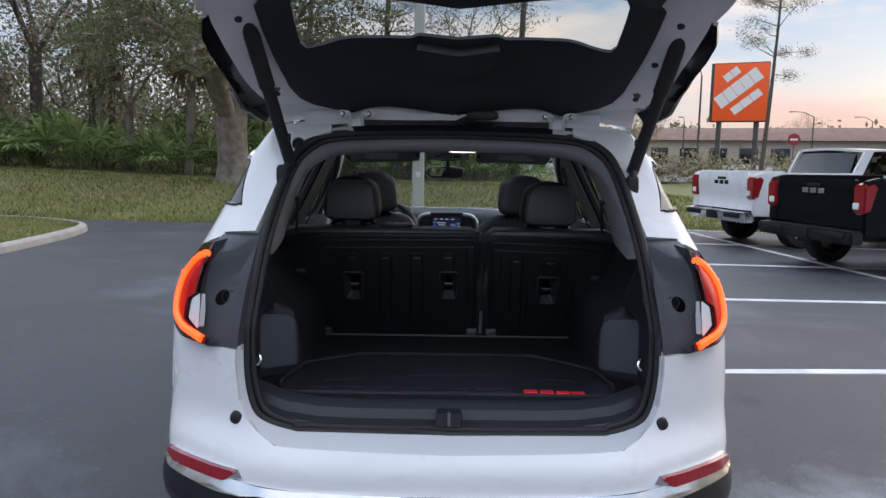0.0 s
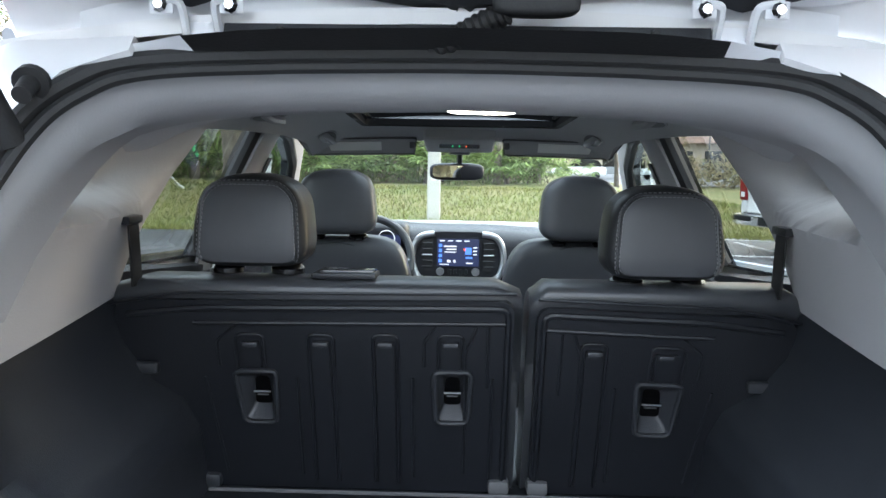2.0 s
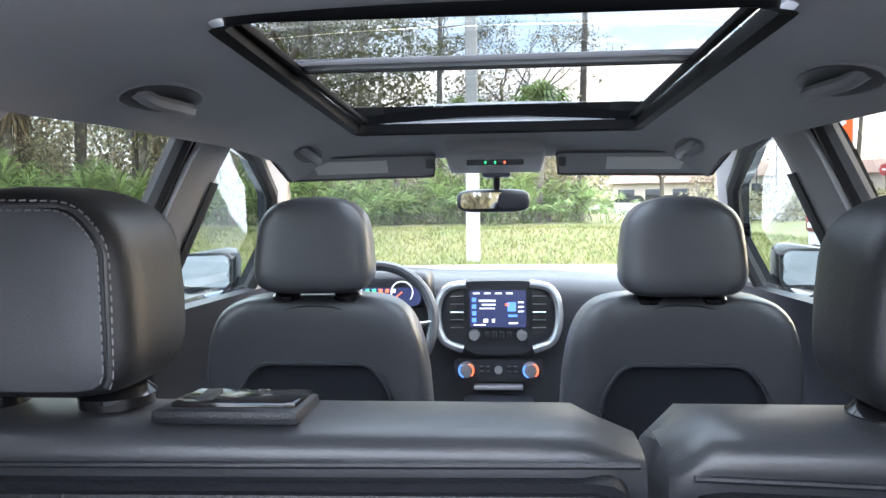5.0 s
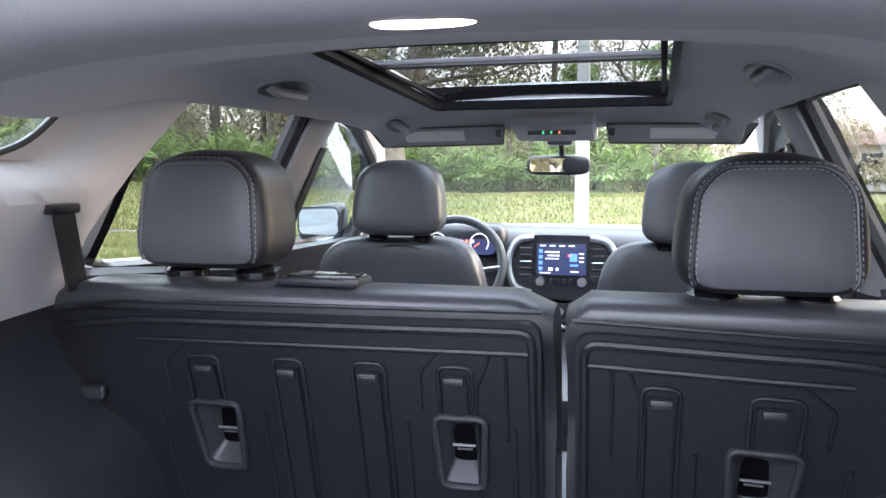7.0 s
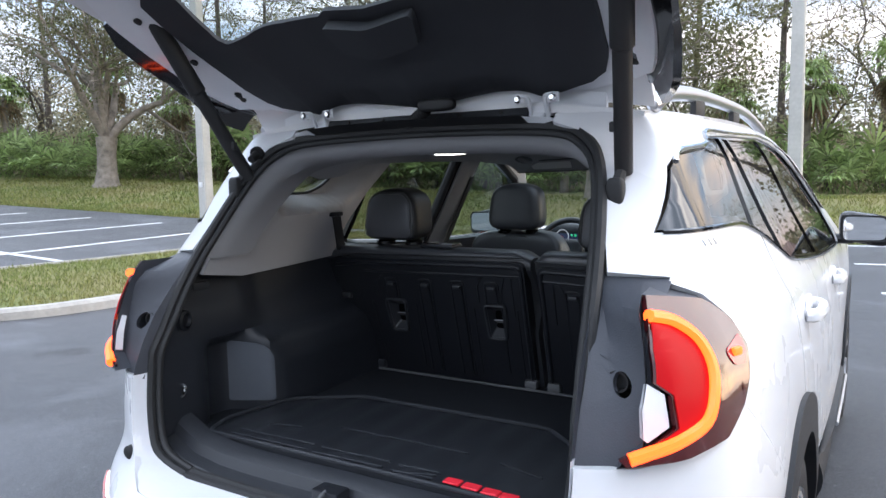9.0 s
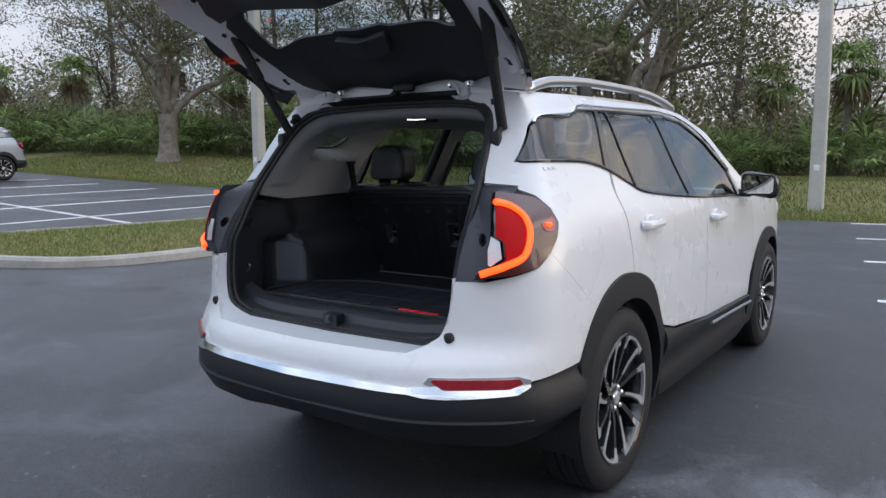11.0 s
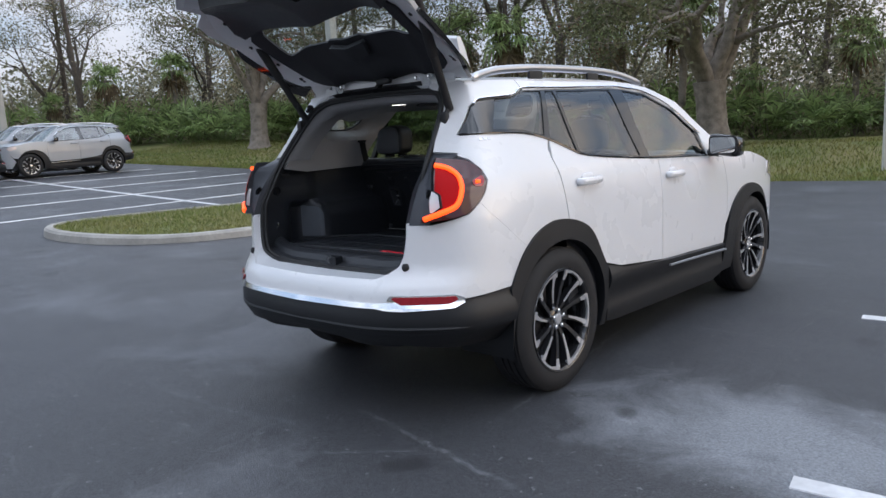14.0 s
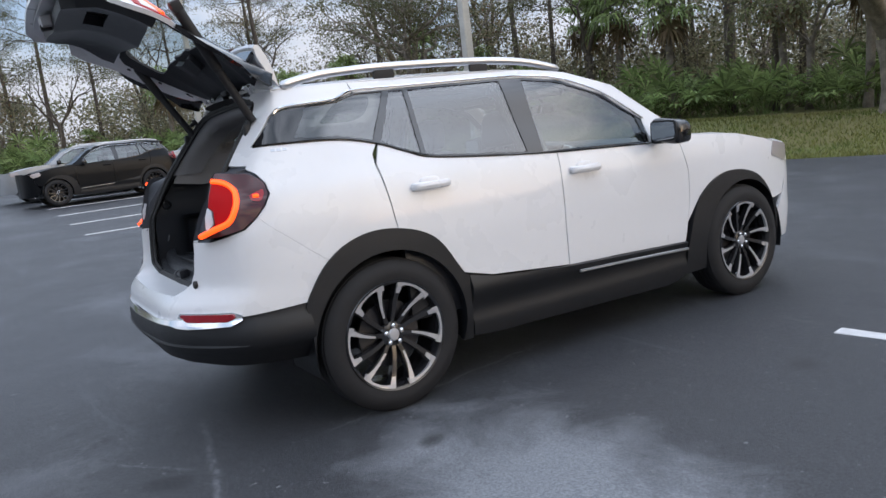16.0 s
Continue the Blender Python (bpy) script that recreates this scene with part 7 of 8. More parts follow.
M_OAK = leaf_material("oak_leaf", (0.098, 0.112, 0.052), (0.150, 0.140, 0.078))
M_PINE = leaf_material("pine_needle", (0.095, 0.108, 0.054), (0.14, 0.13, 0.076))
M_PALMETTO = leaf_material("palmetto_leaf", (0.17, 0.265, 0.085), (0.275, 0.32, 0.14), .6)
M_BRUSH = leaf_material("brush_leaf", (0.20, 0.205, 0.11), (0.31, 0.25, 0.175), .6)
# the far woods' leaf colour is lightened to paint haze over them
M_HAZEWOOD = leaf_material("hazed_wood_leaf", (0.20, 0.215, 0.135), (0.27, 0.25, 0.18), .5)
M_DRY = leaf_material("dry_frond", (0.22, 0.16, 0.09), (0.14, 0.10, 0.06), .4)
M_RUST = leaf_material("rust_leaf", (0.24, 0.075, 0.035), (0.15, 0.06, 0.03), .4)
M_BLADE = leaf_material("grass_blade", (0.125, 0.175, 0.042), (0.22, 0.195, 0.075), .5)
M_BARK = material("grey_bark", (0.29, 0.25, 0.21), 0.9, color2=(0.10, 0.085, 0.07), vscale=4, bump=1.0, bscale=18)
M_BARKD = material("brown_bark", (0.125, 0.103, 0.085), 0.9, color2=(0.06, 0.05, 0.042), vscale=5, bump=1.0, bscale=20)


def leaf_cloud(name, centers, radii, per, size, mat, parent=None, rng=None, flat=.8, aspect=.55, label="", droop=0.0):
    """Many small leaves scattered about the given centres, in one mesh."""
    rng = rng or np.random.default_rng(1)
    C = np.repeat(np.array(centers, float), per, axis=0)
    Rr = np.repeat(np.array(radii, float), per)[:, None]
    k = len(C)
    P = C + rng.normal(size=(k, 3)) * Rr * np.array([.5, .5, .5 * flat])
    d1 = rng.normal(size=(k, 3))
    d1[:, 2] -= droop
    d1 /= np.linalg.norm(d1, axis=1)[:, None]
    d2 = np.cross(d1, rng.normal(size=(k, 3)))
    d2 /= np.linalg.norm(d2, axis=1)[:, None]
    sz = size * rng.uniform(.55, 1.35, size=(k, 1))
    a, b = d1 * sz, d2 * sz * aspect
    V = np.stack([P - a * .5, P + b * .5, P + a * .5, P - b * .5], 1).reshape(-1, 3)
    F = np.arange(k * 4).reshape(-1, 4)
    me = bpy.data.meshes.new(name)
    me.from_pydata(V.tolist(), [], F.tolist())
    me.materials.append(mat)
    ob = new(name, me)
    if parent:
        ob.parent = parent
    if label:
        tagged(ob, label)
    return ob


def grow(bm, rng, start, way, length, r, depth, tips, upward=.15, split=3, wob=.22, keep=.72):
    """A limb that bends, tapers and forks."""
    pts, rad = [start.copy()], [r]
    p, d = start.copy(), way.normalized()
    n = 4
    for i in range(n):
        d = (d + Vector(rng.normal(size=3)) * wob + Vector((0, 0, upward))).normalized()
        p = p + d * length / n
        pts.append(p.copy())
        rad.append(r * (1 - .45 * (i + 1) / n))
    tube(bm, pts, rad, 7 if depth > 1 else 5)
    if depth <= 0:
        tips.append(p.copy())
        return
    if depth == 1:
        tips.append(pts[2].copy())
    for j in range(split):
        ang = 2 * math.pi * (j + rng.uniform(0, .6)) / split
        side = d.orthogonal().normalized()
        side = Matrix.Rotation(ang, 3, d) @ side
        nd = (d * rng.uniform(.5, 1.0) + side * rng.uniform(.5, 1.0)).normalized()
        at = pts[-1] if j < 2 else pts[rng.integers(2, 4)]
        grow(bm, rng, at, nd, length * rng.uniform(keep - .12, keep + .08), rad[-1] * .78, depth - 1, tips, upward, split, wob, keep)


def oak(name, seed, h, r, spread, per, leaf, label, mat=None, bark=None, fork=.30, depth=4, boughs=5, clump=.75, rust=0, rise=(.6, 1.25), reach=.27, upward=.06):
    rng = np.random.default_rng(seed)
    ob = thing(name, label, "tree", group="trees")
    bm = NB()
    tips = []
    base = Vector((0, 0, -.15))
    top = Vector((rng.uniform(-.2, .2), rng.uniform(-.2, .2), h * fork))
    tube(bm, [base, base + Vector((0, 0, .25)), base.lerp(top, .35), base.lerp(top, .7), top], [r * 1.75, r * 1.25, r, r * .95, r * 1.08], 14)
    for j in range(boughs):
        a = 2 * math.pi * (j + rng.uniform(-.2, .2)) / boughs
        w = Vector((math.cos(a) * spread, math.sin(a) * spread, rng.uniform(*rise)))
        grow(bm, rng, top - Vector((0, 0, r * .5)), w, h * reach, r * .55, depth - 1, tips, upward, 3, .16)
    part("trunk", bm, bark or M_BARK, ob, "grey branching trunk and limbs", 60)
    leaf_cloud("crown", tips, [clump * rng.uniform(.6, 1.3) for _ in tips], per, leaf, mat or M_OAK, ob, rng, label="open dark green leafy crown")
    if rust:
        leaf_cloud("rust_leaves", tips[::rust], [clump for _ in tips[::rust]], per // 2, leaf, M_RUST, ob, rng, label="rust red leaves")
    return ob


def pine(name, seed, h, label):
    rng = np.random.default_rng(seed)
    ob = thing(name, label, "tree", group="trees")
    bm = NB()
    top = Vector((rng.uniform(-.5, .5), rng.uniform(-.5, .5), h))
    pts = [Vector((0, 0, -.2)).lerp(top, t) + Vector((math.sin(t * 3) * .15, 0, 0)) for t in np.linspace(0, 1, 7)]
    tube(bm, pts, [.17 * (1 - .75 * t) for t in np.linspace(0, 1, 7)], 8)
    tips = []
    for i in range(22):
        t = rng.uniform(.48, 1.0)
        a = rng.uniform(0, 2 * math.pi)
        p = pts[0].lerp(top, t)
        L = (1.3 - t) * h * .30 * rng.uniform(.6, 1.1)
        d = Vector((math.cos(a), math.sin(a), rng.uniform(-.1, .45)))
        q = [p, p + d * L * .5 + Vector((0, 0, rng.uniform(-.1, .2))), p + d * L + Vector((0, 0, rng.uniform(0, .35)))]
        tube(bm, q, [.035, .022, .01], 5)
        tips += [q[1].lerp(q[2], .5), q[2], q[2] + Vector(rng.normal(size=3)) * .3]
    part("trunk", bm, M_BARKD, ob, "tall thin brown trunk", 60)
    leaf_cloud("crown", tips, [.62 for _ in tips], 130, .17, M_PINE, ob, rng, .6, .16, "sparse needle crown")
    return ob


def fan_leaf(V, F, rng, base, way, size, n=11, drop=.25):
    """One fan of pointed leaflets at the end of a stalk."""
    d = Vector(way).normalized()
    side = d.cross(Vector((0, 0, 1)))
    side = side.normalized() if side.length > .1 else Vector((1, 0, 0))
    up = side.cross(d).normalized()
    c = Vector(base)
    for j in range(n):
        a = radians(-105 + 210 * j / (n - 1)) + rng.uniform(-.06, .06)
        w = (d * math.cos(a) + side * math.sin(a)).normalized()
        L = size * rng.uniform(.8, 1.08) * (1 - .18 * abs(a))
        t = w.cross(up).normalized() * size * .055
        k = len(V)
        m1 = c + w * L * .55 + up * size * .04
        tip = c + w * L - Vector((0, 0, 1)) * drop * L * rng.uniform(.3, 1.2)
        V += [tuple(c), tuple(m1 + t), tuple(tip), tuple(m1 - t)]
        F.append((k, k + 1, k + 2, k + 3))


def palmetto(name, seed, label, n=16, h=1.5):
    rng = np.random.default_rng(seed)
    ob = thing(name, label, "palmetto", group="palmetto shrubs")
    V, F = [], []
    st = NB()
    for i in range(n):
        a, e = rng.uniform(0, 2 * math.pi), rng.uniform(.35, 1.35)
        d = Vector((math.cos(a) * math.cos(e), math.sin(a) * math.cos(e), math.sin(e)))
        L = h * rng.uniform(.45, 1.0)
        p0 = Vector((rng.normal() * .25, rng.normal() * .25, -.1))
        p1 = p0 + d * L
        tube(st, [p0, p0.lerp(p1, .5) + Vector((0, 0, .05)), p1], .012, 4)
        fan_leaf(V, F, rng, p1, d + Vector((0, 0, -.25)), rng.uniform(.55, .85))
    me = bpy.data.meshes.new("fronds")
    me.from_pydata(V, [], F)
    me.materials.append(M_PALMETTO)
    o = new("fronds", me)
    o.parent = ob
    tagged(part("leaf_stem", st, M_PALMETTO, ob), kind="stuff")
    tagged(o, kind="stuff")
    return ob


def sabal(name, seed, h, label):
    rng = np.random.default_rng(seed)
    ob = thing(name, label, "palm", group="palms")
    bm = NB()
    tube(bm, [Vector((math.sin(t * 2) * .2, 0, -.2 + (h + .2) * t)) for t in np.linspace(0, 1, 8)], [.19, .16, .15, .15, .15, .15, .16, .17], 9)
    part("trunk", bm, M_BARK, ob, "straight grey palm trunk", 60)
    top = Vector((math.sin(2) * .2, 0, h))
    for nm, mt, cnt, lo, hi in (("fronds", M_PALMETTO, 30, -.5, 1.3), ("dead_fronds", M_DRY, 10, -1.3, -.6)):
        V, F = [], []
        for i in range(cnt):
            a, e = rng.uniform(0, 2 * math.pi), rng.uniform(lo, hi)
            d = Vector((math.cos(a) * math.cos(e), math.sin(a) * math.cos(e), math.sin(e)))
            fan_leaf(V, F, rng, top + d * rng.uniform(.5, 1.1), d + Vector((0, 0, -.35)), rng.uniform(.8, 1.15), 12, .55)
        me = bpy.data.meshes.new(nm)
        me.from_pydata(V, [], F)
        me.materials.append(mt)
        o = new(nm, me)
        o.parent = ob
    return ob


def stand(ob, x, y, rz=0, s=1.0, sink=0.0):
    ob.matrix_basis = pose(x, y, ground_h(x, y) - sink, 0, 0, rz) @ Matrix.Diagonal((s, s, s, 1))
    return ob


def stand_copy(ob, x, y, rz=0, s=1.0):
    c = copy_thing(ob, Matrix())
    c.matrix_basis = pose(x, y, ground_h(x, y), 0, 0, rz) @ Matrix.Diagonal((s, s, s, 1))
    return c


rnd = np.random.default_rng(11)
# the two large oaks on the lawn
stand(oak("oak_tree", 3, 10.5, .50, .85, 150, .125, "large spreading oak with grey trunk and dark crown on the lawn", fork=.20, boughs=6, clump=.95, rise=(1.0, 1.9), reach=.30, upward=.03), -6.9, 22.3, 40)
stand(oak("oak_tree", 8, 10.0, .40, .75, 75, .12, "large oak with many upright limbs on the lawn", fork=.20, boughs=7, clump=.75, rise=(1.5, 2.6), reach=.30, upward=.04), -27.0, 18.0, 10)
# a further belt of trees behind the palmettos
o1 = stand(oak("woodland_tree", 21, 11.5, .22, .55, 20, .14, "slender woodland tree with open crown", M_BRUSH, M_BARKD, .38, 4, 4, .60), -16, 27, 0)
o2 = stand(oak("woodland_tree", 22, 9.0, .16, .6, 20, .13, "slender woodland tree with open crown", M_OAK, M_BARKD, .34, 4, 4, .64), -21.5, 24.5, 0)
o3 = stand(oak("woodland_tree", 23, 8.0, .14, .7, 30, .14, "woodland tree with some rust red leaves", M_BRUSH, M_BARK, .3, 4, 4, .55, 5), -12.2, 26.5, 0)
p1 = stand(pine("pine_tree", 31, 14.0, "tall thin pine with sparse crown"), -14, 29)
p2 = stand(pine("pine_tree", 32, 12.0, "tall thin pine with sparse crown"), -19, 28)
s1 = stand(sabal("sabal_palm", 41, 4.6, "sabal palm with shaggy dead fronds"), -9.6, 25.6)
BELT = [(4, 28), (-3, 27.5), (-10, 26.5), (-20, 23.5), (-29, 21.5), (-37, 18), (-44, 11), (-49, 1), (-52, -12), (-52, -24)]
BP = np.array(curve_pts(BELT, 10))
BL = np.concatenate([[0], np.cumsum(np.hypot(*np.diff(BP, axis=0).T))])


def on_belt(t, d):
    """A place along the woods' edge, d metres behind it."""
    s = t * BL[-1]
    x, y = np.interp(s, BL, BP[:, 0]), np.interp(s, BL, BP[:, 1])
    x2, y2 = np.interp(s + .5, BL, BP[:, 0]), np.interp(s + .5, BL, BP[:, 1])
    tx, ty = x2 - x, y2 - y
    k = math.hypot(tx, ty) or 1
    return x + ty / k * d, y - tx / k * d


for i in range(22):
    x, y = on_belt(((i + rnd.uniform(.1, .9)) / 22) ** .75, rnd.uniform(1.5, 9))
    stand_copy((o1, o2, o3)[i % 3], x, y, rnd.uniform(0, 360), rnd.uniform(.8, 1.15))
for i in range(24):
    x, y = on_belt((i + rnd.uniform(.1, .9)) / 24, rnd.uniform(0.5, 8))
    stand_copy((p1, p2)[i % 2], x, y, rnd.uniform(0, 360), rnd.uniform(.8, 1.2))
for t, d in ((.03, .4), (.06, .5), (.09, 1.2), (.13, 1.5), (.19, .6), (.24, .5), (.27, 1.2), (.30, 2), (.33, .5), (.36, .3), (.41, 1.4), (.47, 1), (.51, .6), (.55, 2), (.60, .8), (.66, 1)):
    x, y = on_belt(t, d)
    stand_copy(s1, x, y, rnd.uniform(0, 360), rnd.uniform(.45, 1.1))
pal = [palmetto("palmetto", 50 + i, "green saw palmetto clump at the woods' edge") for i in range(4)]
for i, p in enumerate(pal):
    stand(p, *on_belt(.1 + .2 * i, -.6), 0, 1.1)
for i in range(150):
    x, y = on_belt((i + rnd.uniform(0, 1)) / 150, rnd.uniform(-1.2, 2.2))
    stand_copy(pal[i % 4], x, y, rnd.uniform(0, 360), rnd.uniform(.8, 1.7))
# tangled undergrowth filling the woods
cs, rs = [], []
for i in range(900):
    t, d = rnd.uniform(0, 1), rnd.uniform(.5, 9)
    x, y = on_belt(t, d)
    cs.append((x, y, ground_h(x, y) + abs(rnd.normal()) * 1.9 + .2))
    rs.append(rnd.uniform(.7, 1.6))
tagged(leaf_cloud("undergrowth", cs, rs, 130, .18, M_BRUSH, None, rnd), "tangled green and brown woodland undergrowth", "undergrowth", kind="stuff")
cs, rs = [], []
for i in range(620):
    t, d = rnd.uniform(0, 1), rnd.uniform(7, 16)
    x, y = on_belt(t, d)
    cs.append((x, y, ground_h(x, y) + rnd.uniform(0, 1) ** 1.7 * (4.0 + 6 * max(0.0, t - .45)) + .2))
    rs.append(rnd.uniform(1.0, 2.1))
tagged(leaf_cloud("far_woods", cs, rs, 170, .30, M_HAZEWOOD, None, rnd), "dense far woodland foliage, its green lightened for haze", "woods", kind="stuff")
tw = NB()
for i in range(260):
    x, y = on_belt(rnd.uniform(0, 1), rnd.uniform(.3, 6))
    z = ground_h(x, y)
    a = Vector((x, y, z))
    b = a + Vector((rnd.normal() * .8, rnd.normal() * .8, rnd.uniform(1.5, 5)))
    tube(tw, [a, a.lerp(b, .5) + Vector((rnd.normal() * .25, rnd.normal() * .25, 0)), b], [.03, .02, .008], 4)
tagged(finish(tw, "bare_stems", M_BARK), "bare grey stems among the undergrowth", "stems", kind="stuff")


# grass blades on the island and on the lawn's edge
def blades(name, pts, h, w, label):
    rng = np.random.default_rng(5)
    P = np.array(pts)
    k = len(P)
    a = rng.uniform(0, 2 * np.pi, k)
    lean = rng.normal(size=(k, 2)) * .5
    hh = h * rng.uniform(.5, 1.4, k)
    dx, dy = np.cos(a) * w / 2, np.sin(a) * w / 2
    V = np.zeros((k, 3, 3))
    V[:, 0] = P + np.stack([dx, dy, np.zeros(k)], 1)
    V[:, 1] = P - np.stack([dx, dy, np.zeros(k)], 1)
    V[:, 2] = P + np.stack([lean[:, 0] * hh, lean[:, 1] * hh, hh], 1)
    me = bpy.data.meshes.new(name)
    me.from_pydata(V.reshape(-1, 3).tolist(), [], np.arange(3 * k).reshape(-1, 3).tolist())
    me.materials.append(M_BLADE)
    return tagged(new(name, me), label, "grass", kind="stuff")


def inside(x, y, poly):
    c = False
    for i in range(len(poly)):
        (x1, y1), (x2, y2) = poly[i - 1], poly[i]
        if (y1 > y) != (y2 > y) and x < (x2 - x1) * (y - y1) / (y2 - y1) + x1:
            c = not c
    return c


pts = []
while len(pts) < 26000:
    x, y = rnd.uniform(-10, -6.3), rnd.uniform(2.2, 12.7)
    if inside(x, y, inner_isl):
        pts.append((x, y, ground_h(x, y) + .105))
blades("island_grass", pts, .06, .012, "short green grass blades on the island")
pts = []
for i in range(60000):
    x = rnd.uniform(-34, 9)
    y = edge_y(x) + .05 + 9.5 * rnd.uniform(0, 1) ** 1.4
    pts.append((x, y, ground_h(x, y) - .035))
blades("lawn_grass", pts, .11, .03, "mown green and straw coloured lawn grass")


# ---- light poles ----
M_POLE = material("pale_concrete_pole", (0.52, 0.50, 0.46), 0.8, color2=(0.36, 0.35, 0.32), vscale=1.5, bump=.3, bscale=50)


def light_pole(x, y, h=9.0, w=.31):
    ob = thing("light_pole", "pale square concrete light pole on the lawn", "light pole", pose(x, y, ground_h(x, y) - .05), "light poles")
    bm = NB()
    secs = []
    for z, k in ((0, 1.0), (.03, 1.0), (h * .5, .86), (h, .7)):
        a, c = w * k / 2, w * k * .1
        secs.append([bm.verts.new((px, py, z)) for px, py in ((-a + c, -a), (a - c, -a), (a, -a + c), (a, a - c), (a - c, a), (-a + c, a), (-a, a - c), (-a, -a + c))])
    for A, B in zip(secs, secs[1:]):
        for j in range(8):
            bm.faces.new((A[j], A[(j + 1) % 8], B[(j + 1) % 8], B[j]))
    bm.faces.new(list(reversed(secs[0])))
    bm.faces.new(secs[-1])
    part("shaft", bm, M_POLE, ob, "tapered concrete shaft")
    for s in (-1, 1):
        part("arm", tube(NB(), [(0, 0, h - .1), (s * .5, 0, h + .05)], .04, 8), M_POLE, ob)
        bm = NB()
        box(bm, (s * .75, 0, h + .05), (.6, .3, .14), .03)
        part("lamp_head", bm, M_CLAD, ob, "dark lamp head")
    bm = NB()
    box(bm, (0, -w / 2 - .01, 1.0), (.12, .02, .14), .01)
    part("cover_plate", bm, M_PLATE, ob, "small pale cover plate")
    return ob


light_pole(-.66, 16.8)
light_pole(-15.05, 12.9)
light_pole(-35.3, 9.7, 10)

# ---- parked cars of the same kind, closed ----
M_SILVERCAR = material("silver_paint", (0.31, 0.335, 0.37), 0.35, 0.2, vary=.05, coat=.4)
M_BLACKCAR = material("black_paint", (0.005, 0.006, 0.008), 0.3, 0.0, vary=.1, coat=.08, spec=.15)
M_GREYCAR = material("grey_paint", (0.30, 0.31, 0.325), 0.3, 0.2, vary=.05, coat=.6)
M_REDOFF = material("unlit_red_lens", (0.25, 0.012, 0.016), 0.15, coat=.8)
M_CABIN = material("dark_cabin", (0.02, 0.02, 0.022), 0.7, vary=.2)


def copy_part(o, parent, swap):
    c = o.copy()
    scene.collection.objects.link(c)
    c.parent = parent
    for i, sl in enumerate(c.material_slots):
        if sl.material in swap:
            mt = swap[sl.material]
            sl.link = "OBJECT"
            sl.material = mt
    return c


def parked(name, label, paint, x, y, rz, black=False):
    ob = thing(name, label, "car", pose(x, y, ground_h(x, y), 0, 0, rz) @ pose(0, -2.3, .013), "parked cars")
    swap = {M_WHITE: paint, M_LIT: M_REDOFF, M_REDLENS: M_REDOFF}
    if black:
        swap[M_ALLOY] = M_RIMBLACK
    for o in EXTERIOR:
        if o.name.split(".")[0] in ("muffler", "weather_strip", "inner_seal", "door_jamb", "pocket_cup", "pocket_plug", "stop_pad", "lamp_pocket"):
            continue
        c = copy_part(o, ob, swap)
        for q in o.children:
            copy_part(q, c, swap)
    g = copy_part(gate, ob, swap)
    g.matrix_basis = Matrix()
    for q in gate.children:
        if q.name.split(".")[0] in ("inner_frame", "upper_trim", "lamp_housing", "lower_trim", "grab_recess", "latch_cover", "latch", "grommet"):
            continue
        copy_part(q, g, swap)
    bm = NB()
    box(bm, (0, 2.0, .85), (1.35, 2.9, .55), .1)
    box(bm, (.38, 1.3, 1.2), (.4, .15, .3), .06)
    box(bm, (-.38, 1.3, 1.2), (.4, .15, .3), .06)
    box(bm, (.38, 2.2, 1.2), (.4, .15, .3), .06)
    box(bm, (-.38, 2.2, 1.2), (.4, .15, .3), .06)
    part("cabin", bm, M_CABIN, ob, "dark cabin with seats")
    return ob


EXTERIOR = [o for o in car.children if o.name.split(".")[0] in ("quarter_panel", "lamp_tab", "bumper_cover", "lower_bumper", "chrome_strip", "reflector", "arch_cladding", "sill_cladding", "sill_strip", "rear_door", "front_door", "front_fender", "roof_pillar", "window_surround", "quarter_window", "door_window", "window_trim", "belt_trim", "roof", "roof_glass", "roof_rail", "antenna_fin", "windscreen", "hood", "cowl", "front_bumper", "headlight", "tail_lamp", "side_mirror", "wheel", "wheel_well", "underbody")]
parked("parked_suv", "silver compact SUV parked nose outward in a bay", M_SILVERCAR, -23.4, 7.7, 184)
parked("parked_suv", "black SUV with black wheels parked in a bay", M_BLACKCAR, -20.7, 2.7, 183, True)
parked("parked_suv", "light grey SUV parked beside the black one", M_GREYCAR, -23.6, 2.3, 183)
parked("parked_suv", "silver SUV parked behind another silver one", M_SILVERCAR, -26.2, 7.4, 184)


# ---- pickup trucks ----
def prism(bm, prof, x0, x1, bev=.02):
    """A side profile of (y, z) drawn out across the truck."""
    A = [bm.verts.new((x0, y, z)) for y, z in prof]
    B = [bm.verts.new((x1, y, z)) for y, z in prof]
    fs = [bm.faces.new(A), bm.faces.new(list(reversed(B)))]
    for i in range(len(prof)):
        fs.append(bm.faces.new((A[i - 1], B[i - 1], B[i], A[i])))
    bmesh.ops.recalc_face_normals(bm, faces=fs)
    if bev:
        bmesh.ops.bevel(bm, geom=list({e for f in fs for e in f.edges}), offset=bev, segments=2, affect="EDGES")
    return bm


M_GLASSP = glass("privacy_glass", (0.05, 0.06, 0.06), gloss=0.10)


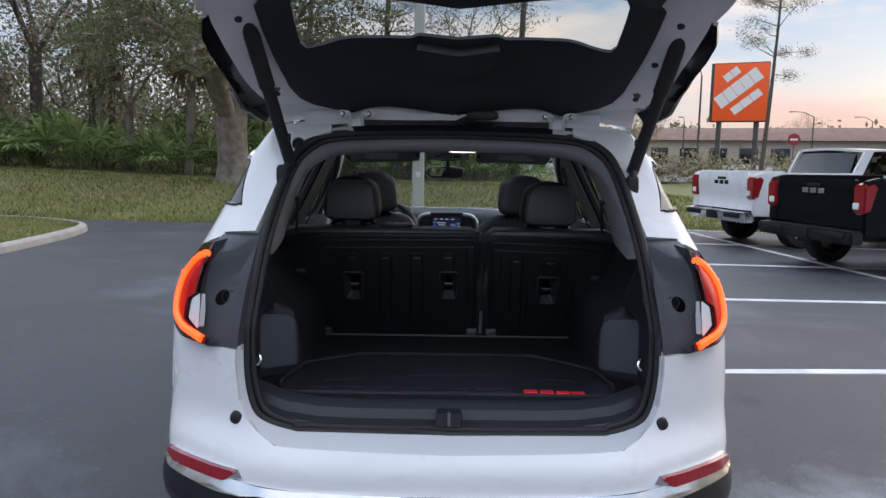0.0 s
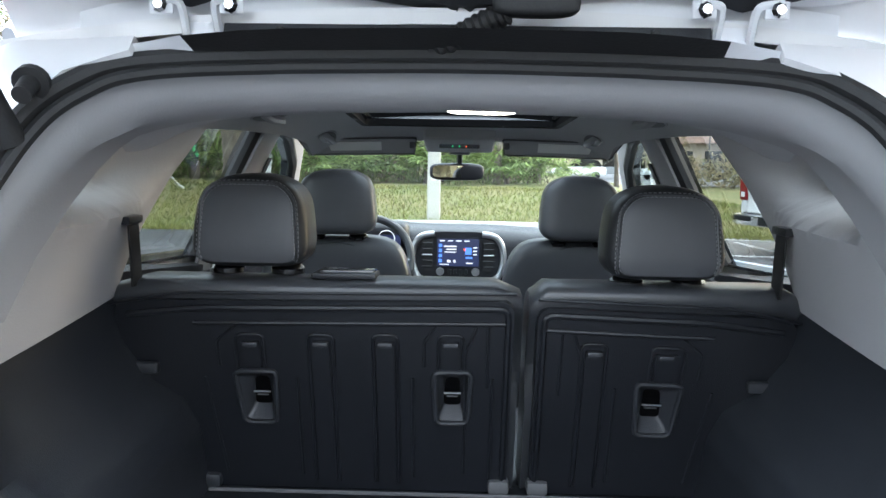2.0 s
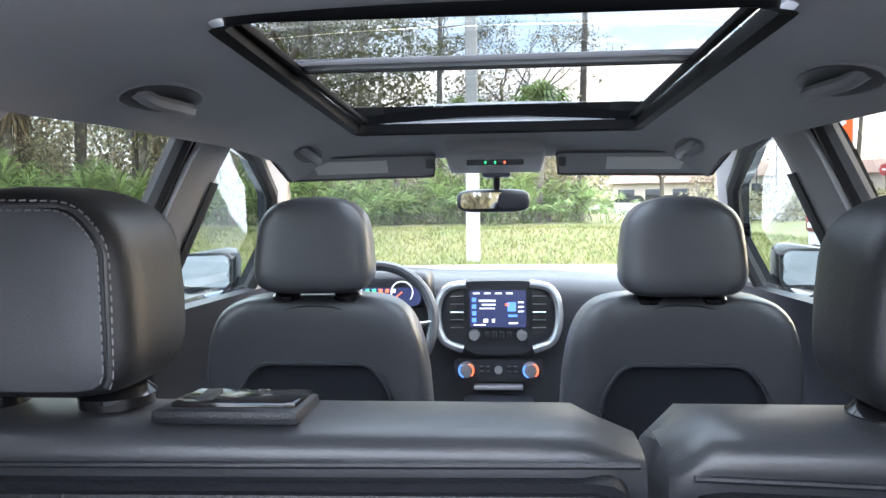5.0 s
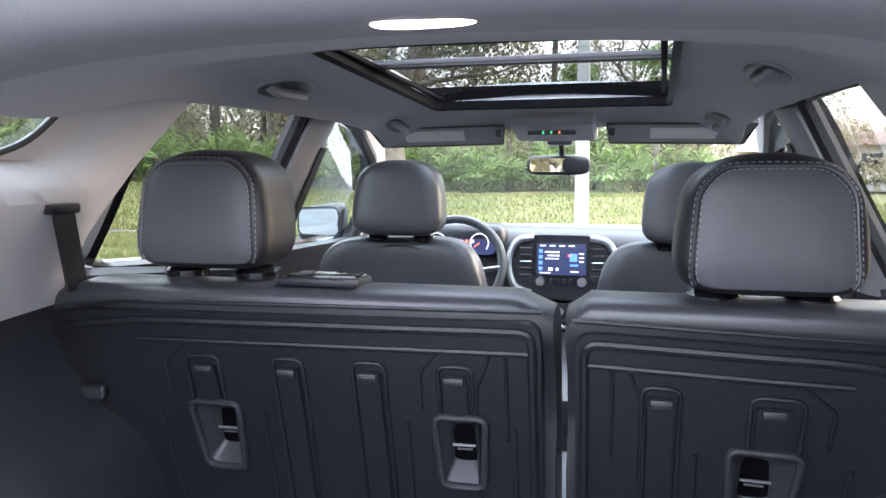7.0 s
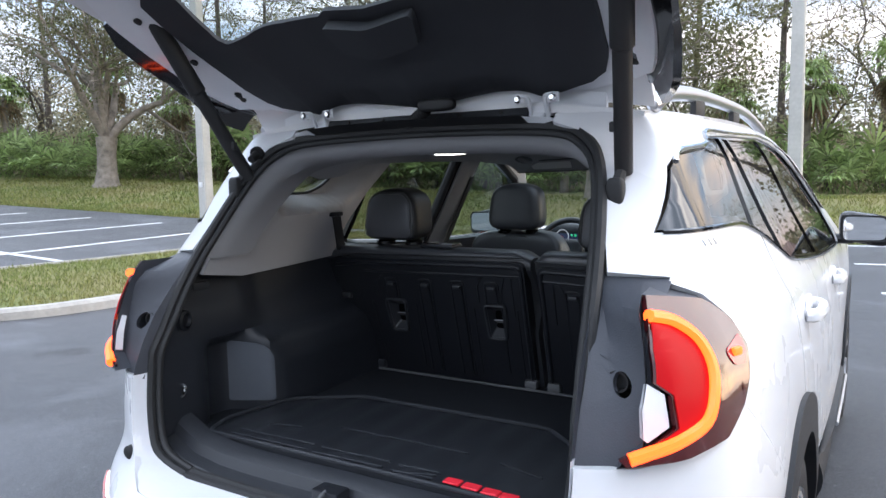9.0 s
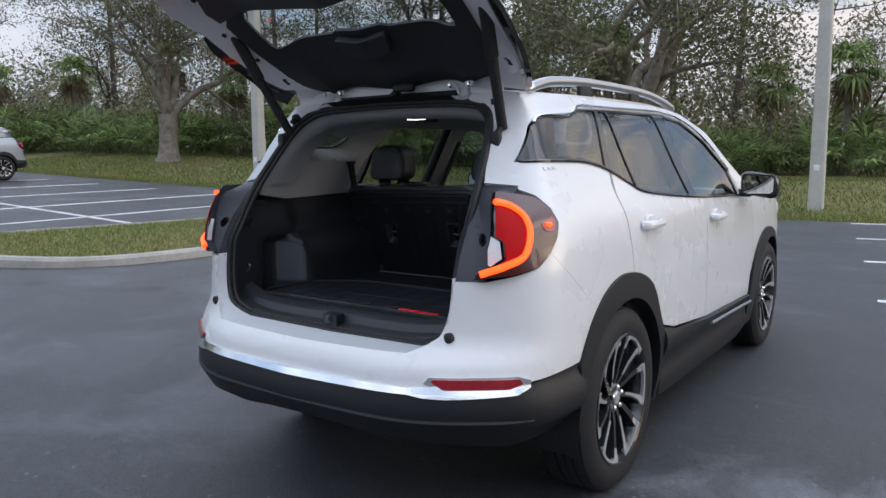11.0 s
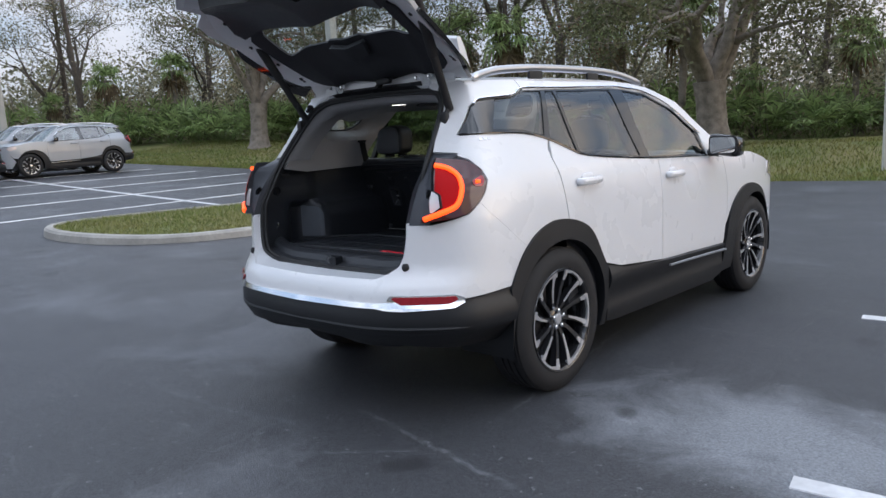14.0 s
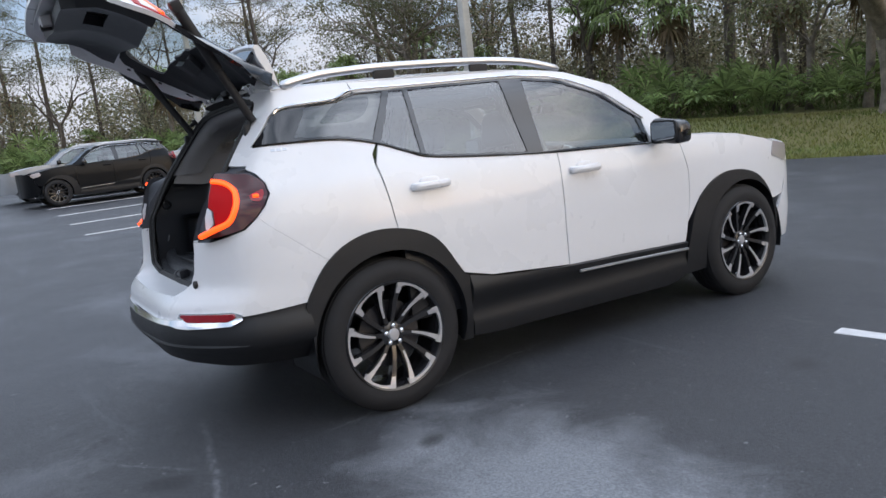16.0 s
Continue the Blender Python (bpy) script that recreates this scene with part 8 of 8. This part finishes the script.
def pickup(label, paint, bumper, x, y, rz):
    ob = thing("pickup_truck", label, "truck", pose(x, y, ground_h(x, y), 0, 0, rz), "pickup trucks")
    H = .98
    for s in (-1, 1):
        arch = [(.0 + .46 * math.cos(a), .42 + .46 * math.sin(a)) for a in np.linspace(math.pi, 0, 11)]
        part("bed_side", prism(NB(), [(-1.08, .62), (-1.10, 1.38), (-.9, 1.43), (1.05, 1.43), (1.05, .55), (.52, .55)] + list(reversed(arch)) + [(-.52, .60)], s * H, s * (H - .10)), paint, ob, "painted bed side")
        bm = NB()
        prism(bm, [(-1.13, .93), (-1.14, 1.33), (-.98, 1.37), (-.90, 1.30), (-1.00, .95)], s * (H - .20), s * (H + .012), .025)
        tl = part("tail_lamp", bm, M_REDOFF, ob, "unlit red tail lamp")
        bm = NB()
        box(bm, (s * (H - .12), -1.145, 1.04), (.10, .02, .09), .01)
        part("reverse_lamp", bm, M_PLATE, tl)
        part("cab_side", prism(NB(), [(1.07, .45), (1.07, 1.36), (1.25, 1.38), (3.1, 1.33), (3.15, .45)], s * H, s * (H - .12)), paint, ob, "painted cab side")
        part("side_window", prism(NB(), [(1.22, 1.40), (1.42, 1.84), (2.30, 1.86), (2.75, 1.66), (3.05, 1.38)], s * (H - .10), s * (H - .14), .0), M_GLASSP, ob, "dark tinted side glass")
        for (ya, yb) in ((1.16, 1.44), (2.05, 2.12)):
            part("pillar", prism(NB(), [(ya - .08, 1.37), (ya + .16, 1.37), (yb + .12, 1.86), (yb - .10, 1.86)], s * (H - .085), s * (H - .13), .01), paint, ob, "painted cab pillar")
        part("fender", prism(NB(), [(3.16, .6), (3.16, 1.32), (4.55, 1.22), (4.75, 1.0), (4.75, .6), (4.28, .55), (4.15, .82), (3.75, .92), (3.4, .8), (3.3, .55)], s * H, s * (H - .14)), paint, ob, "painted front fender")
        part("running_board", prism(NB(), [(1.1, .34), (3.1, .34), (3.1, .42), (1.1, .42)], s * (H + .02), s * (H - .16)), M_CLAD, ob, "black running board")
    bm = panel(NB(), rounded([(-.77, .72), (.77, .72), (.77, 1.41), (-.77, 1.41)], .03), lambda u, z: Vector((u, -1.10 + .02 * math.sin((z - .7) * 9), z)), .06, step=.1, outward=(0, -1, 0))
    part("tail_gate", bm, paint, ob, "painted tail gate")
    for dx in (-.16, 0, .16):
        bm = NB()
        box(bm, (dx, -1.115, 1.22), (.12, .02, .075), .008)
        part("badge", bm, M_CLAD if paint is M_WHITE else M_SILVERTRIM, ob, "badge shape on the tail gate")
    bm = NB()
    box(bm, (0, -1.115, 1.30), (.26, .02, .05), .01)
    part("gate_handle", bm, M_CLAD, ob)
    for s in (-1, 1):
        bm = NB()
        box(bm, (s * .86, -1.08, .82), (.17, .06, .20), .02)
        part("corner_panel", bm, paint, ob, "painted bed corner")
        bm = NB()
        box(bm, (s * .62, -1.30, .62), (.46, .03, .09), .02)
        part("bumper_step", bm, M_CLAD, ob, "black corner step")
    part("rear_bumper", prism(NB(), [(-1.28, .50), (-1.30, .68), (-1.08, .70), (-1.05, .50)], -H, H, .03), bumper, ob, "rear step bumper")
    bm = NB()
    box(bm, (0, -1.302, .60), (.32, .01, .15), .005)
    part("plate", bm, M_CLAD, ob)
    bm = NB()
    box(bm, (0, 0, .88), (1.62, 2.1, .08), .01)
    part("bed_floor", bm, M_CLAD, ob)
    part("cab_back", prism(NB(), [(1.06, .6), (1.06, 1.36), (1.12, 1.36), (1.12, .6)], -H + .1, H - .1), paint, ob)
    bm = panel(NB(), [(-.80, 0), (.80, 0), (.70, 1), (-.70, 1)], lambda u, v: Vector((u, 1.10 + .22 * v, 1.37 + .45 * v)), .01, step=.3, outward=(0, -1, 0))
    part("rear_window", bm, M_GLASSP, ob, "dark tinted rear window")
    bm = panel(NB(), rounded([(-.80, 1.28), (.80, 1.28), (.78, 2.45), (-.78, 2.45)], .08), lambda u, v: Vector((u, v, 1.88 + .04 * (1 - (u / .8) ** 2) - .05 * max(0, (v - 2.2)) * 2)), .05, step=.2, outward=(0, 0, 1))
    part("roof", bm, paint, ob, "painted roof")
    bm = panel(NB(), [(-.74, 0), (.74, 0), (.82, 1), (-.82, 1)], lambda u, v: Vector((u, 2.42 + .75 * v, 1.86 - .50 * v)), .01, step=.3, outward=(0, 1, 1))
    part("windscreen", bm, M_GLASS, ob, "windscreen")
    part("hood", prism(NB(), [(3.1, 1.2), (3.1, 1.36), (4.5, 1.27), (4.72, 1.15), (4.72, .55), (4.5, .5)], -H + .12, H - .12, .04), paint, ob, "painted hood")
    bm = NB()
    box(bm, (0, 1.9, .62), (1.5, 5.4, .22), .04)
    part("chassis", bm, M_CLAD, ob, "black chassis")
    bm = NB()
    box(bm, (0, 2.0, 1.05), (1.55, 1.5, .6), .1)
    part("cabin", bm, M_CABIN, ob)
    for wx, wy in ((H - .13, 0), (-H + .13, 0), (H - .13, 3.75), (-H + .13, 3.75)):
        wp = new("wheel")
        wp.parent = ob
        wp.matrix_basis = pose(wx, wy, .42, 0, 0, 0 if wx > 0 else 180)
        part("tyre", lathe(NB(), [(.26, -.12), (.38, -.135), (.415, -.10), (.42, 0), (.415, .10), (.38, .135), (.26, .12)], 36, None, True), M_TYRE, wp, "black truck tyre")
        part("rim", lathe(NB(), [(.265, .11), (.24, .10), (.2, .05), (.08, .06), (.001, .065)], 28), M_RIMBLACK, wp, "dark rim")
        for k in range(6):
            a = 2 * math.pi * k / 6
            part("spoke", tube(NB(), [(.07, .05 * math.cos(a), .05 * math.sin(a)), (.10, .25 * math.cos(a), .25 * math.sin(a))], [.03, .025], 6), M_ALLOY, wp, "bright spoke")
    return ob


pickup("black pickup truck with chrome trim parked at an angle", M_BLACKCAR, M_CLAD, 6.6, 9.35, -76)
pickup("white pickup truck parked beside a black one", M_WHITE, M_CHROME, 6.5, 12.7, -76)

# ---- far side of the road ----
M_ORANGE = material("orange_sign_face", (0.80, 0.10, 0.015), 0.5, vary=.05, emit=(.80, .10, .015), estr=.12)
M_SIGNWHITE = material("white_sign_shape", (0.8, 0.78, 0.74), 0.5)
M_STEEL = material("dark_steel_post", (0.07, 0.065, 0.06), 0.6, vary=.2)
sg = thing("store_sign", "orange square store sign with slanted white shapes on two posts", "sign", pose(21.8, 53.0, 0, 0, 0, -28))
bm = NB()
box(bm, (0, 0, 6.45), (4.0, .7, 4.3), .05)
part("cabinet", bm, M_STEEL, sg, "dark sign cabinet")
bm = NB()
box(bm, (0.1, -.36, 6.45), (3.75, .04, 4.15), .02)
part("face", bm, M_ORANGE, sg, "orange sign face")
for cx_, cz_, L, hgt in ((-.55, 7.75, 1.2, .5), (-.05, 6.75, 3.6, .85), (.55, 5.75, 2.4, .5)):
    k = max(2, int(L / .65))
    for i in range(k):
        u = (i - (k - 1) / 2) * L / k
        bm = NB()
        box(bm, (cx_ + u * .78, -.40, cz_ + u * .62), (L / k * .95, .03, hgt * 1.15), .02, 1, rot(0, -38, 0))
        part("white_shape", bm, M_SIGNWHITE, sg, "white slanted shape in place of a letter")
for xx in (-1.3, 1.3):
    bm = NB()
    box(bm, (xx, 0, 2.15), (.36, .36, 4.4), .03)
    part("post", bm, M_STEEL, sg, "dark square post")

M_WALLB = material("beige_store_wall", (0.45, 0.38, 0.31), 0.9, color2=(0.36, 0.30, 0.25), vscale=.3, bump=.2, bscale=8)
M_ROOFT = material("brown_roof", (0.26, 0.16, 0.12), 0.85, color2=(0.18, 0.12, 0.10), vscale=1, bump=.4, bscale=6)


def store(x, y, rz, w, d, h, label):
    ob = thing("store_building", label, "building", pose(x, y, 0, 0, 0, rz), "far buildings")
    bm = NB()
    box(bm, (0, 0, h / 2), (w, d, h), .05)
    part("wall", bm, M_WALLB, ob, "beige rendered walls")
    bm = NB()
    prism(bm, [(-d / 2 - .8, h), (-d / 2 + 2, h + 1.8), (d / 2 - 2, h + 1.8), (d / 2 + .8, h)], -w / 2 - .6, w / 2 + .6, .05)
    part("roof", bm, M_ROOFT, ob, "brown sloped roof")
    k = int(w / 4)
    for i in range(k):
        bm = NB()
        box(bm, (-w / 2 + 2 + i * 4, -d / 2 - .03, h * .45), (2.4, .12, h * .6), .03)
        wd = part("window", bm, M_GLOSSBLACK, ob, "dark shop window")
    return ob


store(48, 105, -25, 34, 14, 4.2, "low beige store with brown roof far off")
store(92, 128, -30, 40, 16, 5.0, "low beige store with brown roof far off")
store(26, 118, -15, 16, 10, 3.6, "small beige building with brown roof far off")
far_road = grid_sheet([x * 6.0 for x in range(0, 30)], [46, 52, 58, 66, 80, 100], lambda x, y: .0, 0, lambda x, y: (x - 6 + (y - 46) * .3, y))
tagged(finish(far_road, "road", M_ASPHALT), "grey road and lot beyond the lawn", "road", kind="structure")
for i, (x, y, rz, p) in enumerate([(9.5, 60, 80, M_WHITE), (13.5, 66, 80, M_GREYCAR), (17.5, 63, 95, M_WHITE), (24, 72, 90, M_SILVERCAR), (31, 74, 85, M_WHITE), (29, 62, 90, M_WHITE)]):
    ob = thing("far_car", "pale parked car far off across the road", "car", pose(x, y, 0, 0, 0, rz), "far cars")
    bm = NB()
    prism(bm, [(-2.2, .35), (-2.25, .95), (-1.9, 1.05), (1.0, 1.0), (2.1, .85), (2.25, .4)], -.9, .9, .08)
    part("body", bm, p, ob, "painted body")
    bm = NB()
    prism(bm, [(-1.95, 1.0), (-1.5, 1.6), (.2, 1.62), (1.0, 1.0)], -.75, .75, .08)
    part("glasshouse", bm, M_GLOSSBLACK, ob, "dark windows")
    for wy in (-1.4, 1.4):
        for wx in (-.8, .8):
            part("wheel", lathe(NB(), [(.001, -.11), (.33, -.11), (.33, .11), (.001, .11)], 18, Matrix.Translation((wx, wy, .33))), M_TYRE, ob)


def street_lamp(x, y, h, arm=1.6):
    ob = thing("street_lamp", "thin grey street lamp far off", "street lamp", pose(x, y, 0), "street lamps")
    part("post", tube(NB(), [(0, 0, -.1), (0, 0, h)], [.11, .06], 8), M_STEEL, ob)
    part("arm", tube(NB(), [(0, 0, h), (-arm * .5, 0, h + .5), (-arm, 0, h + .55)], .04, 6), M_STEEL, ob)
    bm = NB()
    box(bm, (-arm - .2, 0, h + .52), (.5, .2, .1), .03)
    part("lamp_head", bm, M_STEEL, ob)


street_lamp(18.6, 52, 7.5, .3)
street_lamp(42, 82, 6.5, 2.4)
street_lamp(26, 78, 5.5, .2)
street_lamp(58, 98, 7, 2.0)
ss = thing("stop_sign", "red octagonal road sign on a thin post far off", "road sign", pose(23.0, 46.5, 0, 0, 0, -26))
part("post", tube(NB(), [(0, 0, -.1), (0, 0, 3.3)], .035, 6), M_STEEL, ss)
part("plate", lathe(NB(), [(.001, -.01), (.40, -.01), (.40, .01), (.001, .01)], 8, Matrix.Translation((0, -.05, 2.9)) @ rot(0, 0, 90).to_4x4()), M_REFLECTOR, ss, "red octagonal plate")
bm = NB()
box(bm, (0, -.075, 2.9), (.46, .012, .12), .003, 1)
part("lettering_bar", bm, M_SIGNWHITE, ss, "white bar in place of lettering")
# trees on the right
stand_copy(p1, 17.2, 38, 30, .85)
for x, y, s_, o in ((7.2, 34, .62, o2), (10.5, 40, .55, o3), (-.8, 30, .7, o2), (1.8, 29, .5, o3), (60, 120, .8, o1), (75, 118, .7, o2), (38, 130, .9, o1), (110, 140, 1.0, o2), (20, 135, .9, o3), (8, 125, 1.0, o1)):
    stand_copy(o, x, y, x * 37 % 360, s_)
cs, rs = [], []
for i in range(420):
    x = rnd.uniform(-40, 160)
    y = 150 + rnd.uniform(0, 25)
    cs.append((x, y, rnd.uniform(0, 7)))
    rs.append(rnd.uniform(2, 4))
for i in range(520):
    a = rnd.uniform(-.6, 2.15)
    r = rnd.uniform(50, 64)
    cs.append((20 + r * math.cos(a - 1.57), r * math.sin(a - 1.57), rnd.uniform(0, 11)))
    rs.append(rnd.uniform(2, 4))
tagged(leaf_cloud("far_tree_line", cs, rs, 30, 1.3, M_BRUSH, None, rnd), "distant hazy green tree line", "tree line", kind="stuff")
cs, rs = [], []
for i in range(60):
    x, y = rnd.uniform(12, 24), rnd.uniform(42, 48)
    cs.append((x, y, rnd.uniform(.2, 1.6)))
    rs.append(rnd.uniform(.6, 1.1))
tagged(leaf_cloud("roadside_shrubs", cs, rs, 60, .25, M_BRUSH, None, rnd), "green and brown roadside shrubs", "shrubs", kind="stuff")

# trees and pines on the far side of the road to the right, which the glass and paint reflect
for i in range(4, 16):
    a = radians(-20 - 9.5 * i)
    r = rnd.uniform(34, 52)
    stand_copy((p1, o2, p2, o1)[i % 4], 2 + r * math.sin(-a), r * math.cos(a), rnd.uniform(0, 360), rnd.uniform(.6, .95))
